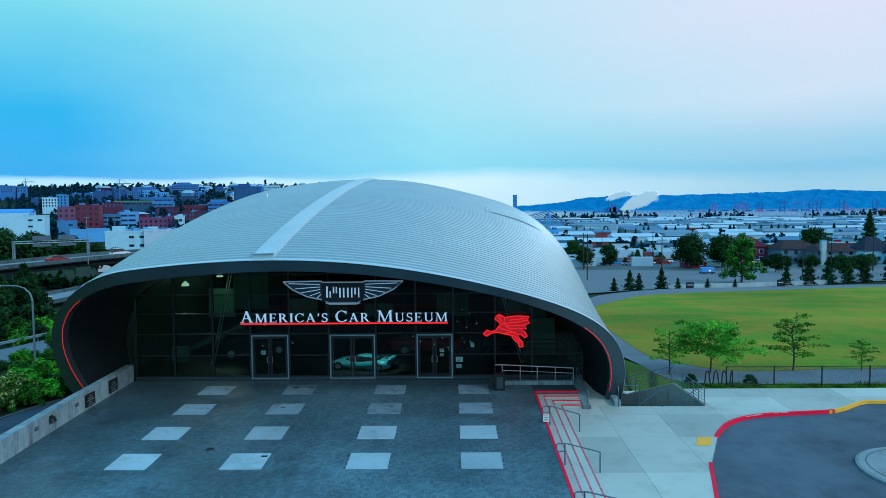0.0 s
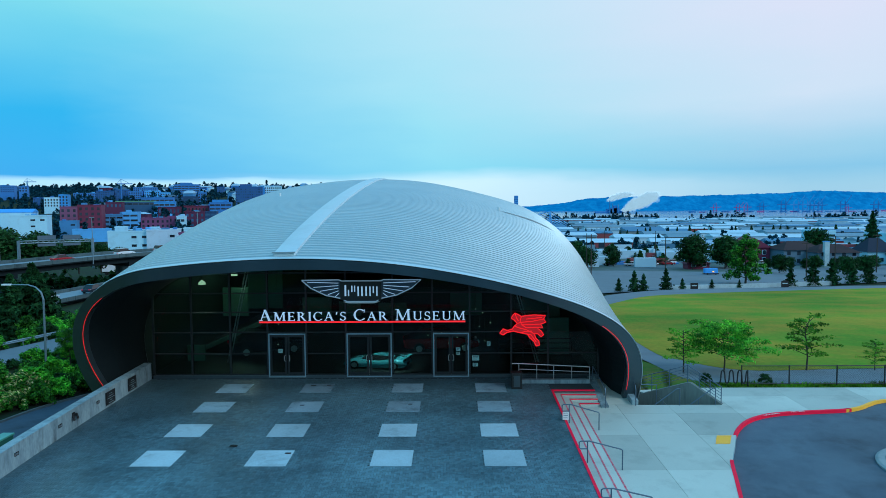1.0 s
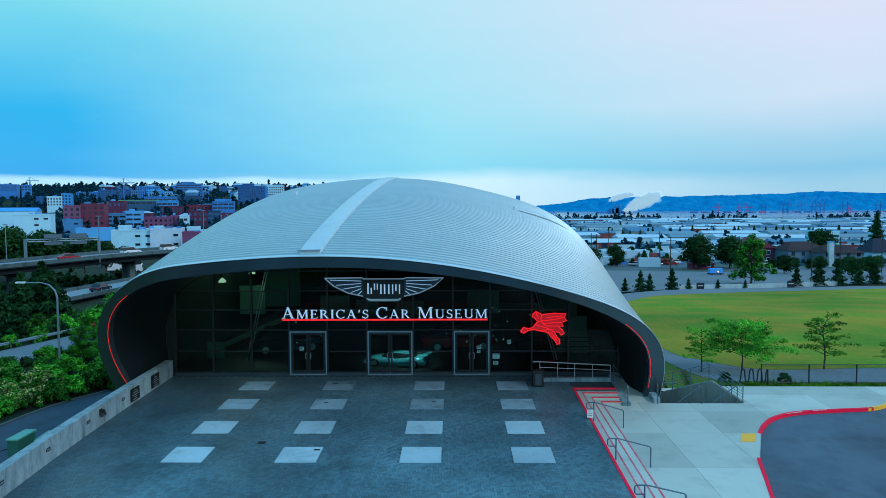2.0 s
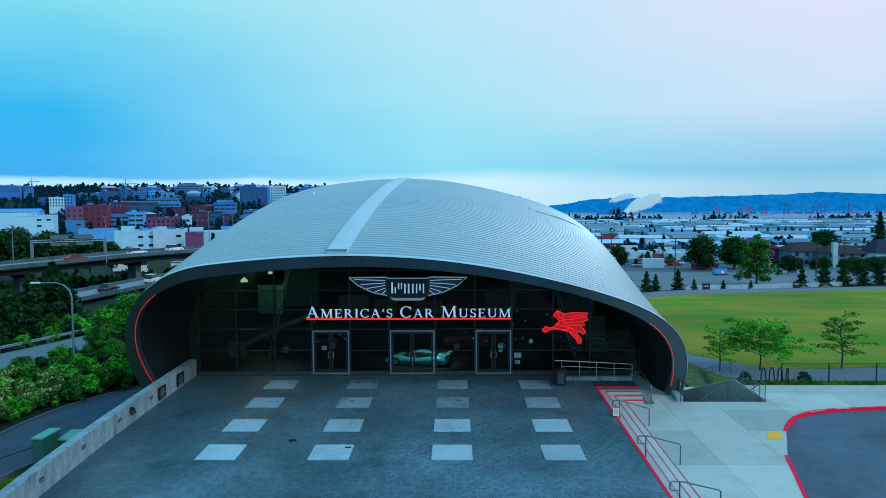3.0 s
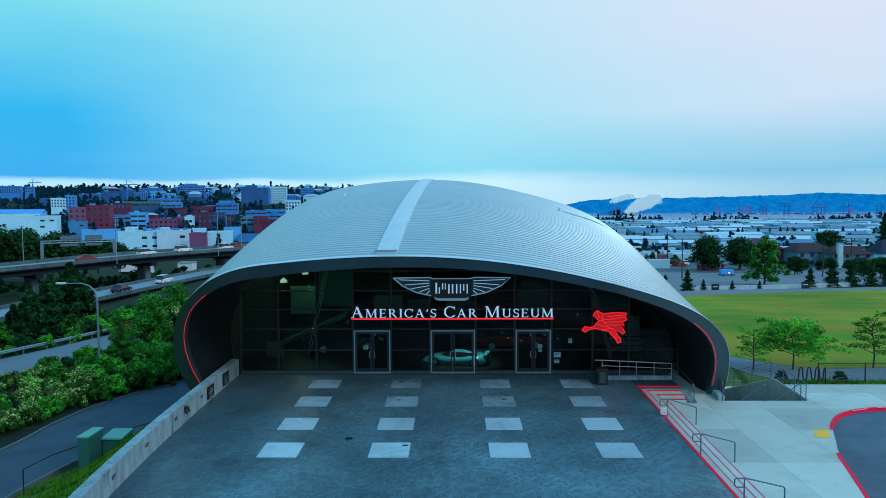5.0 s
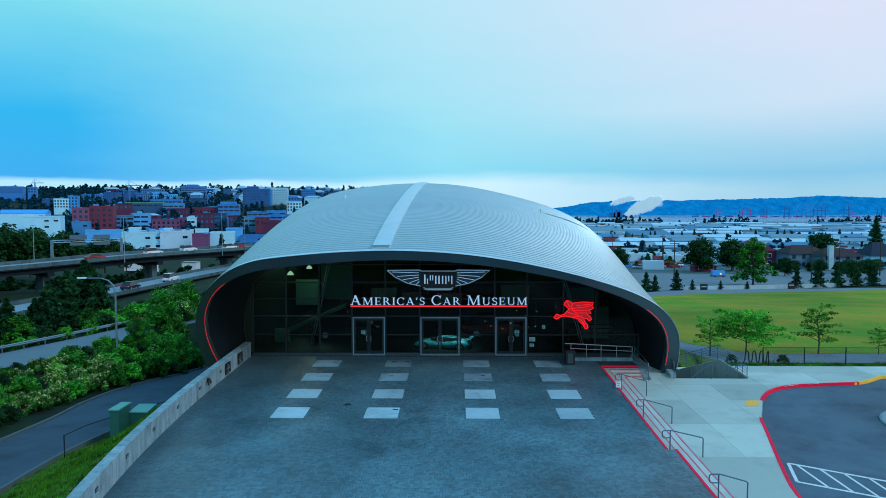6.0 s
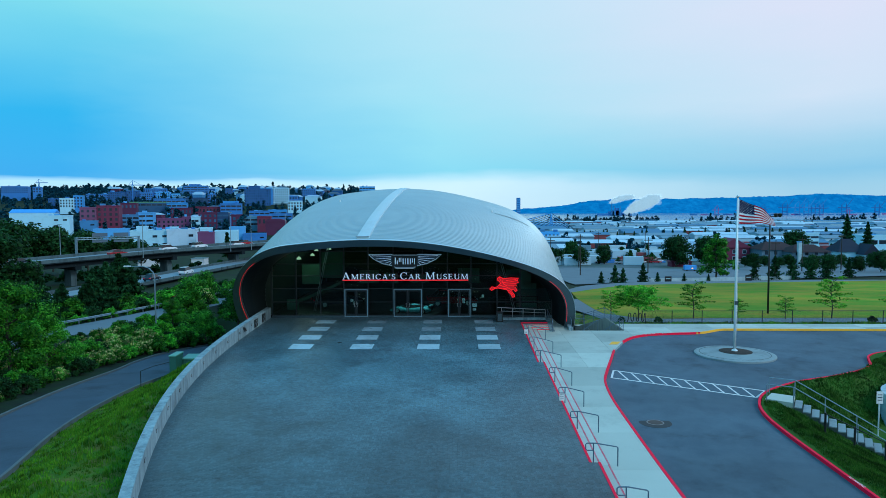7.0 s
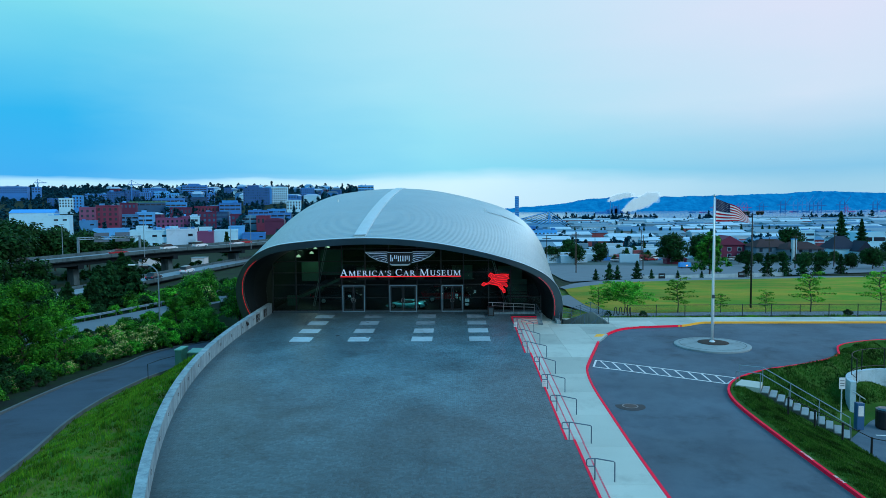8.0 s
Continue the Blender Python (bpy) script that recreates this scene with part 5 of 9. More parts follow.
def kerb_words(text, x, y, ang, lift=0.16, size=0.2):
    me = letters_mesh(text, size, 0.002)
    me.materials.clear()
    me.materials.append(M["white_paint"])
    ob = tagged(part("kerb_lettering", me, M["white_paint"]), "white stencilled lettering on the red kerb", "lettering")
    ob.matrix_basis = Matrix.Translation((x, y, drive_z(x, y) + lift)) @ Matrix.Rotation(ang, 4, "Z")
    return ob


kerb_words("NO PARKING", 18.2, -5.04, radians(22), 0.163, 0.15)
kerb_words("FIRE LANE", 19.6, -4.58, radians(11), 0.163, 0.15)
kerb_words("NO PARKING", 18.34, -31.2, radians(-90), 0.163, 0.16)
kerb_words("FIRE LANE", 18.36, -33.6, radians(-90), 0.163, 0.16)

# steps, rails and small things on the grass bank
bank_steps = tagged(thing("steps", "concrete steps down the grass bank to the lower car park", "steps"), kind="structure")
P0, P1 = Vector((21.1, -21.6)), Vector((24.8, -23.6))
along = (P1 - P0).normalized()
across = Vector((-along.y, along.x))
SW2, N2 = 0.72, 11
z0 = drive_z(0, -20) + 0.14
part("landing", Geo().prism(ccw([tuple(v) for v in (P0 + across * SW2, P0 - across * SW2, Vector((19.72, -21.45)), Vector((20.55, -20.35)))]), z0 - 0.5, z0 + 0.01), M["walk"], bank_steps)
run = (P1 - P0).length / N2
for k in range(N2):
    a, b = P0 + along * run * k, P0 + along * run * (k + 1)
    top = z0 - (k + 1) * (z0 + 3.05) / (N2 + 1)
    part("riser_block", Geo().prism(ccw([tuple(v) for v in (a - across * SW2, b - across * SW2, b + across * SW2, a + across * SW2)]), -3.4, top - 0.05), M["stair_body"], bank_steps, "stair body darkened for the shadow between treads")
    c = a + along * run * 0.14
    part("tread", Geo().prism(ccw([tuple(v) for v in (c - across * SW2, b - across * SW2, b + across * SW2, c + across * SW2)]), top - 0.049, top), M["island"], bank_steps, "pale concrete tread")
for s in (1, -1):
    hr = thing("handrail", "grey galvanised handrail beside the bank steps", "handrail")
    a = P0 + across * SW2 * s * 1.1 - along * 1.2
    b = P0 + across * SW2 * s * 1.1
    c = P1 + across * SW2 * s * 1.1
    part("top_rail", Geo().tube([(a.x, a.y, z0 + 0.82), (b.x, b.y, z0 + 0.82), (c.x, c.y, -3.05 + 0.82)], 0.026, 8), M["galv"], hr)
    for t, zz in ((-1, z0), (0.0, z0), (0.33, z0 - 0.33 * (z0 + 3.05)), (0.66, z0 - 0.66 * (z0 + 3.05)), (1.0, -3.05)):
        q = a if t < 0 else b.lerp(c, t)
        part("post", Geo().tube([(q.x, q.y, zz - 0.15), (q.x, q.y, zz + 0.82)], 0.026, 8), M["galv"], hr)
bf = thing("fence", "low black post and rail fence down the grass bank", "fence")
fpts = []
for k in range(6):
    q = Vector((21.45, -23.9)) + Vector((0.70, -0.58)) * k * 1.35
    z = bank_z(q.x, q.y)
    fpts.append((q.x, q.y, z + 0.9))
    part("post", Geo().tube([(q.x, q.y, z - 0.2), (q.x, q.y, z + 0.95)], 0.05, 6), M["black"], bf)
part("rail", Geo().tube(fpts, 0.025, 6), M["black"], bf)
pay = thing("pay_station", "blue parking pay station with a small solar panel", "pay station", at=(26.0, -22.3, -3.04))
M["pay_blue"] = material("blue_enamel", (0.03, 0.10, 0.22), 0.4, vary=0.05, bump=0.0)
part("body", Geo().box(-0.2, -0.16, 0.0, 0.2, 0.16, 1.45), M["pay_blue"], pay, bevel=0.03)
part("face_plate", Geo().box(-0.14, -0.17, 0.75, 0.14, -0.161, 1.3), M["white_paint"], pay, "white front plate")
part("panel_mast", Geo().tube([(0, 0, 1.45), (0, 0, 1.8)], 0.03, 6), M["alu"], pay)
part("solar_panel", Geo().box(-0.3, -0.2, -0.015, 0.3, 0.2, 0.015, Matrix.Translation((-0.05, 0, 1.85)) @ Matrix.Rotation(radians(35), 4, "Y")), M["ridge"], pay)
post_sign = thing("sign_post", "white plate on a slim white post", "sign", at=(26.0, -20.6, bank_z(26.0, -20.6) - 0.05))
part("post", Geo().tube([(0, 0, 0), (0, 0, 2.4)], 0.035, 6), M["ridge"], post_sign)
part("plate", Geo().box(-0.17, -0.05, 1.85, 0.17, -0.036, 2.5), M["white_paint"], post_sign)
for q in range(3):
    part("text_bar", Geo().box(-0.12, -0.056, 2.3 - 0.14 * q, 0.12, -0.0505, 2.34 - 0.14 * q), M["fascia"], post_sign)
bin2 = thing("litter_bin", "round black litter bin on the lower car park", "litter bin", at=(27.4, -22.2, -3.03))
part("body", Geo().lathe(0, 0, [(0.36, 0.0), (0.42, 0.1), (0.42, 0.95), (0.38, 1.0)], 18), M["black"], bin2, smooth=False)
part("lid", Geo().lathe(0, 0, [(0.40, 1.001), (0.42, 1.05), (0.30, 1.12), (0.05, 1.15)], 18), M["fascia"], bin2)
marks = tagged(thing("road_marking", "white painted hatching on the lower car park", "road marking"), kind="structure")
for k in range(6):
    p, q = Vector((26.3 + 0.25 * k, -23.3 - 0.75 * k)), Vector((29.5 + 0.3 * k, -23.8 - 0.75 * k))
    n = Vector((-(q - p).y, (q - p).x)).normalized() * 0.06
    part("line", Geo().prism(ccw([tuple(v) for v in (p + n, p - n, q - n, q + n)]), -3.029, -3.023), M["white_paint"], marks)
part("line", Geo().prism([(27.6, -22.6), (27.7, -22.55), (29.4, -24.4), (29.3, -24.45)], -3.022, -3.017), M["white_paint"], marks)
round_wall = tagged(thing("retaining_wall", "curved pale retaining wall with a mural tint and fence above", "wall"), kind="structure")
RW = [(31.2 + 3.6 * math.cos(a), -19.7 + 3.6 * math.sin(a)) for a in [radians(172 - 9 * k) for k in range(12)]]
part("wall_body", ribbon(RW, 0.0, 0.3, lambda x, y: -3.2, lambda x, y: -1.3), M["slab"], round_wall)
wf = thing("fence", "dark chain-link fence on top of the curved wall", "fence")
for x, y in RW[::3]:
    part("post", Geo().tube([(x, y, -1.25), (x, y, 0.05)], 0.03, 6), M["black"], wf)
part("rail", Geo().tube([(x, y, 0.03) for x, y in RW], 0.02, 6), M["black"], wf)
part("rail", Geo().tube([(x, y, -1.05) for x, y in RW], 0.02, 6), M["black"], wf)

# floodlight mast at the edge of the field
mast = thing("floodlight_mast", "tall dark floodlight mast beside the field", "floodlight mast", at=(34.4, 10.6, field_z(0, 10.6)))
part("pole", Geo().lathe(0, 0, [(0.10, -0.3), (0.085, 5.0), (0.06, 9.6)], 12), M["mullion"], mast, smooth=True)
part("cross_arm", Geo().box(-1.0, -0.04, 9.45, 1.0, 0.04, 9.53), M["black"], mast)
for x in (-0.9, -0.5, 0.5, 0.9):
    part("floodlight", Geo().lathe(x, -0.1, [(0.06, 9.4), (0.2, 9.6), (0.22, 9.75), (0.05, 9.8)], 10), M["black"], mast)

# cabinets and rail on the west bank
cab = thing("utility_cabinet", "green metal utility cabinet on the bank above the service road", "utility cabinet", at=(-19.02, -0.95, -4.55))
M["cab_green"] = material("cabinet_green", (0.03, 0.12, 0.095), 0.5, vary=0.12, bump=0.03)
M["cab_pale"] = material("cabinet_pale_green", (0.13, 0.36, 0.29), 0.5, vary=0.12, bump=0.03)
part("body", Geo().box(-0.27, -0.75, -0.6, 0.27, 0.75, 1.55), M["cab_green"], cab, bevel=0.02)
part("top", Geo().box(-0.31, -0.80, 1.551, 0.31, 0.80, 1.65), M["cab_pale"], cab, "pale green top", bevel=0.02)
cab = thing("utility_cabinet", "wide green transformer cabinet with a sloping lid", "utility cabinet", at=(-18.2, 0.25, -4.65))
part("body", Geo().box(-0.52, -0.62, -0.9, 0.52, 0.62, 1.12), M["cab_green"], cab, bevel=0.02)
part("lid", Geo().prism([(-0.56, -0.68), (0.56, -0.68), (0.56, 0.68), (-0.56, 0.68)], 1.121, lambda x, y: 1.28 + 0.08 * y), M["cab_pale"], cab, "pale green sloping lid", bevel=0.02)
for s in (-0.26, 0.26):
    part("door", Geo().box(s - 0.23, -0.64, -0.5, s + 0.23, -0.621, 1.05), M["cab_green"], cab)
mb = thing("meter_box", "dark green meter box behind the cabinets", "utility cabinet", at=(-17.3, 1.2, -4.9))
part("body", Geo().box(-0.35, -0.4, -0.9, 0.35, 0.4, 1.1), M["black"], mb, bevel=0.02)
part("hood", Geo().box(-0.4, -0.45, 1.101, 0.4, 0.45, 1.18), M["cab_green"], mb, bevel=0.02)
rail3 = thing("handrail", "black steel rail beside the service road cabinets", "handrail")
pts = [(-20.3, -4.6), (-20.2, -2.6), (-19.2, 0.6), (-17.4, 4.5)]
part("top_rail", Geo().tube([(x, y, -3.68 - 0.04 * y) for x, y in pts], 0.028, 6), M["black"], rail3)
for x, y in (pts[0], pts[2], pts[3]):
    part("post", Geo().tube([(x, y, -5.0 - 0.06 * y), (x, y, -3.68 - 0.04 * y)], 0.03, 6), M["black"], rail3)

# ---- plants ----
M["leaf_bright"] = leaf_material("bright_leaves", (0.018, 0.15, 0.014), (0.14, 0.49, 0.03))
M["leaf_mid"] = leaf_material("mid_green_leaves", (0.007, 0.060, 0.010), (0.105, 0.37, 0.030))
M["leaf_dark"] = leaf_material("dark_leaves", (0.007, 0.042, 0.010), (0.028, 0.092, 0.022))
M["leaf_conifer"] = leaf_material("conifer_needles", (0.010, 0.050, 0.022), (0.034, 0.105, 0.032), spec=0.05)
M["leaf_young"] = leaf_material("young_locust_leaves", (0.09, 0.34, 0.025), (0.22, 0.48, 0.045), through_light=0.45)
M["blossom"] = leaf_material("cream_blossom", (0.50, 0.46, 0.12), (0.66, 0.62, 0.30))
# far leaves: blue of the distance haze is put into the leaf colour
M["far_leaf"] = leaf_material("haze_blue_trees", (0.006, 0.038, 0.062), (0.018, 0.074, 0.105), spec=0.02)
rng = np.random.default_rng(7)


def leaf_mesh(name, mat, centres, radii, n, size, flat=0.75, hang=0.0):
    """Many small leaf quads in clumps round the given centres."""
    centres, radii = np.asarray(centres, float), np.asarray(radii, float)
    pick = rng.integers(0, len(centres), n)
    d = rng.normal(size=(n, 3))
    d /= np.linalg.norm(d, axis=1)[:, None]
    r = rng.random(n) ** 0.45
    p = centres[pick] + d * (radii[pick] * r)[:, None] * np.array([1, 1, flat])
    nrm = d + 0.5 * rng.normal(size=(n, 3)) + np.array([0, 0, 0.45])
    nrm /= np.linalg.norm(nrm, axis=1)[:, None]
    a = np.cross(nrm, rng.normal(size=(n, 3)))
    a /= np.linalg.norm(a, axis=1)[:, None]
    b = np.cross(nrm, a)
    s = size * (0.6 + 0.8 * rng.random(n))[:, None]
    k = 0.55
    v = np.stack([p - a * s, p + b * s * k, p + a * s, p - b * s * k], 1)
    v[:, 2, 2] -= hang * size
    me = bpy.data.meshes.new(name)
    me.from_pydata(v.reshape(-1, 3).tolist(), [], np.arange(4 * n).reshape(-1, 4).tolist())
    me.materials.append(mat)
    me.update()
    return me


def limbs(h, spread_r, count, trunk_r, low=0.3, rise=0.5):
    """A tapered trunk with limbs; gives the mesh and the limbs' ends."""
    g, ends = Geo(), []
    bend = [(0.04 * h * math.sin(i * 1.7) * i / 4, 0.03 * h * math.cos(i * 2.3) * i / 4, h * 0.86 * i / 4) for i in range(5)]
    g.tube([(0, 0, -0.3)] + bend, trunk_r, 8, trunk_r * 0.3)
    for k in range(count):
        t = low + (0.95 - low) * (k + 0.5) / count
        i = min(3, int(t * 4))
        base = Vector(bend[i]).lerp(Vector(bend[i + 1]), t * 4 - i) if t < 1 else Vector(bend[4])
        a = k * 2.4 + 0.5 * math.sin(k * 3.1)
        reach = spread_r * (0.55 + 0.45 * math.sin(k * 5.3) ** 2) * (1.15 - 0.55 * t)
        end = base + Vector((math.cos(a) * reach, math.sin(a) * reach, rise * reach * (0.5 + 0.5 * t)))
        midp = base.lerp(end, 0.5) + Vector((0, 0, 0.08 * reach))
        g.tube([base, midp, end], trunk_r * 0.38, 5, trunk_r * 0.08)
        ends += [midp, end]
    return g, ends


def broad_tree(name, label, h, r, mat, leaves, size, low=0.3, clump=0.42, rise=0.5, count=14, flat=0.75):
    t = thing(name, label, "tree")
    g, ends = limbs(h, r, count, (0.022 if h > 5 else 0.013) * h + (0.03 if h > 5 else 0.015), low, rise)
    part("trunk", g, M["bark"], t, smooth=True)
    cs = [tuple(e) for e in ends] + [(0, 0, h * 0.9)]
    rs = [clump * r * (0.6 + 0.5 * random.random()) for _ in cs]
    part("crown", leaf_mesh("crown", mat, cs, rs, leaves, size, flat), mat, t)
    return t


def spray_tree(name, label, h, r, mat, leaves, size, low, count, rise):
    """An airy tree whose leaves lie in flat sprays along its limbs."""
    t = thing(name, label, "tree")
    g, ends = limbs(h, r, count, 0.013 * h + 0.02, low, rise)
    part("trunk", g, M["bark"], t, smooth=True)
    cs, rs = [(0, 0, h * 0.86), (0.1, 0, h * 0.94)], [0.12 * r, 0.07 * r]
    for mid, end in zip(ends[::2], ends[1::2]):
        side = Vector((-(end - mid).y, (end - mid).x, 0)) * 0.45
        for f in (-0.35, 0.0, 0.3, 0.6, 0.85, 1.08):
            for q in (-1, 0, 1):
                p = mid.lerp(end, f) + side * q * (0.55 + 0.5 * random.random()) * (1.1 - 0.6 * max(0, f)) + Vector((0, 0, 0.06 * r * (random.random() - 0.6 * abs(q))))
                cs.append(tuple(p))
                rs.append(r * (0.075 + 0.06 * random.random()))
    part("crown", leaf_mesh("crown", mat, cs, rs, leaves, size, 0.34), mat, t)
    return t


def conifer(name, label, h, r, mat, leaves, size):
    t = thing(name, label, "tree")
    g = Geo().tube([(0, 0, -0.3), (0, 0, h * 0.5), (0, 0, h * 0.97)], 0.02 * h + 0.03, 7, 0.02)
    cs, rs = [], []
    n = int(9 + h * 1.2)
    for k in range(n):
        f = (k + 0.3) / n
        z = h * (0.08 + 0.90 * f)
        rr = r * (1 - f) ** 0.85 * (0.8 + 0.35 * math.sin(k * 4.7))
        for q in range(6):
            a = q * math.pi / 3 + k * 1.1 + 0.4 * math.sin(q * 7 + k)
            e = (math.cos(a) * rr, math.sin(a) * rr, z - 0.22 * rr)
            if q % 2 == 0 and rr > 0.5:
                g.tube([(0, 0, z), e], 0.04, 4, 0.012)
            for w in (0.45, 0.85):
                cs.append((e[0] * w, e[1] * w, z - 0.22 * rr * w))
                rs.append(max(0.12, 0.34 * rr))
    part("trunk", g, M["bark"], t)
    part("crown", leaf_mesh("crown", mat, cs, rs, leaves, size, 0.45, 0.5), mat, t)
    return t


def shrub(label, r, h, mat, leaves, size, bloom=0):
    s = thing("shrub", label, "shrub")
    g = Geo()
    cs, rs = [], []
    for k in range(26):
        a = k * 2.4
        q = (k / 26) ** 0.55
        c = Vector((math.cos(a) * r * 0.82 * q, math.sin(a) * r * 0.82 * q, h * (0.18 + 0.58 * (1 - q * q) ** 0.7 + 0.14 * math.sin(k * 5))))
        cs.append(tuple(c))
        rs.append(r * (0.27 + 0.10 * math.sin(k * 3.3)))
        if k % 2 == 0:
            g.tube([(0.1 * math.cos(a), 0.1 * math.sin(a), -0.2), c], 0.04, 5, 0.012)
    part("stem", g, M["bark"], s)
    part("foliage", leaf_mesh("foliage", mat, cs, rs, leaves, size, 0.9), mat, s)
    if bloom:
        part("blossom", leaf_mesh("blossom", M["blossom"], [(c[0], c[1], c[2] + rs[i] * 0.6) for i, c in enumerate(cs)], [q * 0.8 for q in rs], bloom, size * 0.8, 0.7), M["blossom"], s, "cream blossom")
    return s


def at_ground(x, y, z, turn=0.0, k=1.0):
    return Matrix.Translation((x, y, z)) @ Matrix.Rotation(turn, 4, "Z") @ Matrix.Scale(k, 4)


def place(model, x, y, z, turn=0.0, k=1.0):
    c = copy_thing(model, Matrix.Translation((x, y, z)) @ Matrix.Rotation(turn, 4, "Z"))
    c.scale = (k, k, k)
    return c


# shrubs between the service road and the slip road
shrubs = [shrub("dense leafy green shrub beside the service road", 1.7, 2.7, M["leaf_mid"], 2700, 0.14),
          shrub("bright leafy green shrub beside the service road", 1.9, 3.1, M["leaf_bright"], 2700, 0.14),
          shrub("dark green shrub with cream blossom on the verge", 1.8, 2.8, M["leaf_mid"], 2900, 0.13, 560),
          shrub("dark leafy shrub on the shaded verge", 1.8, 2.9, M["leaf_dark"], 2900, 0.13),
          shrub("bright green shrub thick with cream blossom", 1.8, 2.6, M["leaf_bright"], 2900, 0.13, 560)]
k = 0
for row, (t0, step, k0) in enumerate(((0.17, 1.25, 0.52), (0.31, 1.5, 0.64), (0.48, 1.8, 0.60), (0.66, 2.1, 0.50), (0.80, 2.6, 0.42))):
    y = -30 + 0.6 * row
    while y < 33:
        xa, xb = verge_at(y, 0.0)[0], verge_at(y, 1.0)[0]
        wide = min(xa - xb, 15.0)
        t = min(0.86, (t0 * wide + 0.6 * math.sin(k * 2.7)) / (xa - xb))
        x, yy, z = verge_at(y, t)
        kind = (3, 0, 3, 2, 0, 3, 3, 1)[(k * 5 + row) % 8] if y < 3 else (2, 2, 1, 0, 2, 4, 2, 3)[(k * 5 + row) % 8] if y < 22 else (0, 1, 3, 0)[(k + row) % 4]
        size = k0 * (0.75 + 0.5 * random.random()) * (1.0 + 0.35 * smooth01(8, 26, y))
        if row >= 2 and y > 2:
            size *= (0.9, 0.85, 0.75)[row - 2]
        place(shrubs[kind], x, yy, z - 0.15, k * 1.7, size)
        y += step * (0.8 + 0.4 * random.random())
        k += 1
for m in shrubs:
    m.matrix_basis = Matrix.Translation((-33.5, 36 + 2 * shrubs.index(m), -5.3))
for i in range(26):
    y = 14 + 1.5 * i
    place(shrubs[(0, 3, 1, 0, 1)[i % 5]], -47.8 + 0.34 * (y - 14) + 0.5 * math.sin(i * 2.3) - (0.8 if i % 2 else 0), y, -5.45, i * 1.9, 0.42 + 0.36 * random.random())
for x, y, s in ((-31.5, 38, 0.8), (-29.5, 42, 0.7), (-32.5, 45, 0.8), (-30, 48, 0.9), (-28, 37, 0.6), (-27.5, 45, 0.7), (-33, 52, 0.9), (-30, 56, 1.0), (-26.5, 52, 0.8)):
    place(shrubs[int(s * 10) % 2 * 3], x, y, -6.2, x * 3, s)
for x, y, z, kind, s in ((-38, 42, -5.3, 1, 0.9), (-36.2, 47, -5.3, 0, 0.9), (-46, 31, -5.3, 1, 1.0), (-43, 44, -6.0, 1, 0.8), (-44.5, 50, -6.5, 0, 0.9), (-41, 50, -6.2, 1, 0.7), (-46, 57, -7, 0, 0.9), (-42, 58, -7, 1, 0.9), (-39, 56, -6.4, 3, 0.9), (-47.5, 46, -6.8, 3, 1.0), (-40, 64, -7, 0, 1.0), (-45, 66, -7.5, 3, 1.1), (-51, 23, -5.3, 3, 1.0), (-42, 38, -5.3, 0, 1.0)):
    place(shrubs[kind], x, y, z, x, s)

for i in range(30):
    y = 56 + 1.4 * i
    x = float(np.interp(y, slip_ys, slip_xs)) + 1.2 + (i * 5 % 7) * 1.1
    place(shrubs[(0, 3, 1, 3, 0)[i % 5]], x, y, -5.9 - 0.28 * (x - float(np.interp(y, slip_ys, slip_xs))), i * 2.1, 0.7 + 0.35 * random.random())
for i in range(22):
    y = 48 + 2.2 * i
    x = float(np.interp(y, slip_ys, slip_xs)) - 8.5 - (i * 3 % 5) * 1.3
    place(shrubs[(3, 0, 3, 1)[i % 4]], x, y, -6.1, i * 1.3, 0.75 + 0.35 * random.random())

leafy = broad_tree("leafy_tree", "bushy green tree above the service road shrubs", 7.0, 2.6, M["leaf_mid"], 5500, 0.16, 0.15, 0.5)
bright = broad_tree("maple_tree", "bright green maple tree on the west verge", 9.0, 3.6, M["leaf_bright"], 20000, 0.10, 0.2, 0.34)
shade = broad_tree("tall_tree", "tall dark green tree at the verge", 13.5, 4.6, M["leaf_dark"], 11000, 0.20, 0.2, 0.40)
fir = conifer("conifer", "dark conifer with drooping branches", 8.5, 3.9, M["leaf_conifer"], 6500, 0.34)
slim = conifer("conifer", "slim light green young conifer", 5.5, 0.8, M["leaf_mid"], 2500, 0.12)
leafy.matrix_basis = at_ground(-26.0, 24.5, -6.6, 0.0, 0.5)
bright.matrix_basis = at_ground(-32.2, -2.0, ground_z(-32.2, -2.0) - 0.1, 0.0, 1.0)
shade.matrix_basis = at_ground(-42.0, 10.0, ground_z(-42.0, 10.0) - 0.1, 0.0, 1.07)
fir.matrix_basis = at_ground(-47.0, 31.0, -5.6, 0.0, 0.60)
slim.matrix_basis = at_ground(-23.5, 31.0, -6.2)
for x, y, k in ((-23.5, 29, 0.8), (-32.4, 36.5, 0.85), (-36, 52, 0.75)):
    place(leafy, x, y, -6.0, x, k)
place(bright, -32.0, 2.5, ground_z(-32.0, 2.5) - 0.1, 2.0, 0.72)
place(bright, -30.6, 26.0, -5.6, 1.0, 0.42)
for x, y, k in ((-37, -9, 0.95), (-41, 5, 0.8), (-45, -4, 1.0), (-52, 6, 0.9)):
    place(shade, x, y, -5.2, x, k)
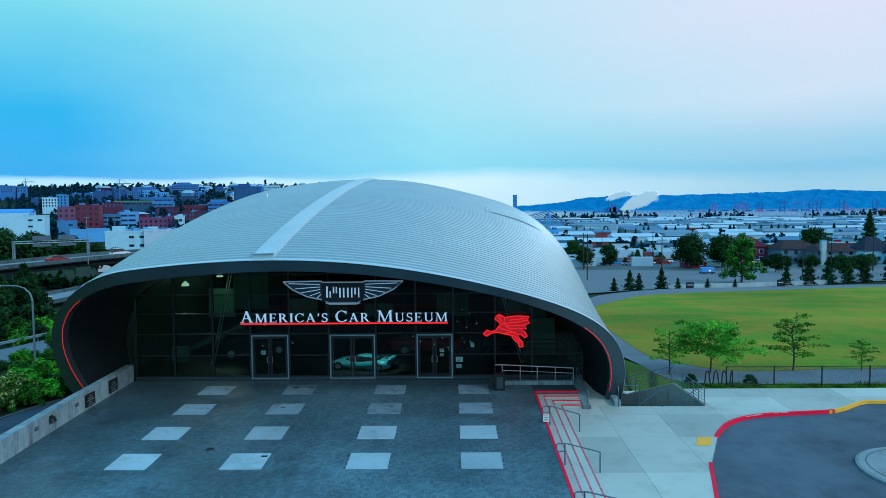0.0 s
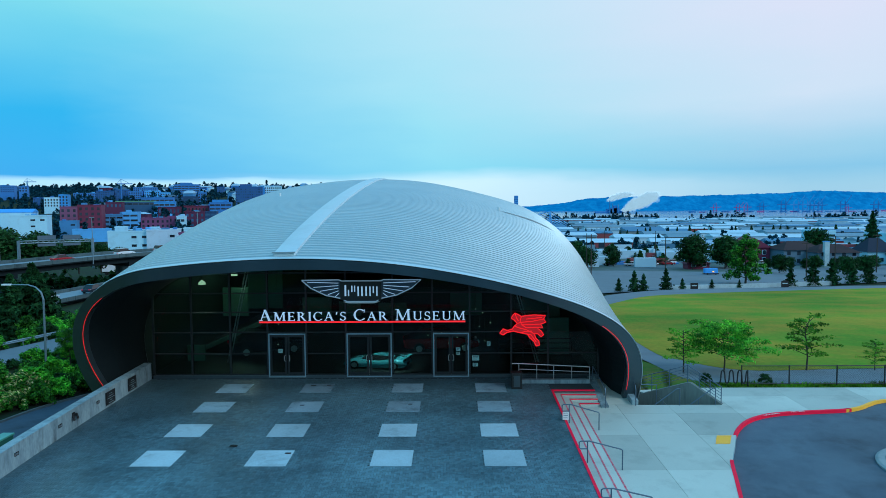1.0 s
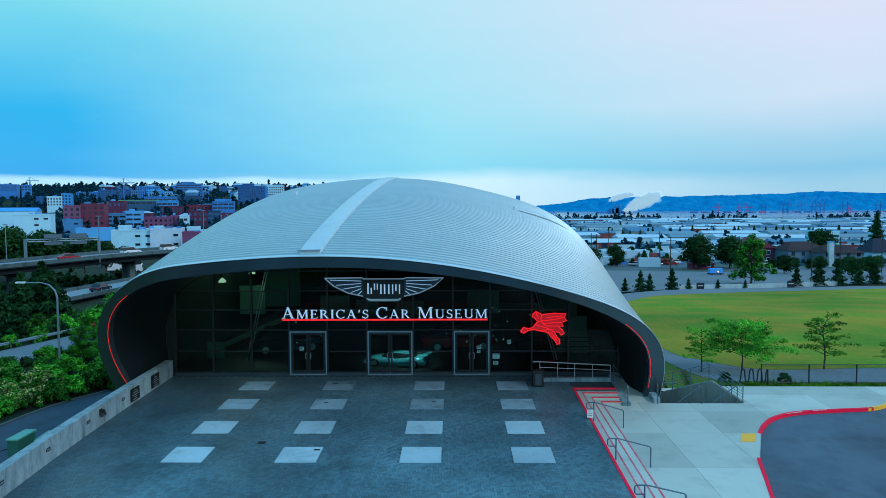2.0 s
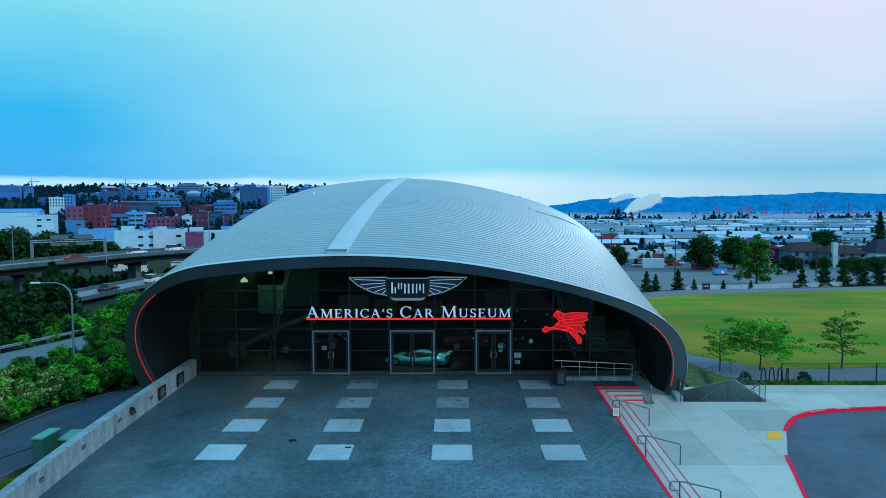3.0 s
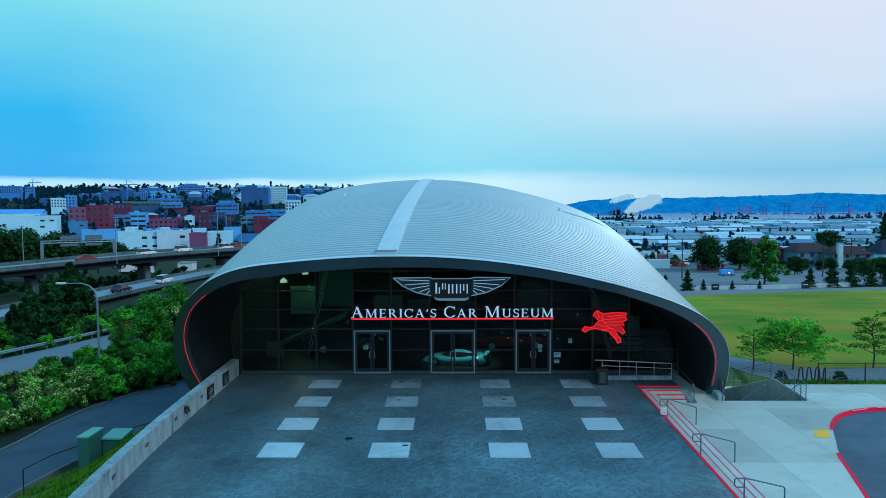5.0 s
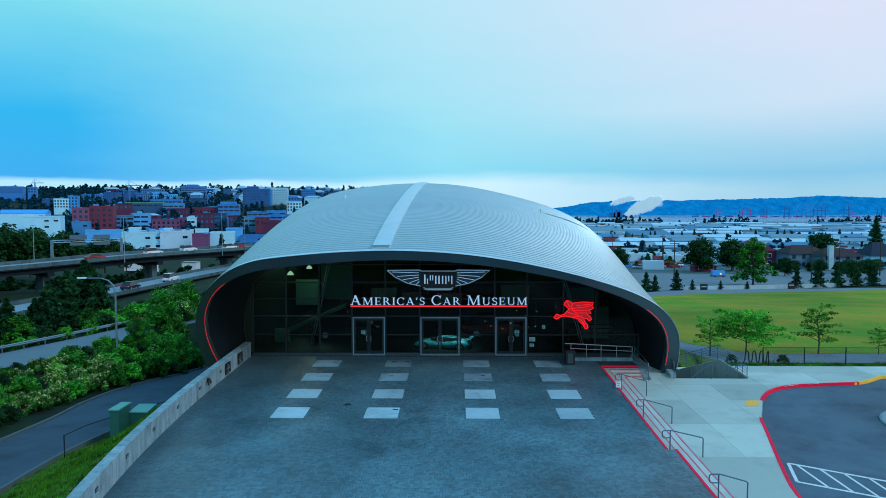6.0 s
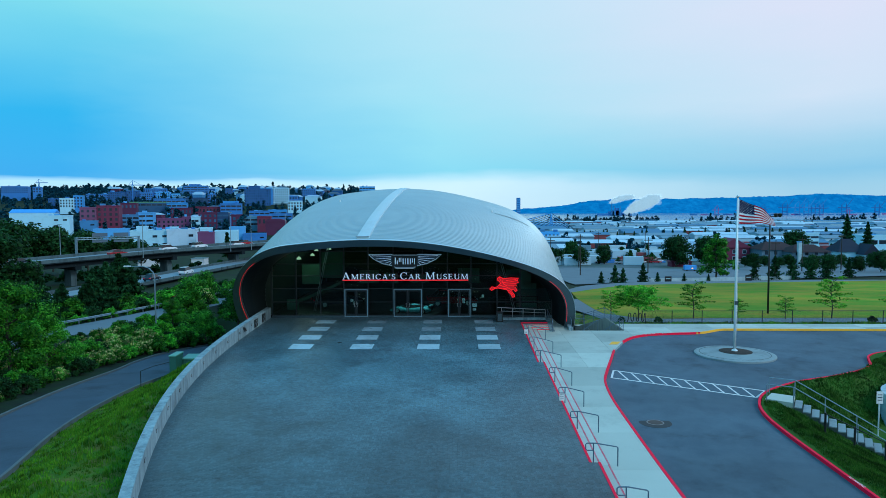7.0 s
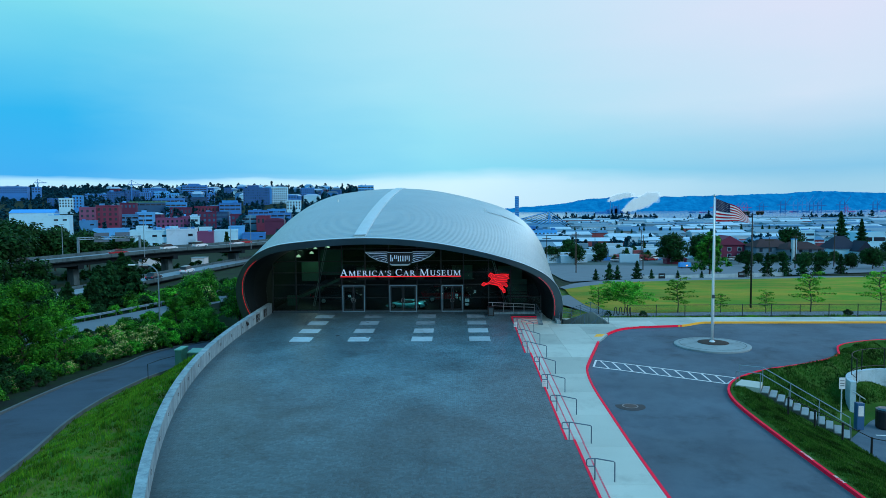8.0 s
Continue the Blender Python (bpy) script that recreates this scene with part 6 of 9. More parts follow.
for x, y, k in ((-43.5, 37, 0.85), (-50.5, 25.5, 0.9), (-53.5, 34, 1.1), (-48.5, 41, 1.05), (-57, 24, 1.1), (-61, 31, 1.15), (-57, 42, 1.0), (-64, 22, 1.2), (-66, 38, 1.1), (-45.5, 33.5, 0.85), (-46.5, 36.5, 0.8), (-51, 30, 0.9), (-55, 29, 1.0), (-51.5, 37.5, 0.66), (-46.5, 47, 1.3), (-50, 52, 1.35), (-49, 46, 1.2)):
    place(fir, x, y, -5.9, x * 1.3, 0.70 * k)

# young trees behind the fence, and one spreading tree by the stair pit
M["leaf_locust"] = leaf_material("locust_leaves", (0.045, 0.24, 0.022), (0.20, 0.50, 0.045), through_light=0.42)
spreading = spray_tree("locust_tree", "low spreading young locust tree beside the stair pit", 3.4, 3.1, M["leaf_locust"], 6800, 0.085, 0.30, 30, 0.16)
spreading.matrix_basis = at_ground(20.2, 4.6, field_z(0, 4.6), 0.0, 0.95)
young = spray_tree("young_tree", "slender young tree with thin airy foliage", 3.8, 1.9, M["leaf_young"], 1700, 0.075, 0.24, 22, 0.30)
young.matrix_basis = at_ground(25.3, 5.2, field_z(0, 5.2), 0.0, 0.95)
for x, y, k in ((17.7, 4.2, 0.78), (29.2, 5.0, 0.52), (33.2, 4.6, 0.6), (37.6, 5.2, 1.08), (43.8, 4.8, 1.15), (50.5, 5.2, 1.0), (57, 5, 0.9)):
    place(young, x, y, field_z(0, y), x, k)
for x, y, k in ((20.9, 0.9, 0.22), (38.6, 0.9, 0.24), (17.9, 1.2, 0.2), (45.5, 1.0, 0.22)):
    place(shrubs[3], x, y, -0.75, x, k)

# trees round the far car park
small_fir = conifer("conifer", "small dark conifer at the edge of the far car park", 4.6, 1.7, M["leaf_conifer"], 2200, 0.17)
small_fir.matrix_basis = at_ground(48.3, 105.5, -8.6)
for x, y, k in ((37.5, 101, 0.62), (41, 102.5, 0.95), (43, 103, 0.8), (52.3, 107.4, 0.55), (60, 111.5, 0.45), (66.5, 113, 0.4), (79.5, 117, 1.0), (85.5, 119, 1.35), (91, 121, 1.3), (96.5, 123, 1.15), (102, 126, 1.25), (110, 129, 1.2)):
    place(small_fir, x, y, far_z(y) + 0.2, x, k)
tall_green = broad_tree("tall_tree", "tall light green tree in the far car park", 12.6, 4.6, M["leaf_mid"], 5200, 0.30, 0.10, 0.26, 0.10, 26, 0.7)
tall_green.matrix_basis = at_ground(72.5, 124.0, -9.8)
round_tree = broad_tree("round_tree", "round dark green tree behind the far car park", 11.0, 5.2, M["leaf_dark"], 3600, 0.46, 0.2, 0.5)
round_tree.matrix_basis = at_ground(82.0, 186.0, -12.2)
for x, y, k in ((94, 190, 0.95), (97, 196, 0.8), (112, 184, 0.36), (116, 181, 0.33), (120, 183, 0.40), (124, 180, 0.34), (128, 182, 0.38), (133, 180, 0.33), (138, 183, 0.40), (143, 181, 0.36), (149, 184, 0.42), (154, 182, 0.38), (160, 186, 0.45), (167, 184, 0.40), (174, 187, 0.5), (106, 186, 0.3), (160, 184, 0.85), (168, 186, 0.9), (176, 190, 1.0), (185, 186, 1.0), (50, 196, 0.6), (42, 200, 0.55), (61, 205, 0.5), (66, 230, 0.6), (150, 240, 1.1), (196, 190, 1.1), (206, 196, 1.1), (56, 250, 0.7), (38, 240, 0.7), (99.8, 165, 0.5), (111, 150, 0.5), (118.5, 155, 0.5), (125.8, 152, 0.42), (132, 151, 0.6), (142, 156, 0.62)):
    place(round_tree, x, y, far_z(y), x, k)
big_fir = conifer("tall_conifer", "very tall dark fir beyond the houses", 25.0, 6.0, M["leaf_conifer"], 6000, 0.5)
big_fir.matrix_basis = at_ground(171.0, 238.0, -13.5, 0.0, 0.8)
for x, y, k in ((181, 240, 0.66), (28, 155, 0.55), (30.5, 170, 0.4), (196, 236, 0.8), (214, 230, 0.9)):
    place(big_fir, x, y, far_z(y), x, k)
row_fir = conifer("conifer", "small conifer in a long planted row", 9.5, 2.6, M["leaf_conifer"], 900, 0.5)
row_fir.matrix_basis = at_ground(108.0, 529.0, -18.2)
for i in range(34):
    x = 114 + 6.9 * i + 2 * math.sin(i * 3.7)
    if i in (9, 16, 17, 25):
        continue
    place(row_fir, x, 527 + 5 * math.sin(i * 1.9), -18.2, i, 0.75 + 0.4 * random.random())
# trees behind the motorway and in the town
for x, y, k in ((-112, 138, 0.92), (-104, 142, 0.82), (-97, 148, 0.74), (-92, 150, 0.6), (-88, 152, 0.5), (-120, 132, 1.1), (-128, 128, 1.1), (-109, 150, 0.84), (-140, 140, 1.2), (-150, 150, 1.2), (-135, 150, 1.05), (-126, 146, 0.95), (-118, 150, 0.9)):
    place(round_tree, x, y, -8.5, x, 1.18 * k)
place(row_fir, -93, 232, -11.5, 0, 1.15)


def wood(name, label, n, pos, size, mat, per=42):
    """Far woods: trees of many small leaf clusters, some pointed, some round, in one mesh."""
    base = np.array([pos(i) for i in range(n)])
    r = np.random.default_rng(n)
    s = size * (0.6 + 0.8 * r.random(n))
    tall = s * (1.3 + 1.5 * r.random(n) ** 2)
    pointed = r.random(n) < 0.45
    who = np.repeat(np.arange(n), per)
    k = len(who)
    f = r.random(k) ** 0.8
    a = 2 * np.pi * r.random(k)
    wide = np.where(pointed[who], 0.62 * (1 - f) + 0.05, 0.85 * np.sqrt(np.clip(1 - (2 * f - 0.9) ** 2, 0.05, 1)))
    rad = s[who] * wide * np.sqrt(r.random(k))
    p = np.stack([base[who, 0] + rad * np.cos(a), base[who, 1] + rad * np.sin(a), base[who, 2] - 1.0 + tall[who] * f], 1)
    q = (0.24 + 0.18 * r.random(k)) * s[who]
    u = r.normal(size=(k, 3))
    u[:, 2] *= 0.6
    u /= np.linalg.norm(u, axis=1)[:, None]
    w = np.cross(u, r.normal(size=(k, 3)) + np.array([0, 0, 1.0]))
    w /= np.linalg.norm(w, axis=1)[:, None]
    v = np.stack([p - u * q[:, None], p + w * q[:, None] * 0.8, p + u * q[:, None], p - w * q[:, None] * 0.8], 1)
    me = bpy.data.meshes.new(name)
    me.from_pydata(v.reshape(-1, 3).tolist(), [], np.arange(4 * k).reshape(-1, 4).tolist())
    me.materials.append(mat)
    me.update()
    ob = new(name, me)
    return tagged(ob, label, "woods", kind="stuff")


def hill_spot(i):
    y = 420 + 950 * random.random() ** 0.7
    x = -y * (0.08 + 0.66 * random.random())
    if y < 820 and 0.25 < -x / y < 0.36 and i % 3:
        x -= 0.16 * y
    return x, y, ground_z(x, y)


def crest_spot(i):
    y = 1240 + 140 * random.random()
    x = -y * (0.24 + 0.48 * random.random() ** 0.8)
    return x, y, ground_z(x, y)


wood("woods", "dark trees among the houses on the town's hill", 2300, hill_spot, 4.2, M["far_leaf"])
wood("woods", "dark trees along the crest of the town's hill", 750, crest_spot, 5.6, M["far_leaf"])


def flats_spot(i):
    y = 330 + 1400 * random.random() ** 1.2
    x = y * (0.05 + 0.62 * random.random())
    return x, y, far_z(y)


def yard_spot(i):
    while True:
        y = 196 + 140 * random.random()
        x = y * (0.12 + 0.62 * random.random())
        if not (y < 240 and 96 < x < 176):
            return x, y, far_z(y)


wood("woods", "small trees along the yards behind the car park", 110, yard_spot, 1.9, M["leaf_dark"], 110)
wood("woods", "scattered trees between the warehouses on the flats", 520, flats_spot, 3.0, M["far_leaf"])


def shore_spot(i):
    y = 1500 + 120 * random.random()
    x = (280, 350, 430, 640, 900)[i % 5] + 120 * (random.random() - 0.5)
    return x, y, far_z(y)


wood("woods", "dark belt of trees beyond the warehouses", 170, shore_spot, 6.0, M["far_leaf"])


def underpass_spot(i):
    k = (i * 7) % 170
    y = 70 + k + 3 * random.random()
    x = float(np.interp(y, [91, 107, 127, 146, 170, 205, 260], [-99, -87.5, -75, -64.5, -54, -40, -20])) - 8 - 16 * random.random()
    return x, y, ground_z(x, y) - 0.6


# scrub added so the space below the deck reads as deep shade
wood("woods", "dark scrub added to deepen the shade under the motorway viaduct", 420, underpass_spot, 1.7, M["leaf_dark"], 60)

# ---- viaducts, slip road furniture, vehicles ----
def offset_line(line, off):
    out = []
    pts = [Vector(p) for p in line]
    for i, p in enumerate(pts):
        d = pts[min(i + 1, len(pts) - 1)] - pts[max(i - 1, 0)]
        n = Vector((-d.y, d.x, 0)).normalized()
        out.append(p + n * off)
    return out


def viaduct(label, line, width, deck, parapet_h, piers, pier_foot):
    """A road deck on a line of points: girders, parapets on both edges, piers with cross heads."""
    v = thing("viaduct", label, "viaduct", kind="structure")
    near, far = offset_line(line, 0.0), offset_line(line, width)

    def band(a, b, lo, hi):
        rows = [[(p.x, p.y, p.z + lo), (p.x, p.y, p.z + hi), (q.x, q.y, q.z + hi), (q.x, q.y, q.z + lo)] for p, q in zip(a, b)]
        return Geo().loft(rows, close=True)

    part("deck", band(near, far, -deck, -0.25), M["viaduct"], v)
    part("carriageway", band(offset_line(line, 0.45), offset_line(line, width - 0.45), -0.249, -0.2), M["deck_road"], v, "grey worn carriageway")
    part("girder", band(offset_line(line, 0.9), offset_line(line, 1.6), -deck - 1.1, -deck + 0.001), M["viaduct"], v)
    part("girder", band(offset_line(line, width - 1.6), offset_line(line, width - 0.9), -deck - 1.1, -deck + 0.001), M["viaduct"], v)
    part("parapet", band(near, offset_line(line, 0.3), -0.249, parapet_h), M["viaduct_parapet"], v, "stained concrete parapet")
    part("parapet", band(offset_line(line, width - 0.3), far, -0.249, parapet_h), M["viaduct_parapet"], v, "stained concrete parapet")
    for i in range(0, len(line) - 1, 2):
        p = near[i]
        part("parapet_joint", Geo().box(p.x - 0.05, p.y - 0.06, p.z - 0.24, p.x + 0.10, p.y + 0.06, p.z + parapet_h + 0.08), M["viaduct_parapet"], v)
    for i in piers:
        p, q = near[i], far[i]
        d = (q - p).normalized()
        along = Vector((-d.y, d.x, 0))
        c = p.lerp(q, 0.36)
        poly = [c + along * 0.65 + d * 1.5, c - along * 0.65 + d * 1.5, c - along * 0.65 - d * 1.5, c + along * 0.65 - d * 1.5]
        part("pier", Geo().prism(ccw([(w.x, w.y) for w in poly]), pier_foot, p.z - deck - 1.7), M["viaduct_parapet"], v)
        poly = [p + along * 0.7 + d * 0.6, p - along * 0.7 + d * 0.6, q - along * 0.7 - d * 0.6, q + along * 0.7 - d * 0.6]
        part("cross_head", Geo().prism(ccw([(w.x, w.y) for w in poly]), p.z - deck - 1.9, p.z - deck - 0.9), M["viaduct"], v)
    return v


HIGH = curve_through([(-139.3, 15.3, -5.18), (-113.3, 50.6, -3.98), (-91.9, 81.3, -2.88), (-81.2, 96.7, -2.33), (-69.5, 114.8, -1.68), (-59.8, 132.5, -1.63), (-50, 154.8, -1.63), (-37, 187.4, -1.68), (-18.4, 238.5, -1.88)], 6)
LOW = curve_through([(-62, 8, -6.35), (-59.5, 30, -5.65), (-57.4, 50, -5.15), (-56.0, 66, -5.25), (-55.4, 86, -5.55), (-54.2, 112, -5.85), (-51.5, 140, -6), (-45, 180, -6.15), (-30, 240, -6.15)], 6)
viaduct("high concrete motorway viaduct with stained parapets", HIGH, 12.0, 0.5, 0.50, (11, 18, 25, 32, 38), -11.5)
viaduct("lower concrete ramp viaduct beside the motorway", LOW, 8.4, 0.4, 0.34, (5, 11, 17, 24, 31, 38), -11.5)


def street_lamp(x, y, z, h, arm, turn, label):
    s = tagged(new("street_lamp"), label, "street lamp")
    s.matrix_basis = Matrix.Translation((x, y, z)) @ Matrix.Rotation(turn, 4, "Z")
    pts = [(0, 0, -0.2), (0, 0, h * 0.82)] + [(arm * (1 - math.cos(a)) * 0.5, 0, h * 0.82 + h * 0.18 * math.sin(a)) for a in (0.5, 1.0, 1.5)] + [(arm, 0, h * 1.0)]
    part("pole", Geo().tube(pts, 0.10, 8, 0.045), M["galv"], s)
    part("lamp_head", Geo().box(arm - 0.1, -0.16, h - 0.08, arm + 0.75, 0.16, h + 0.08), M["ridge"], s, "pale lamp head", bevel=0.04)
    return s


street_lamp(-32.2, 25.0, -5.3, 7.4, 3.0, radians(178), "grey street lamp with a long curved arm")
street_lamp(-25.0, 50.0, -6.2, 6.6, 2.4, radians(178), "grey street lamp with a curved arm near the ramp")
for x, y, h in ((-95.2, 113.2, 7.2), (-72.6, 109.6, 9.0), (-59.0, 133.8, 10.0), (-55.5, 141.5, 9.0), (-47.5, 160.5, 9.0), (-110.0, 78.0, 9.0), (-36.5, 189.0, 9), (-53.0, 172.0, 9), (-42.0, 200.0, 9)):
    lp = thing("street_lamp", "slim grey motorway lamp column", "street lamp", "motorway lamps", at=(x, y, -2.0))
    part("pole", Geo().tube([(0, 0, -0.9), (0, 0, h)], 0.11, 6, 0.06), M["galv"], lp)
    part("lamp_head", Geo().box(-0.5, -0.12, h, 0.5, 0.12, h + 0.14), M["galv"], lp)

guard = thing("guard_rail", "galvanised steel guard rail along the slip road", "guard rail")
gl = offset_line([(*p, -5.15) for p in SLIP_FAR[2:]], 0.35)
rows = [[(p.x, p.y, p.z + 0.36), (p.x + 0.04, p.y - 0.05, p.z + 0.44), (p.x, p.y, p.z + 0.51), (p.x + 0.04, p.y - 0.05, p.z + 0.59), (p.x, p.y, p.z + 0.68)] for p in gl]
part("beam", Geo().loft(rows), M["galv"], guard, "pale ribbed steel beam")
for p in gl[::1]:
    part("post", Geo().box(p.x - 0.12, p.y - 0.05, p.z - 0.3, p.x - 0.01, p.y + 0.05, p.z + 0.72), M["galv"], guard)

gantry = thing("sign_gantry", "grey steel motorway sign gantry with two boards", "sign gantry")
ga, gb = Vector((-92.7, 116.0, -2.6)), Vector((-81.3, 126.0, -2.4))
for p in (ga, gb):
    part("leg", Geo().box(p.x - 0.24, p.y - 0.24, -5.2, p.x + 0.24, p.y + 0.24, 1.9), M["galv"], gantry)
for dz in (1.25, 1.75):
    part("chord", Geo().tube([(ga.x, ga.y, dz), (gb.x, gb.y, dz)], 0.12, 6), M["galv"], gantry)
for k in range(14):
    p, q = ga.lerp(gb, k / 14), ga.lerp(gb, (k + 1) / 14)
    part("brace", Geo().tube([(p.x, p.y, 1.25 if k % 2 else 1.75), (q.x, q.y, 1.75 if k % 2 else 1.25)], 0.05, 5), M["galv"], gantry)
for t0, t1 in ((0.26, 0.50), (0.60, 0.84)):
    for lo, hi in ((1.95, 2.9), (0.45, 1.05)):
        p, q = ga.lerp(gb, t0), ga.lerp(gb, t1)
        part("sign_board", Geo().add([(p.x, p.y - 0.4, lo), (q.x, q.y - 0.4, lo), (q.x, q.y - 0.4, hi), (p.x, p.y - 0.4, hi), (p.x, p.y - 0.25, lo), (q.x, q.y - 0.25, lo), (q.x, q.y - 0.25, hi), (p.x, p.y - 0.25, hi)], [(0, 1, 2, 3), (7, 6, 5, 4), (0, 4, 5, 1), (3, 2, 6, 7), (0, 3, 7, 4), (1, 5, 6, 2)]), M["steel_rail"], gantry, "grey back of a sign board")



def car(label, paint, kind="saloon"):
    """A road car along x: body with wheel arches, glazed cabin, wheels, lamps."""
    c = thing("car", label, "car")
    tall = {"saloon": 1.45, "suv": 1.72, "pickup": 1.75}[kind]
    belt = 0.92 if kind == "saloon" else 1.05
    prof = [(-2.25, 0.42, 0.80), (-2.1, 0.34, 0.90), (-1.3, 0.30, belt), (0.9, 0.30, belt), (1.4, 0.30, belt - 0.06), (2.1, 0.33, belt - 0.22), (2.28, 0.42, 0.62)]
    rows = []
    for x, lo, hi in prof:
        w = 0.88 if abs(x) < 2.15 else 0.74
        rows.append([(x, -w, lo), (x, -w, hi - 0.12), (x, -w * 0.93, hi), (x, w * 0.93, hi), (x, w, hi - 0.12), (x, w, lo)])
    g = Geo().loft(rows, close=True)
    g.f += [tuple(range(5, -1, -1)), tuple(len(g.v) - 6 + i for i in range(6))]
    body = part("body", g, paint, c, smooth=False, bevel=0.04)
    back = {"saloon": (-1.75, -1.15), "suv": (-2.15, -1.85), "pickup": (-0.6, -0.4)}[kind]
    cab = [(back[0], belt), (back[1], tall), (0.25, tall), (1.05, belt)]
    g = Geo()
    v = [(x, s * (0.80 if z == belt else 0.64), z) for s in (-1, 1) for x, z in cab]
    g.add(v, [(0, 1, 2, 3)[::-1], (4, 5, 6, 7), (0, 4, 5, 1)[::-1], (2, 6, 7, 3)[::-1]])
    part("window_glass", g, M["car_glass"], c, "dark windows")
    part("roof", Geo().box(back[1] - 0.05, -0.66, tall - 0.01, 0.32, 0.66, tall + 0.04), paint, c, bevel=0.03)
    for x in (-1.35, 1.40):
        for s in (-1, 1):
            w = part("wheel", Geo().tube([(x, s * 0.70, 0.33), (x, s * 0.90, 0.33)], 0.33, 14), M["black"], c)
            part("rim", Geo().tube([(x, s * 0.895, 0.33), (x, s * 0.912, 0.33)], 0.20, 10), M["alu"], w)
    for s in (-1, 1):
        part("headlight", Geo().box(2.2, s * 0.62 - 0.16, 0.60, 2.27, s * 0.62 + 0.16, 0.72), M["ridge"], c)
        part("tail_light", Geo().box(-2.27, s * 0.62 - 0.15, 0.68, -2.2, s * 0.62 + 0.15, 0.82), M["red_paint"], c)
    if kind == "pickup":
        part("load_bed", Geo().box(-2.2, -0.8, belt - 0.05, -0.7, 0.8, belt + 0.08), M["black"], c)
    return c


M["car_white"] = material("white_car_paint", (0.70, 0.72, 0.74), 0.25, vary=0.03, bump=0.0)
M["car_dark"] = material("dark_car_paint", (0.02, 0.025, 0.035), 0.2, vary=0.03, bump=0.0)
M["car_red"] = material("red_car_paint", (0.35, 0.015, 0.02), 0.25, vary=0.03, bump=0.0)
M["car_silver"] = material("silver_car_paint", (0.40, 0.43, 0.46), 0.3, 0.5, vary=0.03, bump=0.0)
cars = {"white": car("white sport utility car on the motorway", M["car_white"], "suv"), "dark": car("dark blue saloon car on the motorway", M["car_dark"]), "red": car("red saloon car on the motorway", M["car_red"]), "silver": car("silver saloon car on the ramp", M["car_silver"])}


def on_deck(model, line, i, off, back=False, fresh=True):
    p, q = offset_line(line, off)[i], offset_line(line, off)[i + 1]
    a = math.atan2(q.y - p.y, q.x - p.x) + (math.pi if back else 0)
    m = Matrix.Translation((p.x, p.y, p.z - 0.2)) @ Matrix.Rotation(a, 4, "Z")
    if fresh:
        return copy_thing(model, m)
    model.matrix_basis = m


on_deck(cars["dark"], HIGH, 14, 3.0, fresh=False)
on_deck(cars["red"], HIGH, 21, 3.0, fresh=False)
on_deck(cars["white"], HIGH, 25, 3.2, fresh=False)
on_deck(cars["silver"], LOW, 19, 2.8, fresh=False)
for key, line, i, off in (("white", HIGH, 32, 3.0), ("red", HIGH, 34, 6.5), ("white", HIGH, 29, 6.5), ("dark", LOW, 23, 2.8), ("white", LOW, 27, 2.8), ("dark", HIGH, 11, 6.5), ("red", HIGH, 37, 3.0)):
    on_deck(cars[key], line, i, off)
copy_thing(cars["red"], Matrix.Translation((-36.2, 42.5, -5.12)) @ Matrix.Rotation(1.2, 4, "Z"))
lorry = thing("box_lorry", "white box lorry under the high viaduct", "lorry", at=(-100.0, 178.0, ground_z(-100.0, 178.0)))
lorry.rotation_euler = (0, 0, 0.3)
part("cargo_box", Geo().box(-5.5, -1.25, 1.1, 2.6, 1.25, 3.9), M["car_white"], lorry, bevel=0.03)
part("cab", Geo().box(2.8, -1.15, 0.6, 4.6, 1.15, 2.9), M["car_white"], lorry, bevel=0.12)
part("windscreen", Geo().box(4.55, -1.0, 1.7, 4.63, 1.0, 2.6), M["car_glass"], lorry)
part("chassis", Geo().box(-5.4, -0.5, 0.7, 4.4, 0.5, 1.09), M["black"], lorry)
for x in (-4.2, -3.1, 3.5):
    for s in (-1, 1):
        part("wheel", Geo().tube([(x, s * 0.85, 0.5), (x, s * 1.2, 0.5)], 0.5, 12), M["black"], lorry)
shed = thing("site_cabin", "white flat-roofed cabin beyond the ramp", "cabin", at=(-86.0, 182.0, ground_z(-86.0, 182.0)))
part("cabin_wall", Geo().box(-2.3, -2, 0, 2.3, 2, 3.6), M["car_white"], shed)
part("roof", Geo().box(-2.45, -2.2, 3.6, 2.45, 2.2, 3.75), M["galv"], shed)

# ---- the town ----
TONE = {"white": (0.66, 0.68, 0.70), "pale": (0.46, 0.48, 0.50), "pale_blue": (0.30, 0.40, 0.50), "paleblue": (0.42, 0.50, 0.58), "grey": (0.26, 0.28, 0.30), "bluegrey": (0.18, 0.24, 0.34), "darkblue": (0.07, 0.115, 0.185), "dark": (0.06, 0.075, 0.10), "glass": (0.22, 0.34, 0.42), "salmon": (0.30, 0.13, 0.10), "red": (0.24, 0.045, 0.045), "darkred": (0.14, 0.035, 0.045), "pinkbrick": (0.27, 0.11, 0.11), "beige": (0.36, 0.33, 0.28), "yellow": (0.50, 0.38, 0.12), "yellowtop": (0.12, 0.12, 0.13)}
# blue dusk haze over the town is mixed into the wall colours
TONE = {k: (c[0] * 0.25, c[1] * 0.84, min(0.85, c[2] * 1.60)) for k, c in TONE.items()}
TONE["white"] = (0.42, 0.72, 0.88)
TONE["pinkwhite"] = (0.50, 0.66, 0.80)
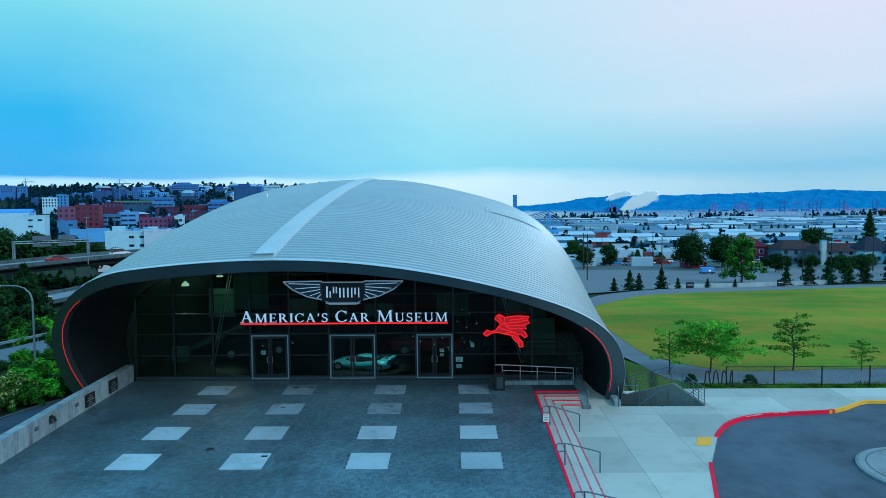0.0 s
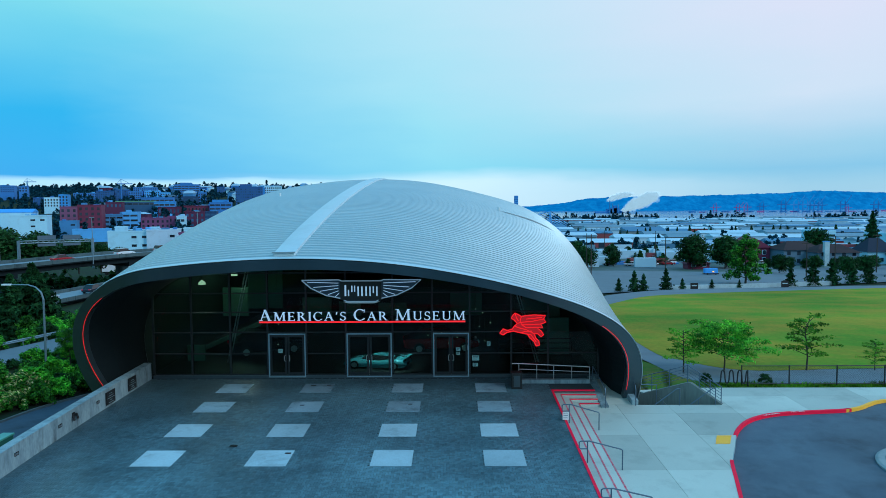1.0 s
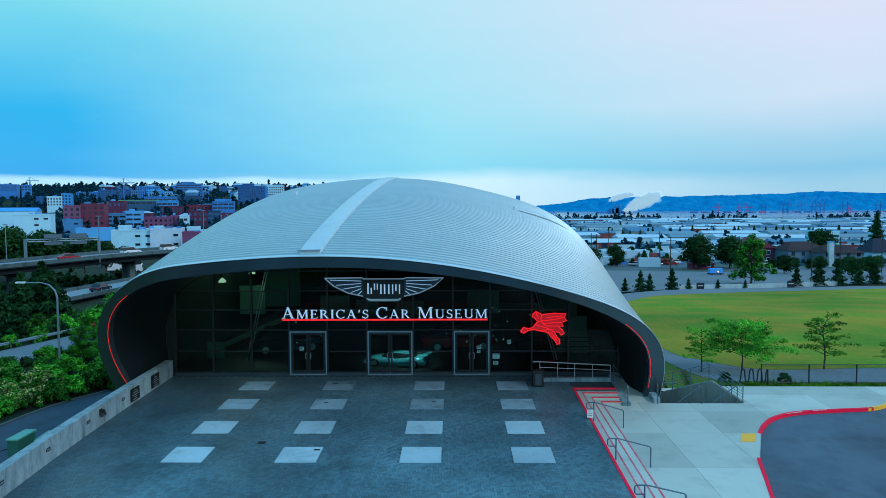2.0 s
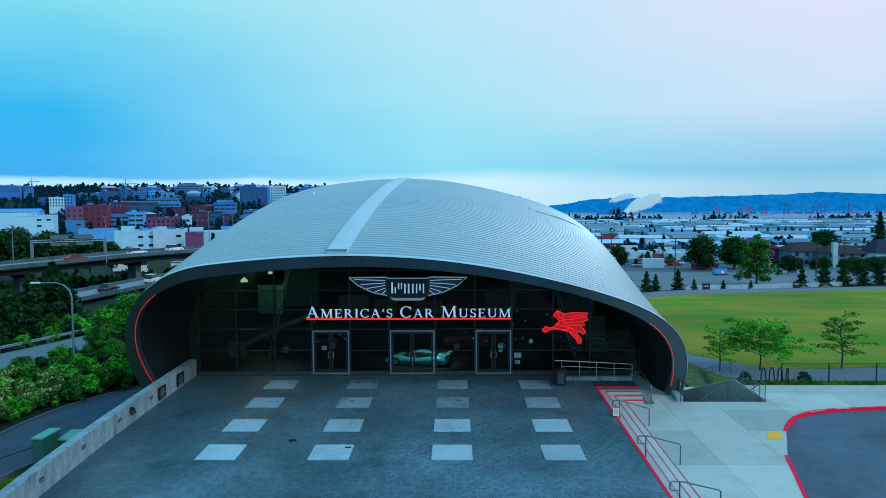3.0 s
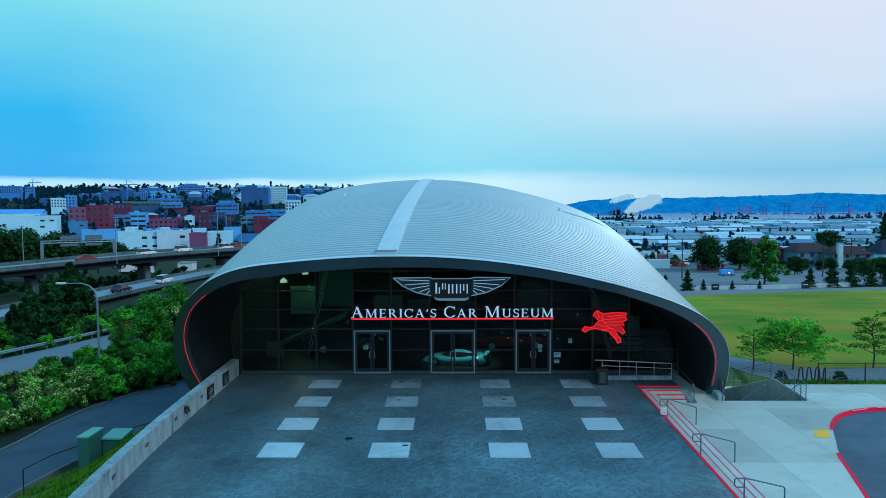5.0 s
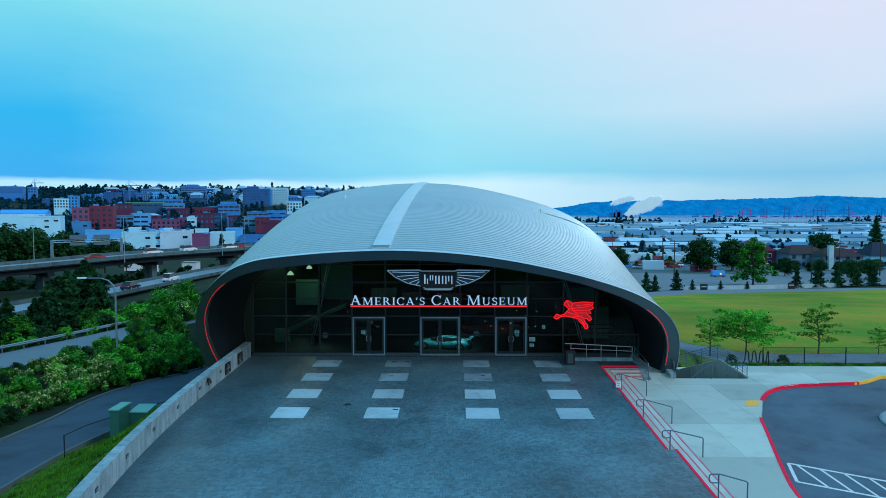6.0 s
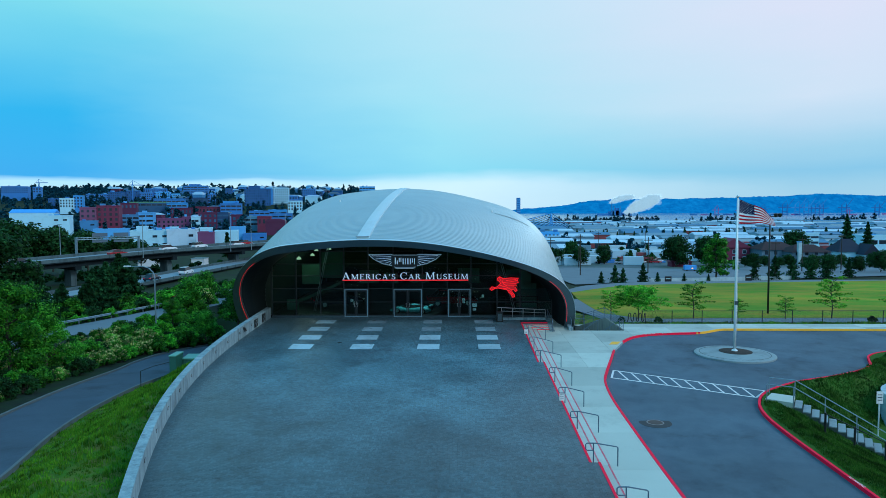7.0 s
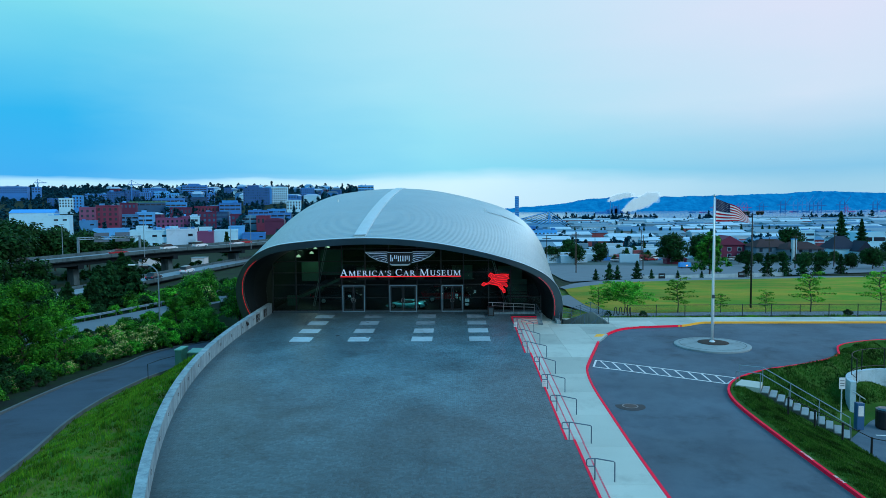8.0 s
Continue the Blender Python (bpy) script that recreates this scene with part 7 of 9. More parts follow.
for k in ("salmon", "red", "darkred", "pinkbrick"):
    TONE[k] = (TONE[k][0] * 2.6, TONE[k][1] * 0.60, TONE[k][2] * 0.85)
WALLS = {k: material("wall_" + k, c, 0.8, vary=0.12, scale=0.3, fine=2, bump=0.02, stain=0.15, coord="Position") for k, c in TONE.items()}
WIN = {True: material("dark_panes", (0.02, 0.03, 0.045), 0.15, vary=0.1, bump=0.0, rand=0.6), False: material("pale_panes", (0.035, 0.10, 0.20), 0.2, vary=0.1, bump=0.0, rand=0.5)}
KIND = {"barrel": ("brick building", "hall with a low barrel roof"), "hall": ("warehouse", "hall with a low pitched metal roof"), "ware": ("warehouse", "flat-roofed commercial building"), "apt": ("apartment building", "apartment block on the hill"), "brick": ("brick building", "old brick warehouse building"), "office": ("office building", "office building with rows of windows"), "tower": ("tower block", "tall tower block in the town centre")}
# roof colours take on the same painted blue haze
ROOFS = {True: material("flat_roof_felt", (0.07, 0.125, 0.18), 0.9, vary=0.2, scale=0.1, fine=1, bump=0.0, coord="Position"), False: material("metal_sheet_roof", (0.34, 0.48, 0.62), 0.5, 0.2, vary=0.15, scale=0.1, fine=1, bump=0.0, coord="Position")}
# west edge, east edge, front, depth, foot, top, wall, kind
LOWER_STREETS = [
    (-317, -284, 430, 30, -5.6, 7.0, 'white', 'hall'), (-284, -259, 405, 22, -4.2, 4.7, 'white', 'ware'), (-288, -275, 470, 25, -1.8, 10.5, 'salmon', 'brick'),
    (-279, -261, 478, 25, -4.7, 11.8, 'red', 'brick'), (-280, -267, 455, 12, -8.4, 0.2, 'grey', 'ware'), (-274, -258, 505, 22, -6.5, 4.3, 'grey', 'office'),
    (-262, -249, 512, 22, -6.3, 6.1, 'pale', 'office'), (-232, -210, 480, 20, -6.0, 1.6, 'pinkbrick', 'brick'), (-214, -206, 486, 18, -6.3, 2.8, 'pinkbrick', 'brick'),
    (-204, -198, 478, 18, -7.0, 2.8, 'white', 'office'), (-214, -198, 520, 22, -6.9, 6.1, 'darkred', 'brick'), (-200, -190, 525, 22, -8.5, 6.0, 'dark', 'office'),
    (-184, -161, 335, 30, -13.7, -3.6, 'white', 'ware'), (-164, -147, 338, 26, -14.0, -3.1, 'pinkwhite', 'ware'), (-185, -179, 345, 12, -4.8, -1.5, 'white', 'ware'),
    (-168, -163, 350, 12, -4.5, -2.1, 'white', 'ware'),
]
UPPER_STREETS = [
    (-251, -226, 420, 14, -8.1, -4.9, 'pale', 'ware'), (-438, -422, 700, 18, 11.4, 21.5, 'white', 'apt'), (-428, -417, 710, 18, 10.7, 24.8, 'glass', 'apt'),
    (-638, -599, 900, 30, 32.5, 42.1, 'bluegrey', 'apt'), (-580, -568, 880, 14, 32.6, 40.4, 'bluegrey', 'apt'), (-465, -441, 860, 24, 20.6, 32.8, 'darkblue', 'apt'),
    (-445, -426, 870, 24, 20.6, 34.4, 'darkblue', 'apt'), (-424, -406, 865, 20, 19.6, 31.9, 'bluegrey', 'apt'), (-462, -428, 960, 24, 34.1, 40.0, 'bluegrey', 'apt'),
    (-410, -389, 880, 20, 22.7, 32.9, 'paleblue', 'apt'), (-390, -378, 885, 18, 23.5, 30.5, 'paleblue', 'apt'), (-335, -295, 650, 22, 11.8, 16.5, 'yellowtop', 'office'),
    (-292, -271, 640, 16, 10.4, 15.6, 'glass', 'office'), (-341, -305, 720, 20, 15.8, 21.0, 'bluegrey', 'office'), (-325, -309, 610, 18, 9.6, 15.1, 'darkred', 'brick'),
    (-418, -380, 1000, 26, 27.6, 45.2, 'bluegrey', 'office'),
]
TOWN_CENTRE = [
    (-411, -394, 1005, 14, 44.5, 48.0, 'bluegrey', 'ware'), (-337, -308, 800, 20, 12.0, 23.4, 'dark', 'office'), (-315, -305, 820, 16, 14.8, 28.7, 'bluegrey', 'apt'),
    (-353, -342, 1000, 14, 26.4, 41.3, 'darkblue', 'tower'), (-240, -218, 650, 18, 6.5, 14.7, 'bluegrey', 'office'), (-239, -223, 655, 14, 14.2, 17.1, 'glass', 'office'),
    (-261, -228, 800, 26, 4.3, 34.2, 'darkblue', 'tower'), (-257, -243, 805, 14, 33.7, 37.9, 'darkblue', 'ware'), (-231, -210, 820, 24, 5.5, 36.0, 'white', 'tower'),
    (-232, -229, 815, 20, 5.6, 33.8, 'glass', 'tower'), (-211, -192, 900, 20, 8.9, 36.6, 'bluegrey', 'tower'), (-193, -186, 905, 18, 8.8, 29.5, 'darkblue', 'tower'),
    (-182, -166, 700, 18, 7.1, 17.8, 'white', 'apt'), (-195, -185, 760, 18, 16.5, 24.6, 'bluegrey', 'apt'), (-144, -120, 1000, 30, 34.4, 43.2, 'pale', 'office'),
    (-288, -266, 640, 18, 3.4, 10.4, 'darkred', 'brick'),
]
BRICK_QUARTER = [
    (-270, -241, 660, 18, 5.4, 11.4, 'red', 'brick'), (-195, -175, 600, 18, -0.1, 7.0, 'bluegrey', 'office'), (-179, -161, 610, 18, -0.3, 8.0, 'glass', 'office'),
    (-186, -176, 520, 18, -5.6, 4.0, 'darkred', 'brick'), (-173, -160, 510, 18, -5.4, 2.6, 'beige', 'office'), (-158, -147, 500, 18, -4.3, 2.7, 'red', 'brick'),
    (-143, -127, 470, 18, -8.0, -1.0, 'darkred', 'barrel'), (-162, -144, 560, 18, -2.7, 4.5, 'bluegrey', 'office'), (-158, -147, 430, 16, -9.0, -4.1, 'pale', 'ware'),
    (-139, -130, 320, 16, -9.3, -4.2, 'pinkbrick', 'ware'), (-133, -120, 330, 14, -8.5, -3.7, 'white', 'ware'), (-145, -129, 420, 16, -12.7, -8.7, 'bluegrey', 'ware'),
    (-168, -160, 400, 12, -7.0, -3.9, 'white', 'ware'), (-517, -485, 900, 20, 24.5, 30.9, 'bluegrey', 'apt'), (-487, -473, 760, 16, 15.8, 22.6, 'darkblue', 'apt'),
]
EAST_FLATS = [
    (59, 78, 430, 18, -21.0, -8.5, 'paleblue', 'apt'), (58, 64, 440, 12, -10.0, -5.9, 'bluegrey', 'apt'), (55, 65, 245, 10, -17.8, -14.0, 'yellow', 'ware'),
    (46, 58, 250, 14, -18.7, -14.1, 'pale', 'ware'), (62, 87, 215, 10, -14.8, -12.8, 'bluegrey', 'ware'), (198, 208, 330, 16, -12.5, -5.7, 'white', 'office'),
    (216, 229, 300, 18, -11.9, -6.0, 'white', 'office'), (145, 174, 215, 14, -13.0, -9.8, 'dark', 'ware'), (99, 103, 235, 8, -15.2, -11.8, 'red', 'ware'),
    (125, 130, 250, 10, -14.5, -9.9, 'white', 'ware'), (119, 123, 225, 10, -14.0, -10.3, 'red', 'ware'),
]
TOWN = LOWER_STREETS + UPPER_STREETS + TOWN_CENTRE + BRICK_QUARTER + EAST_FLATS
TONE_WORD = {"pale_blue": "pale blue", "paleblue": "pale blue", "bluegrey": "blue-grey", "darkblue": "dark blue", "darkred": "dark red", "pinkbrick": "pinkish", "glass": "blue-green glazed", "yellowtop": "dark", "pinkwhite": "pinkish white"}
PANE_SHAPE = {"tower": (2.5, 3.0, 0.27, 0.26), "apt": (2.7, 2.9, 0.24, 0.30), "office": (4.6, 3.3, 0.44, 0.20), "brick": (3.3, 3.6, 0.22, 0.27), "ware": (5.0, 4.2, 0.24, 0.14)}
BLANK = ("hall", "barrel")
town_rng = random.Random(41)


def building(x0, x1, y, depth, zb, zt, tone, kind):
    """A block of the town: walls, roof with parapet and plant, and windows by its kind."""
    cat, words_k = KIND[kind]
    b = thing(cat.replace(" ", "_"), TONE_WORD.get(tone, tone) + " " + words_k, cat)
    w, zg = x1 - x0, min(zb, ground_z((x0 + x1) / 2, y)) - 3
    if x1 < 0:  # the town's street grid lies aslant
        seen = math.atan2(4 - (x0 + x1) / 2, y + 56)
        grid = seen * 0.72 + 0.02
        b.location, b.rotation_euler = ((x0 + x1) / 2, y, 0), (0, 0, grid)
        w = w * math.cos(seen) / math.cos(seen - grid)
        x0, x1, y = -w / 2, w / 2, 0.0
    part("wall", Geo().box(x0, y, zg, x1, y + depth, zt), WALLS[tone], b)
    if kind == "hall":
        part("roof", Geo().add([(x0 - 0.4, y - 0.4, zt), (x1 + 0.4, y - 0.4, zt), (x1 + 0.4, y + depth, zt), (x0 - 0.4, y + depth, zt), (x0 - 0.4, y + depth / 2, zt + 0.09 * w), (x1 + 0.4, y + depth / 2, zt + 0.09 * w)], [(0, 1, 5, 4), (3, 4, 5, 2), (0, 4, 3), (1, 2, 5), (3, 2, 1, 0)]), WALLS["pale_blue"], b)
    elif kind == "barrel":
        arc = [((x0 + x1) / 2 - (w / 2 + 0.3) * math.cos(math.pi * k / 12), zt + 0.16 * w * math.sin(math.pi * k / 12)) for k in range(13)]
        part("roof", Geo().plate(arc[::-1], y - 0.3, y + depth), WALLS["darkred"], b)
    else:
        part("roof", Geo().box(x0 + 0.4, y + 0.4, zt - 0.5, x1 - 0.4, y + depth - 0.4, zt + 0.02), ROOFS[True], b)
        g, t = Geo(), 0.35
        g.box(x0 - 0.15, y - 0.15, zt - 0.3, x1 + 0.15, y + t, zt + 0.6).box(x0 - 0.15, y + depth - t, zt - 0.3, x1 + 0.15, y + depth + 0.15, zt + 0.6)
        g.box(x0 - 0.15, y + t, zt - 0.3, x0 + t, y + depth - t, zt + 0.6).box(x1 - t, y + t, zt - 0.3, x1 + 0.15, y + depth - t, zt + 0.6)
        part("parapet", g, WALLS["yellow"] if tone == "yellowtop" else WALLS[tone], b)
        for k in range(min(4, int(w / 7)) if zt - zb > 5 else 0):
            px, pw, ph = x0 + w * (0.08 + 0.8 * town_rng.random()), 1.2 + 2.6 * town_rng.random(), 0.8 + 1.5 * town_rng.random()
            part("roof_plant", Geo().box(px, y + depth * 0.25, zt + 0.02, min(px + pw, x1 - 0.5), y + depth * 0.5, zt + ph), WALLS[town_rng.choice(("grey", "pale", "bluegrey"))], b)
    low = max(zb, zg + 3)
    if kind not in BLANK and zt - low > 3.4 and w > 3:
        pitch_x, pitch_z, half_x, half_z = PANE_SHAPE[kind]
        cols, rows_n = max(2, min(22, int(w / pitch_x))), max(1, min(12, int((zt - low) / pitch_z)))
        cw, chh = w / cols, (zt - low - 0.8) / rows_n
        me = Geo().box(-half_x * cw, -0.06, -half_z * chh, half_x * cw, 0.1, half_z * chh).mesh("window", WIN[tone not in ("darkblue", "dark", "darkred")])
        for i in range(cols):
            for j in range(rows_n):
                if kind == "ware" and (i < cols * 0.45 or town_rng.random() < 0.3):
                    continue
                o = new("window", me)
                o.parent = b
                o.location = (x0 + (i + 0.5) * cw, y, zt - 0.6 - (j + 0.5) * chh)


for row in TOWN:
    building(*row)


random.seed(23)
for i in range(110):
    y = 430 + 800 * random.random()
    x = -y * (0.17 + 0.38 * random.random())
    if (y < 820 and 0.24 < -x / y < 0.33) or any(a - 6 < x < b + 6 and c - 30 < y < c + d + 8 for a, b, c, d in [(q[0], q[1], q[2], q[3]) for q in TOWN]):
        continue
    w, dd, hh = 7 + 14 * random.random(), 8 + 6 * random.random(), 4 + 7 * random.random()
    tone = random.choice(("white", "bluegrey", "bluegrey", "grey", "paleblue", "darkred", "dark", "darkblue"))
    z = ground_z(x, y)
    b = thing("town_house", TONE_WORD.get(tone, tone) + " house among trees on the hill", "house", "town houses")
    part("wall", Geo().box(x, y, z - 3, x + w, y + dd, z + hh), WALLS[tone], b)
    part("roof", Geo().add([(x - 0.5, y - 0.5, z + hh), (x + w + 0.5, y - 0.5, z + hh), (x + w + 0.5, y + dd, z + hh), (x - 0.5, y + dd, z + hh), (x + 0.2 * w, y + dd / 2, z + hh + 0.22 * dd), (x + 0.8 * w, y + dd / 2, z + hh + 0.22 * dd)], [(0, 1, 5, 4), (3, 4, 5, 2), (0, 4, 3), (1, 2, 5), (3, 2, 1, 0)]), ROOFS[i % 2 == 0], b)
    for q in range(min(3, int(w / 3.5))):
        for r in range(1):
            part("window", Geo().box(x + 1 + 3.5 * q, y - 0.1, z + 1.2 + 3 * r, x + 2.6 + 3.5 * q, y + 0.1, z + 2.8 + 3 * r), WIN[True], b)


def tower_crane(x, y, z, h, jib, turn):
    c = tagged(new("tower_crane"), "slim pale tower crane over the town", "tower crane")
    c.matrix_basis = Matrix.Translation((x, y, z)) @ Matrix.Rotation(turn, 4, "Z")
    part("mast", Geo().box(-0.8, -0.8, 0, 0.8, 0.8, h), WALLS["bluegrey"], c)
    part("jib", Geo().box(-jib * 0.35, -0.6, h, jib, 0.6, h + 1.1), WALLS["bluegrey"], c)
    part("cab", Geo().box(-1.2, -1.2, h - 2.4, 1.2, 1.2, h - 0.01), WALLS["white"], c)
    part("peak", Geo().tube([(0, 0, h + 1.0), (0, 0, h + 7)], 0.6, 5, 0.25), WALLS["bluegrey"], c)
    part("tie", Geo().tube([(jib * 0.7, 0, h + 1.4), (0, 0, h + 6.8), (-jib * 0.33, 0, h + 1.4)], 0.2, 4), WALLS["grey"], c)


tower_crane(-436, 870, 22, 20, 14, 0.3)
tower_crane(-737, 1150, 40, 17, 15, 0.1)

# ---- flats to the east: warehouses, houses, bridge, port ----
SHED = {k: material("shed_" + k, c, 0.7, vary=0.1, scale=0.06, fine=0.6, bump=0.0, stain=0.15, coord="Position") for k, c in (("white", (0.44, 0.62, 0.74)), ("grey", (0.15, 0.27, 0.36)), ("blue", (0.07, 0.20, 0.34)), ("tan", (0.20, 0.24, 0.25)), ("rust", (0.24, 0.05, 0.06)))}
random.seed(11)
shed_y = 250
while shed_y < 1500:
    x = shed_y * 0.06 + 20 * random.random()
    while x < shed_y * 0.72 + 40:
        w = (7 + 20 * random.random()) * (1 + shed_y / 550)
        d = 9 + 14 * random.random()
        h = 3.2 + 3.4 * random.random()
        tone = random.choice(("white", "white", "white", "grey", "blue", "tan", "grey", "rust")) if shed_y < 900 else random.choice(("white", "white", "grey", "white", "rust"))
        if not (shed_y < 330 and 55 < x + w / 2 < 260) and not (505 < shed_y < 540):
            s = thing("warehouse", "long low " + tone + " warehouse on the flats", "warehouse", "warehouses on the flats")
            zf = far_z(shed_y) - 0.5
            part("wall", Geo().box(x, shed_y, zf, x + w, shed_y + d, zf + h), SHED["grey" if tone == "white" and random.random() < 0.35 else tone], s)
            part("roof", Geo().add([(x - 0.5, shed_y - 0.5, zf + h), (x + w + 0.5, shed_y - 0.5, zf + h), (x + w + 0.5, shed_y + d, zf + h), (x - 0.5, shed_y + d, zf + h), (x, shed_y + d / 2, zf + h + 1.8), (x + w, shed_y + d / 2, zf + h + 1.8)], [(0, 1, 5, 4), (3, 4, 5, 2), (0, 4, 3), (1, 2, 5), (3, 2, 1, 0)]), SHED[random.choice(("white", "grey", "blue", "grey", "white"))], s)
            if shed_y < 420:
                for q in range(int(w / 9)):
                    part("dock_door", Geo().box(x + 3 + 9 * q, shed_y - 0.12, zf + 0.5, x + 6.5 + 9 * q, shed_y + 0.1, zf + 3.6), WIN[True], s)
        x += w + 2 + 10 * random.random() * (0.5 + shed_y / 600)
    shed_y += (20 + 14 * random.random()) * (1 + shed_y / 500)


def house(label, x, y, w, d, eave, ridge, wall, roof_mat, turn=0.0, along_x=True):
    hgt = thing("house", label, "house")
    hgt.matrix_basis = Matrix.Translation((x, y, far_z(y) - 0.3)) @ Matrix.Rotation(turn, 4, "Z")
    part("wall", Geo().box(-w / 2, -d / 2, 0, w / 2, d / 2, eave), wall, hgt)
    e = 0.6
    if along_x:
        v = [(-w / 2 - e, -d / 2 - e, eave - 0.2), (w / 2 + e, -d / 2 - e, eave - 0.2), (w / 2 + e, d / 2 + e, eave - 0.2), (-w / 2 - e, d / 2 + e, eave - 0.2), (-w / 2 + d * 0.32, 0, ridge), (w / 2 - d * 0.32, 0, ridge)]
        f = [(0, 1, 5, 4), (2, 3, 4, 5), (1, 2, 5), (3, 0, 4), (3, 2, 1, 0)]
    else:
        v = [(-w / 2 - e, -d / 2 - e, eave - 0.2), (w / 2 + e, -d / 2 - e, eave - 0.2), (w / 2 + e, d / 2 + e, eave - 0.2), (-w / 2 - e, d / 2 + e, eave - 0.2), (0, -d / 2 - e, ridge), (0, d / 2 + e, ridge)]
        f = [(0, 1, 4), (1, 2, 5, 4), (2, 3, 5), (3, 0, 4, 5), (3, 2, 1, 0)]
    part("roof", Geo().add(v, f), roof_mat, hgt, "pitched shingle roof")
    for i in range(max(2, int(w / 3.2))):
        for z in ((1.2, 3.9) if eave > 5 else (1.3,)):
            px = -w / 2 + (i + 0.5) * w / max(2, int(w / 3.2))
            win = part("window", Geo().box(px - 0.6, -d / 2 - 0.06, z, px + 0.6, -d / 2 + 0.1, z + 1.4), WIN[True], hgt)
            if wall is not HOUSE_WALL:
                part("window_frame", Geo().box(px - 0.72, -d / 2 - 0.04, z - 0.12, px + 0.72, -d / 2 - 0.005, z + 1.52), WALLS["white"], win)
    return hgt


HOUSE_WALL = material("house_siding", (0.13, 0.205, 0.28), 0.85, vary=0.15, scale=0.4, fine=5, bump=0.02, coord="Position", spec=0.2)
SHINGLE = material("brown_shingles", (0.060, 0.042, 0.045), 0.95, vary=0.2, scale=0.5, fine=6, coord="Position", spec=0.1)
SLATE = material("dark_slate_roof", (0.014, 0.022, 0.045), 0.9, vary=0.2, scale=0.5, fine=6, coord="Position")
house("large blue-grey house with a brown hipped roof", 128.4, 213, 14, 12, 5.9, 8.6, HOUSE_WALL, SHINGLE)
house("blue-grey house wing with a brown hipped roof", 136.4, 205, 14, 11, 5.2, 7.7, HOUSE_WALL, SHINGLE)
ch = thing("chimney", "pale rendered chimney stack beside the brown roof", "chimney", at=(131.8, 199.0, far_z(200)))
part("shaft", Geo().box(-0.8, -0.7, -0.3, 0.8, 0.7, 8.4), M["slab"], ch)
part("cap", Geo().box(-0.95, -0.85, 8.4, 0.95, 0.85, 8.62), WALLS["pale"], ch)
house("white cottage with a dark blue gabled roof", 157.0, 214, 10, 10, 5.0, 9.6, WALLS["white"], SLATE)
house("white cottage wing with a gabled front", 161.6, 208, 6, 7, 4.0, 7.8, WALLS["white"], SLATE, along_x=False)
house("bright red barn with a steep gable", 115, 222, 12, 10, 6.5, 10.0, WALLS["red"], WALLS["red"], along_x=False)
house("white house with a grey metal roof", 103, 232, 14, 10, 5.5, 8.6, WALLS["white"], ROOFS[False])
house("red shed with a sloping roof", 84.5, 190, 7, 5, 2.2, 3.6, WALLS["red"], WALLS["red"])

# far lane wall with two dark signs, kiosk in the car park
lw = tagged(thing("lane_wall", "low pale concrete wall along the far lane", "wall"), kind="structure")
wall_line = [tuple(park_near(0.18 + 0.42 * i / 30)) for i in range(31)]
part("wall_body", ribbon(wall_line, 0.0, 0.3, lambda x, y: far_z(y) - 0.5, lambda x, y: far_z(y) + 1.0), M["slab"], lw)
for x, y in ((55.0, 108.0), (76.4, 113.2)):
    sg = thing("sign_board", "small black sign board on the far lane wall", "sign", "lane signs", at=(x, y, far_z(y)))
    part("board", Geo().box(-0.8, -0.08, 0.2, 0.8, 0.0, 1.6), M["black"], sg)
    part("text_bar", Geo().box(-0.55, -0.1, 0.95, 0.55, -0.081, 1.15), M["slab"], sg)
    for s in (-0.6, 0.6):
        part("post", Geo().box(s - 0.06, 0.001, -0.3, s + 0.06, 0.1, 1.4), M["black"], sg)
kiosk = thing("trailer", "small blue trailer with an orange light in the car park", "trailer", at=(78, 160, far_z(160) + 0.3))
kiosk.scale = (0.75, 0.75, 0.75)
part("body", Geo().box(-2.4, -1.0, 0.6, 2.4, 1.0, 2.4), WALLS["pale_blue"], kiosk)
part("frame_base", Geo().box(-2.8, -1.0, 0.3, 2.8, 1.0, 0.59), M["black"], kiosk)
part("work_lamp", Geo().lathe(0.6, -1.1, [(0.02, 1.0), (0.25, 1.05), (0.25, 1.4), (0.02, 1.45)], 10), material("orange_lamp", (0.8, 0.3, 0.05), 0.5, vary=0.02, bump=0.0, emit=(1.0, 0.35, 0.05), power=2.5), kiosk, "glowing orange lamp")
for s in (-1.6, 1.6):
    part("wheel", Geo().tube([(s, -1.05, 0.35), (s, -0.8, 0.35)], 0.35, 10), M["black"], kiosk)
for x, y, h in ((39.5, 138, 12), (62, 150, 11), (101, 152, 10), (112, 158, 11), (47, 182, 12), (128, 165, 12), (150, 172, 12), (86, 240, 12), (32, 145, 11), (70, 260, 12)):
    up = thing("utility_pole", "wooden utility pole with a cross arm", "utility pole", "utility poles", at=(x, y, far_z(y)))
    part("pole", Geo().tube([(0, 0, -0.5), (0, 0, h)], 0.17, 6, 0.11), M["bark"], up)
    part("cross_arm", Geo().box(-1.3, -0.08, h - 1.0, 1.3, 0.08, h - 0.8), M["bark"], up)
for i in range(46):
    x, y = 36 + 2.8 * (i % 23) + 30 * random.random(), 190 + 70 * random.random() + (i // 23) * 30
    key = ("white", "dark", "silver", "white", "red")[i % 5]
    copy_thing(cars[key], Matrix.Translation((x, y, far_z(y) + 0.05)) @ Matrix.Rotation(0.15 * random.random() + (math.pi if i % 2 else 0), 4, "Z"))

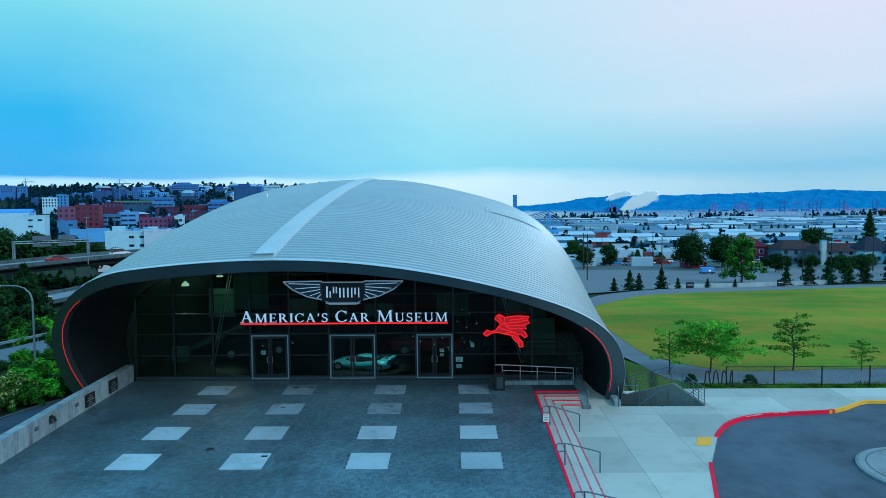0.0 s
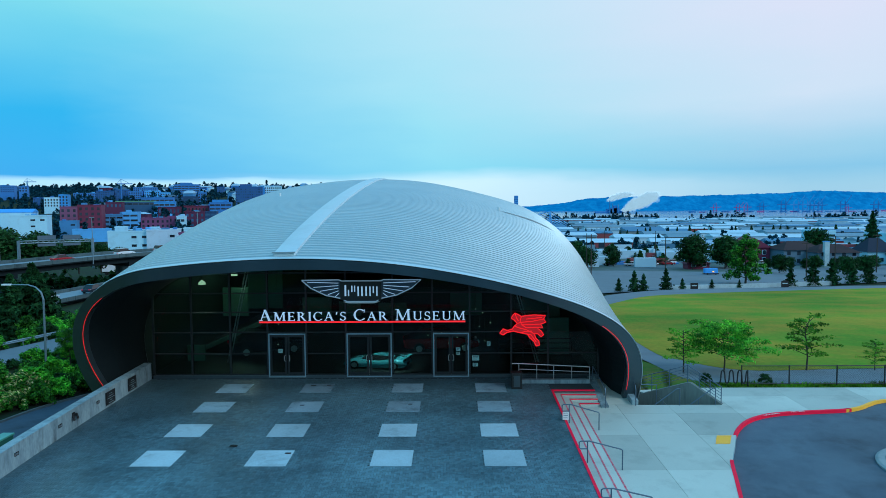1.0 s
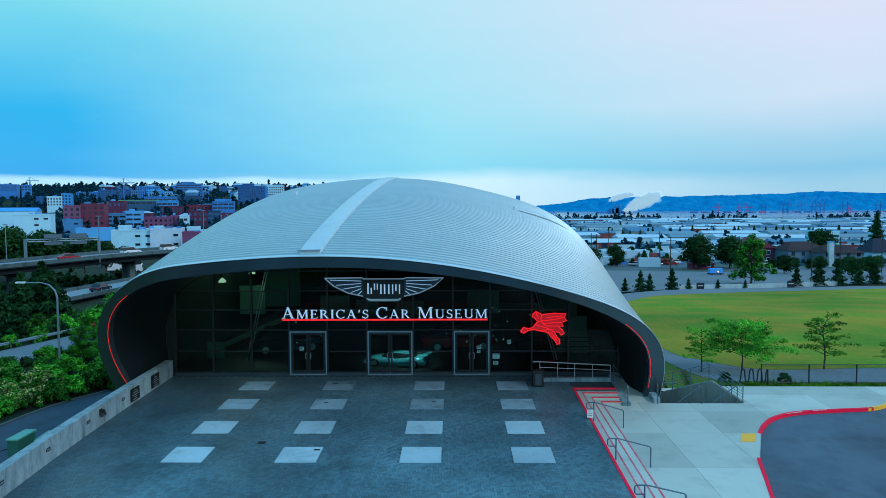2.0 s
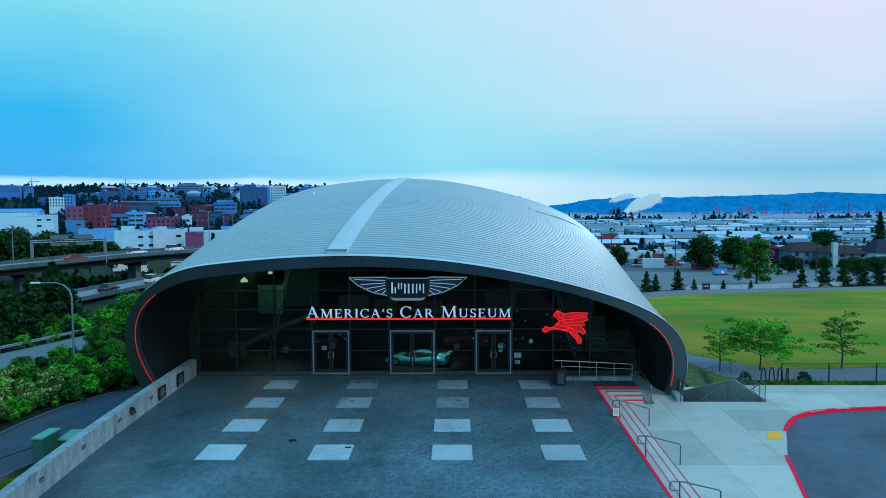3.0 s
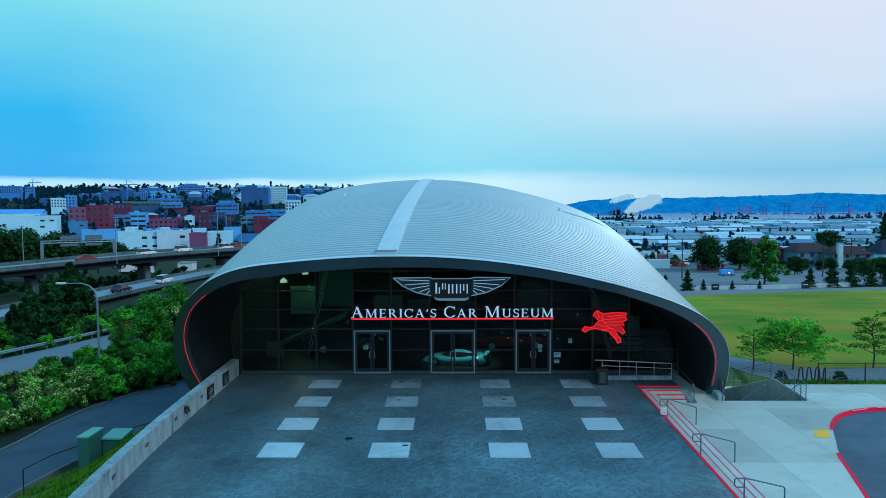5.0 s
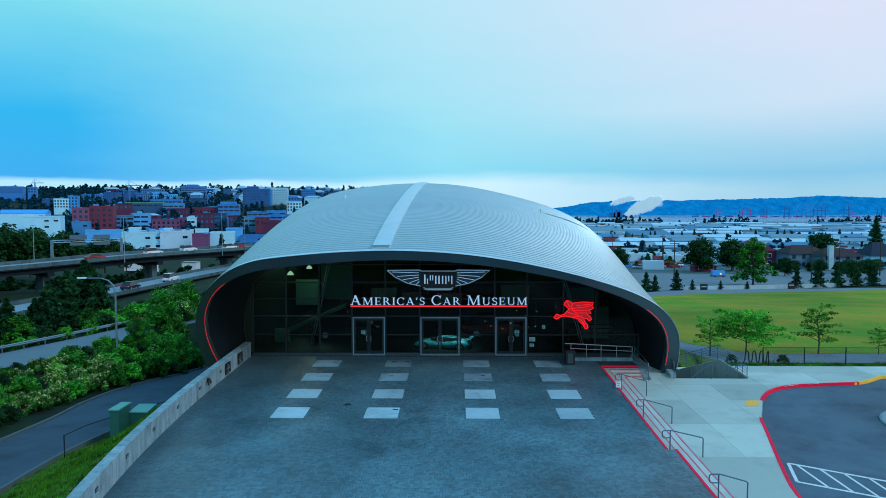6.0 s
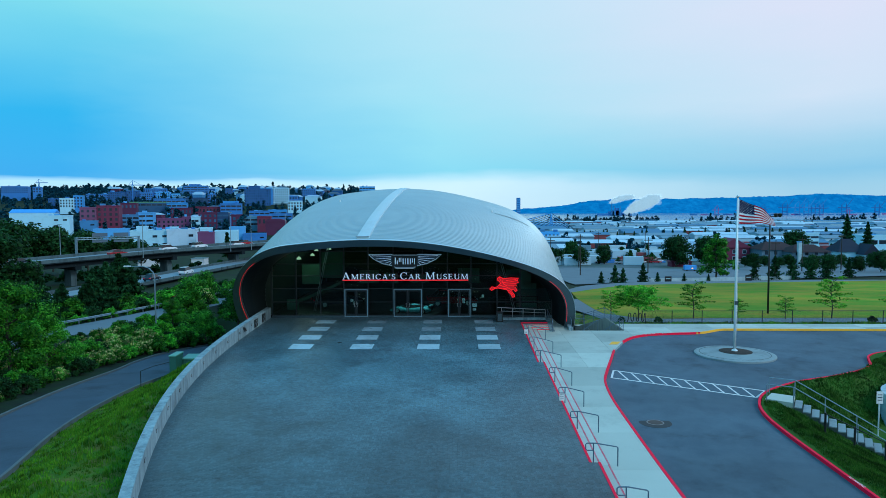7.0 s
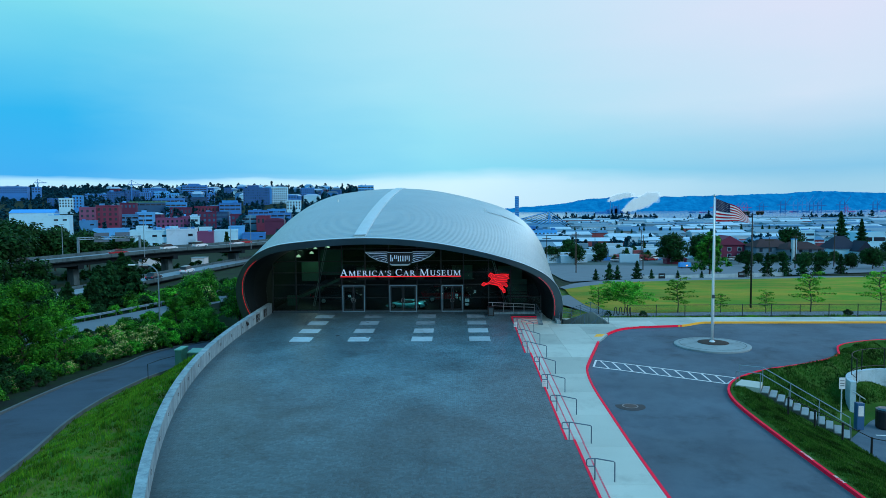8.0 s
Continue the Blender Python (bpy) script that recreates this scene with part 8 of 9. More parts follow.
yard_rng = random.Random(5)
for i in range(170):
    y = 196 + 230 * yard_rng.random() ** 1.3
    x = y * (0.10 + 0.60 * yard_rng.random())
    if y < 245 and 78 < x < 176:
        continue
    w, h = 5 + 9 * yard_rng.random(), 2.4 + 1.2 * yard_rng.random()
    tone = yard_rng.choice(("white", "white", "blue", "grey", "rust", "white"))
    trailer = tagged(part("trailer", Geo().box(-w / 2, -1.25, 0.0, w / 2, 1.25, h), SHED[tone]), tone + " box trailer parked in a yard on the flats", "trailer", "parked trailers")
    trailer.matrix_basis = Matrix.Translation((x, y, far_z(y) - 0.05)) @ Matrix.Rotation(0.3 * (yard_rng.random() - 0.5), 4, "Z")

bridge = thing("cable_bridge", "cable-stayed bridge with pale stays over the waterway", "bridge")
for x in (135.0, 141.0):
    part("pylon", Geo().tube([(x, 901, -26), (138.0, 901, 2.0)], 1.1, 6, 0.8), WALLS["pale"], bridge)
part("deck", Geo().box(85, 890, -25.5, 300, 906, -23.6), WALLS["pale"], bridge)
for k in range(9):
    f = k / 8
    top = (98 + 38 * f, 901, -8.0 + 9.8 * f)
    part("stay", Geo().tube([top, (150 + 24 * f, 894, -23.6)], 0.34, 4), WALLS["pale"], bridge)
    part("stay", Geo().tube([(top[0] + 2.4, 903, top[2] + 0.4), (152.4 + 24 * f, 904, -23.6)], 0.36, 4), M["far_leaf"], bridge)
part("back_stay", Geo().tube([(96, 901, -8.6), (138, 901, 2.0)], 0.5, 4), WALLS["glass"], bridge)
tb = thing("tower_block", "lone grey slab tower beside the water", "tower block")
part("wall", Geo().box(144, 1500, -28, 152, 1512, 33), WALLS["bluegrey"], tb)
for k in range(14):
    part("floor_band", Geo().box(143.6, 1499.6, 29 - 4 * k, 152.4, 1499.99, 30.4 - 4 * k), WALLS["pale"], tb)

M["water"] = material("bay_water", (0.10, 0.22, 0.32), 0.12, vary=0.1, scale=0.02, fine=0.2, bump=0.05, coord="Position")
tagged(part("water", Geo().add([(-200, 1640, -23.2), (2600, 1640, -23.2), (3400, 4290, -23.2), (-600, 4290, -23.2)], [(0, 1, 2, 3)]), M["water"]), "calm pale blue bay in front of far hills", "water", kind="structure")


# distance haze is put in as a blue self-glow of the material
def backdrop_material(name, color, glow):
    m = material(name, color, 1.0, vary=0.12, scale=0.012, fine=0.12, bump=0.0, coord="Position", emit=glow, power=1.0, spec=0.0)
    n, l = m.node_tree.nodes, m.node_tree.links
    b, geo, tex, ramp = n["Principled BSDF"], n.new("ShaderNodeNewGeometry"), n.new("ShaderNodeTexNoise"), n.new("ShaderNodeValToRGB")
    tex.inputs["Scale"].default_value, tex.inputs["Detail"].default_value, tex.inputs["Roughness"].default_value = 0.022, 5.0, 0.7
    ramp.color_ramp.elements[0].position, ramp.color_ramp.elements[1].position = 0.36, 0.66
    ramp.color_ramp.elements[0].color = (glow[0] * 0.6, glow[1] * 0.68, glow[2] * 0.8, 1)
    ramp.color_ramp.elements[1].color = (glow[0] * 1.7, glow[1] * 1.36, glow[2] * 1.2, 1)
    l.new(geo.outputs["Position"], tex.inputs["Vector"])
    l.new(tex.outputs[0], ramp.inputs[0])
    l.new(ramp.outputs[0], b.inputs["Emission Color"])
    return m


def ridge(name, label, y, xs, prof, base, mat, rough, depth):
    """Far wooded hills as one uneven ridge."""
    rows = [[], [], []]
    n = 700
    for i in range(n + 1):
        x = xs[0] + (xs[1] - xs[0]) * i / n
        z = float(np.interp(x, [a for a, _ in prof], [b for _, b in prof]))
        z += rough * (noise.noise((x * 0.012, 0, 3)) + 0.6 * noise.noise((x * 0.05, 2, 1)) + 0.5 * noise.noise((x * 0.17, 1, 7)) + 0.5 * noise.noise((x * 0.6, 4, 7)))
        rows[0].append((x, y - depth, base))
        rows[1].append((x, y - depth * 0.4, base + (z - base) * 0.62))
        rows[2].append((x, y, z))
    return tagged(part(name, Geo().loft(rows), mat, smooth=True), label, "hills", kind="structure")


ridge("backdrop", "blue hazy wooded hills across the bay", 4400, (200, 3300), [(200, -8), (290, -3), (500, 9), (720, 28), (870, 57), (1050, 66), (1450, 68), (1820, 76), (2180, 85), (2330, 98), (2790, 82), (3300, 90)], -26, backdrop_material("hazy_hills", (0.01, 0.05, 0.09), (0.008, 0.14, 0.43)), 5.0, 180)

# pulp mill with steam, port cranes
mill = thing("pulp_mill", "hazy pulp mill with tall stacks on the far shore", "factory")
for x0, x1, z in ((690, 715, -6), (705, 745, -2), (720, 733, 10), (750, 790, -14), (640, 690, -16)):
    part("wall", Geo().box(x0, 3000, -25, x1, 3030, z), WALLS["bluegrey"], mill)
for x, z in ((700, 34), (712, 20), (738, 16)):
    part("chimney", Geo().lathe(x, 2995, [(2.4, -20), (1.8, z)], 8), WALLS["grey"], mill)


def plume(name, pts, mat):
    cs, rs = [], []
    for i in range(len(pts) - 1):
        (a, b, c, r0), (d, e, f, r1) = pts[i], pts[i + 1]
        for k in range(7):
            t = k / 7
            cs.append((a + (d - a) * t, b, c + (f - c) * t))
            rs.append(r0 + (r1 - r0) * t)
    g = Geo()
    for (x, y, z), r in zip(cs, rs):
        for q in range(20):
            ox, oz, rr = r * 2.2 * (random.random() - 0.5), r * 1.5 * (random.random() - 0.5), r * (0.22 + 0.42 * random.random())
            g.lathe(x + ox, y + 3 * q, [(0.05 * rr, z + oz - rr), (0.7 * rr, z + oz - 0.7 * rr), (rr, z + oz), (0.7 * rr, z + oz + 0.7 * rr), (0.05 * rr, z + oz + rr)], 9)
    return tagged(part(name, g, mat, smooth=True), "white steam drifting from the mill", "steam", kind="stuff")


# steam is given its own glow, which brightens it and flattens its shading
STEAM = material("steam", (0.36, 0.40, 0.43), 1.0, vary=0.06, scale=0.05, fine=0.3, bump=0.0, coord="Position", emit=(0.44, 0.64, 0.77), power=0.95, spec=0.0)
STEAM.node_tree.nodes["Principled BSDF"].inputs["Alpha"].default_value = 0.12
plume("steam_plume", [(702, 2990, 32, 6), (722, 2990, 45, 11), (760, 2990, 55, 13), (800, 2990, 60, 10)], STEAM)
plume("steam_plume", [(765, 2980, -14, 9), (800, 2980, 8, 20), (840, 2980, 24, 24), (880, 2980, 44, 22), (905, 2980, 56, 14)], STEAM)
# cranes and container stacks carry the same painted haze glow
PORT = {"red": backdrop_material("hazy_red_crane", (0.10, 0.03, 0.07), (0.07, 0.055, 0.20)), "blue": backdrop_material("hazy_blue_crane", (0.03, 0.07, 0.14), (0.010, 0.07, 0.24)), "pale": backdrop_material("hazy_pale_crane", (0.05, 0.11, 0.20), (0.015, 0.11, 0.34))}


def port_crane(x, tone, k, up):
    c = thing("port_crane", "hazy " + tone + " container crane at the port", "crane", "port cranes", at=(x, 3000, -25))
    for s in (-9, 9):
        part("leg", Geo().box((s - 1.3) * k, -2, 0, (s + 1.3) * k, 2, 42 * k), PORT[tone], c)
    part("beam", Geo().box(-24 * k, -2, 28 * k, 22 * k, 2, 31.5 * k), PORT[tone], c)
    part("portal", Geo().box(-10 * k, -2, 12 * k, 10 * k, 2, 15 * k), PORT[tone], c)
    part("boom", Geo().tube([(9 * k, 0, 30 * k), (34 * k, 0, (30 + up) * k)], 1.4 * k, 5), PORT[tone], c)
    part("apex", Geo().tube([(-9 * k, 0, 42 * k), (6 * k, 0, 56 * k), (9 * k, 0, 42 * k)], 1.0 * k, 5), PORT[tone], c)


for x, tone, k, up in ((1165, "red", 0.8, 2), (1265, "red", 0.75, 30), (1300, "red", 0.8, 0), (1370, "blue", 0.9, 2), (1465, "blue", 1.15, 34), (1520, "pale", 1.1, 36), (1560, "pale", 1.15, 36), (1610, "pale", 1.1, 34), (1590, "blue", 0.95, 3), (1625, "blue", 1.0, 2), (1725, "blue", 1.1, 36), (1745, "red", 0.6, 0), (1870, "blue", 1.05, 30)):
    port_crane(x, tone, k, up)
port = tagged(thing("container_stacks", "hazy stacks of containers along the port", "containers"), kind="stuff")
for i in range(26):
    x = 1040 + 33 * i + 14 * math.sin(i * 2.1)
    part("stack", Geo().box(x, 2960, -26, x + 26, 2975, -22 + 5 * random.random()), PORT["red" if i % 4 == 1 else "blue"], port)

# ---- inside the glazed front ----
inside = tagged(thing("interior", "dim museum lobby with dark walls behind the glazing", "interior"), kind="structure")
part("lobby_floor", Geo().box(-11.6, 0.5, -0.2, 12.0, 26, 0.05), M["floor"], inside)
part("back_wall", Geo().box(-11.6, 26, -0.2, 12.0, 26.3, 6.5), M["dark_wall"], inside)
for x0, x1, y, z0, z1 in ((-11.0, -9.3, 10.0, 1.6, 3.5), (-10.9, -9.9, 3.5, 0.05, 0.95), (-8.7, -6.5, 8.0, 2.4, 4.9), (-5.0, -3.2, 7.0, 2.0, 3.2), (-2.9, -1.5, 8.0, 1.9, 2.8), (-0.4, 1.4, 8.0, 1.9, 2.7), (4.2, 6.2, 8.0, 1.9, 3.3), (8.6, 10.9, 6.5, 2.0, 3.3), (9.4, 11.2, 5.0, 0.05, 2.2)):
    part("partition", Geo().box(x0, y, z0, x1, y + 0.2, z1), M["inner_wall"], inside)
# dark sheet added inside the shell so the lobby stays black behind the glass
part("lining", Geo().loft([[(x, y, z + 0.02) for x, z in BACK] for y in (0.52, 9.0, 18.0, 26.0)]), M["dark_wall"], inside, "dark curved lining added to keep the lobby black")
for x0, x1, zt in ((-8.36, -7.15, 5.5), (9.08, 7.83, 4.5)):
    strut = thing("strut", "inclined pair of pale steel struts behind the glazing", "strut", "lobby struts")
    for o in (-0.07, 0.07):
        part("rod", Geo().tube([(x0 + o, 3.0, 0.05), (x1 + o, 3.0, zt)], 0.035, 8), M["alu"], strut)
part("mezzanine", Geo().box(-11.4, 15, 2.55, 12, 25.9, 2.85), M["dark_wall"], inside)
part("ramp", Geo().add([(-11.0, 6, 0.05), (-11.0, 7.4, 0.05), (-6.6, 7.4, 2.0), (-6.6, 6, 2.0), (-11.0, 6, 0.3), (-11.0, 7.4, 0.3), (-6.6, 7.4, 2.25), (-6.6, 6, 2.25)], [(0, 1, 2, 3), (7, 6, 5, 4), (0, 3, 7, 4), (1, 5, 6, 2), (0, 4, 5, 1), (3, 2, 6, 7)]), M["inner_wall"], inside, "pale sloping ramp")
for x, y, z, e in ((-9.54, 2.4, 4.5, 26), (-9.54, 8.0, 4.42, 34), (-9.5, 9.6, 4.75, 26), (-8.6, 11.5, 4.8, 30)):
    pl = thing("pendant_lamp", "glowing bell-shaped pendant lamp in the lobby", "lamp", "lobby pendant lamps", at=(x, y, z))
    part("shade", Geo().lathe(0, 0, [(0.21, 0.08), (0.18, 0.20), (0.08, 0.28), (0.04, 0.33)], 14), M["lamp"], pl, "glowing bell shade", smooth=True)
    part("stem", Geo().tube([(0, 0, 0.36), (0, 0, 0.9)], 0.015, 5), M["black"], pl)
    lt = new("pendant_light", bpy.data.lights.new("pendant_light", "POINT"))
    lt.location = (x, y, z - 0.05)
    lt.data.energy, lt.data.color, lt.data.shadow_soft_size = e, (0.80, 1.0, 0.72), 0.0
# sparkles in the glazing, put in as tiny glowing bulbs
for x, y, z in ((-4.9, 7, 2.2), (-7.4, 9, 2.0), (5.8, 8, 2.3), (6.3, 9, 1.9), (6.7, 7.5, 1.5), (8.4, 10, 1.5), (5.5, 10, 1.2), (-6.9, 8.5, 1.3), (9.9, 9, 2.0), (1.0, 12, 3.4), (-5.5, 9.4, 1.5), (-6.0, 8.8, 1.7), (6.1, 9.5, 0.9), (2.9, 4.2, 1.35), (3.3, 4.6, 0.95), (3.7, 4.1, 1.55), (4.1, 4.8, 0.75), (4.6, 4.3, 1.2), (4.9, 4.9, 0.55), (5.6, 4.4, 1.5), (6.2, 4.2, 1.0), (-4.2, 4.6, 0.9), (-4.6, 4.2, 1.3), (-5.9, 4.4, 0.8)):
    sp = thing("spot_lamp", "tiny glowing bulb added for a sparkle in the glazing", "lamp", "lobby spot lamps", at=(x, y, z))
    part("bulb", Geo().lathe(0, 0, [(0.01, -0.03), (0.035, 0.0), (0.01, 0.03)], 8), M["lamp"], sp)
    part("stem", Geo().tube([(0, 0, 0.03), (0, 0, 5.2 - z)], 0.006, 4), M["black"], sp)
M["sport_paint"] = material("teal_sports_paint", (0.12, 0.42, 0.50), 0.2, 0.35, vary=0.03, bump=0.0, emit=(0.10, 0.34, 0.38), power=0.0)
sport = thing("sports_car", "low teal sports car parked inside the lobby", "sports car", at=(0.25, 2.0, 0.05))
sport.scale = (0.78, 0.80, 0.62)
sport.rotation_euler = (0, 0, radians(-12))
rows = []
for x, lo, hi, w in ((-2.25, 0.36, 0.62, 0.72), (-2.05, 0.24, 0.84, 0.90), (-1.5, 0.18, 0.92, 0.98), (-0.9, 0.16, 0.84, 0.96), (-0.2, 0.15, 0.72, 0.90), (0.5, 0.15, 0.70, 0.90), (1.1, 0.16, 0.76, 0.97), (1.7, 0.18, 0.68, 0.95), (2.15, 0.20, 0.50, 0.85), (2.38, 0.22, 0.36, 0.62)):
    rows.append([(-x, -w, lo), (-x, -w, hi - 0.22), (-x, -w * 0.88, hi), (-x, 0, hi + 0.03), (-x, w * 0.88, hi), (-x, w, hi - 0.22), (-x, w, lo)])
g = Geo().loft(rows, close=True)
g.f += [tuple(range(7)), tuple(len(g.v) - 1 - i for i in range(7))]
part("body", g, M["sport_paint"], sport, smooth=True)
g = Geo().loft([[(-x, -w, z0), (-x, -w * 0.7, z1), (-x, w * 0.7, z1), (-x, w, z0)] for x, w, z0, z1 in ((-1.6, 0.62, 0.88, 0.90), (-0.8, 0.70, 0.80, 1.08), (-0.1, 0.72, 0.70, 1.14), (0.5, 0.70, 0.68, 1.02), (1.15, 0.62, 0.74, 0.77))])
part("cabin_glass", g, M["car_glass"], sport, "dark cabin glass", smooth=True)
part("roof_skin", Geo().loft([[(-x, -w, z), (-x, 0, z + 0.03), (-x, w, z)] for x, w, z in ((-1.2, 0.50, 0.97), (-0.7, 0.50, 1.10), (-0.1, 0.50, 1.155), (0.3, 0.48, 1.10))]), M["sport_paint"], sport, smooth=True)
part("rear_wing", Geo().box(2.0, -0.85, 1.02, 2.3, 0.85, 1.06), M["sport_paint"], sport)
for s in (-0.6, 0.6):
    part("wing_strut", Geo().box(2.08, s - 0.03, 0.75, 2.2, s + 0.03, 1.02), M["black"], sport)
for x in (-1.45, 1.40):
    for s in (-1, 1):
        w = part("wheel", Geo().tube([(x, s * 0.78, 0.34), (x, s * 1.0, 0.34)], 0.34, 18), M["black"], sport)
        part("rim", Geo().tube([(x, s * 0.99, 0.34), (x, s * 1.01, 0.34)], 0.22, 12), M["alu"], w)
dl = thing("display_light", "black ceiling spotlight over the sports car", "lamp", at=(1.4, 0.9, 4.2))
part("can", Geo().lathe(0, 0, [(0.10, 0.05), (0.10, 0.35), (0.03, 0.40)], 12), M["black"], dl)
part("stem", Geo().tube([(0, 0, 0.4), (0, 0, 1.3)], 0.012, 5), M["black"], dl)
spot = new("display_spot", bpy.data.lights.new("display_spot", "SPOT"))
spot.matrix_world = look((1.4, 0.9, 4.15), (0.6, 1.9, 0.4))
spot.data.energy, spot.data.color, spot.data.spot_size, spot.data.spot_blend, spot.data.shadow_soft_size = 950, (0.85, 1.0, 0.95), radians(62), 0.6, 0.05
display = car("dark parked saloon inside the dim lobby", M["car_dark"])
display.matrix_basis = Matrix.Translation((-6.8, 5.5, 0.05)) @ Matrix.Rotation(0.4, 4, "Z")
copy_thing(cars["red"], Matrix.Translation((3.6, 6.0, 0.05)) @ Matrix.Rotation(0.1, 4, "Z"))
bench = thing("bench_rail", "black barrier rail inside the lobby", "barrier", at=(8.6, 4.0, 0.05))
for z in (0.55, 0.85, 1.1):
    part("bar", Geo().tube([(-1.6, 0, z), (2.6, 0, z)], 0.03, 6), M["black"], bench)
for x in (-1.6, -0.2, 1.2, 2.6):
    part("post", Geo().tube([(x, 0, 0), (x, 0, 1.1)], 0.03, 6), M["black"], bench)

# ---- grass tufts on the two banks ----
def tufts(name, label, n, pos, h, mat):
    v, f = [], []
    for i in range(n):
        x, y, z = pos()
        lush = 0.85 + 1.1 * noise.noise((x * 0.55, y * 0.55, 3.0)) + 0.5 * noise.noise((x * 1.9, y * 1.9, 7.0))
        lush = max(lush, 0.5)
        for b in range(5):
            a, r = random.random() * 6.28, 0.10 * random.random()
            bx, by = x + r * math.cos(a), y + r * math.sin(a)
            t = h * (0.5 + random.random()) * lush
            lx, ly = 0.5 * t * (random.random() - 0.5), 0.5 * t * (random.random() - 0.5)
            k = len(v)
            dx, dy = 0.02 * math.cos(a + 1.5), 0.02 * math.sin(a + 1.5)
            v += [(bx - dx, by - dy, z - 0.03), (bx + dx, by + dy, z - 0.03), (bx + lx, by + ly, z + t)]
            f.append((k, k + 1, k + 2))
    me = bpy.data.meshes.new(name)
    me.from_pydata(v, [], f)
    me.materials.append(mat)
    ob = new(name, me)
    return tagged(ob, label, "grass", kind="stuff")


# darker green blades for the grass on the drive's bank
M["blade_dark"] = leaf_material("darker_grass_blades", (0.024, 0.095, 0.010), (0.085, 0.190, 0.026))
M["blade"] = leaf_material("grass_blades", (0.062, 0.235, 0.014), (0.17, 0.35, 0.022))


def west_spot():
    while True:
        y = -48 + 50 * random.random()
        x = -11.5 - 10.5 * random.random()
        wx = min(WALL_LINE, key=lambda p: abs(p[1] - y))[0] - 0.5
        lx = min(LANE_IN, key=lambda p: abs(p[1] - y))[0] + 0.2
        x = wx + (lx - wx) * random.random()
        return x, y, ground_z(x, y)


def east_spot():
    while True:
        y, x = -40 + 31 * random.random(), 18.6 + 20 * random.random()
        edge = float(np.interp(y, [q for q, _ in BANK_EDGE], [p for _, p in BANK_EDGE]))
        if x < edge + 0.25 or lot_mask(x, y) > 0.97:
            continue
        s = (Vector((x, y)) - P0)
        if abs(s.dot(across)) < SW2 + 0.15 and -2.2 < s.dot(along) < 5.2:
            continue
        return x, y, bank_z(x, y)


def strip_spot():
    x, y = 17.2 + 38 * random.random(), -0.45 + 1.2 * random.random()
    return x, y, field_z(x, y) + 0.03


tufts("grass_tufts", "uncut grass along the foot of the fence", 3000, strip_spot, 0.13, M["blade"])
tufts("grass_tufts", "rough grass on the west bank", 16000, west_spot, 0.15, M["blade"])
tufts("grass_tufts", "rough grass on the drive's bank", 34000, east_spot, 0.085, M["blade_dark"])

# ---- court bricks, laid herringbone, and the rest of the paving last ----
BL, BW, GAP = 0.20, 0.10, 0.006


def herringbone(x0, x1, y0, y1):
    """Centres and turns of bricks in a herringbone bond."""
    out = []
    nx, ny = int((x1 - x0) / BW) + 6, int((y1 - y0) / BW) + 6
    for j in range(-3, ny):
        for i in range(-3, nx):
            m = (i - j) % 4
            if m == 0:
                out.append((x0 + (i + 1) * BW, y0 + (j + 0.5) * BW, 0))
            elif m == 2:
                out.append((x0 + (i + 0.5) * BW, y0 + (j + 0.0) * BW + 0.0, 1))
    return out


part("edge_course", ribbon([p for p in WALL_LINE if p[1] > -52], 0.0, 0.30, lambda x, y: court_z(x, y) - 0.011, lambda x, y: court_z(x, y) - 0.003), M["paver_piece"], court)
for ya, yb, x0, n in STEP_RUNS:
    xe = x0 + 0.0145 * (ya - yb)
    part("edge_course", Geo().prism([(xe - 0.26, ya), (xe - 0.071, ya), (x0 - 0.071, yb), (x0 - 0.26, yb)], lambda x, y: court_z(x, y) - 0.011, lambda x, y: court_z(x, y) - 0.003), M["paver_piece"], court)
wall_y = np.array([p[1] for p in WALL_LINE][::-1])
wall_x = np.array([p[0] for p in WALL_LINE][::-1])
cells = np.array(herringbone(-11.6, 9.7, -50.0, -0.2))
bx, by, bt = cells[:, 0], cells[:, 1], cells[:, 2]
west_edge = np.interp(by, wall_y, wall_x) + 0.12
east_edge = np.where(by > -15.0, 9.06 + 0.0145 * (by + 2.42), np.where(by > -30.4, 9.22 + 0.0145 * (by + 15.0), 9.33 + 0.0145 * (by + 30.4)))
keep = (bx > west_edge) & (bx < east_edge) & (by < -0.25)
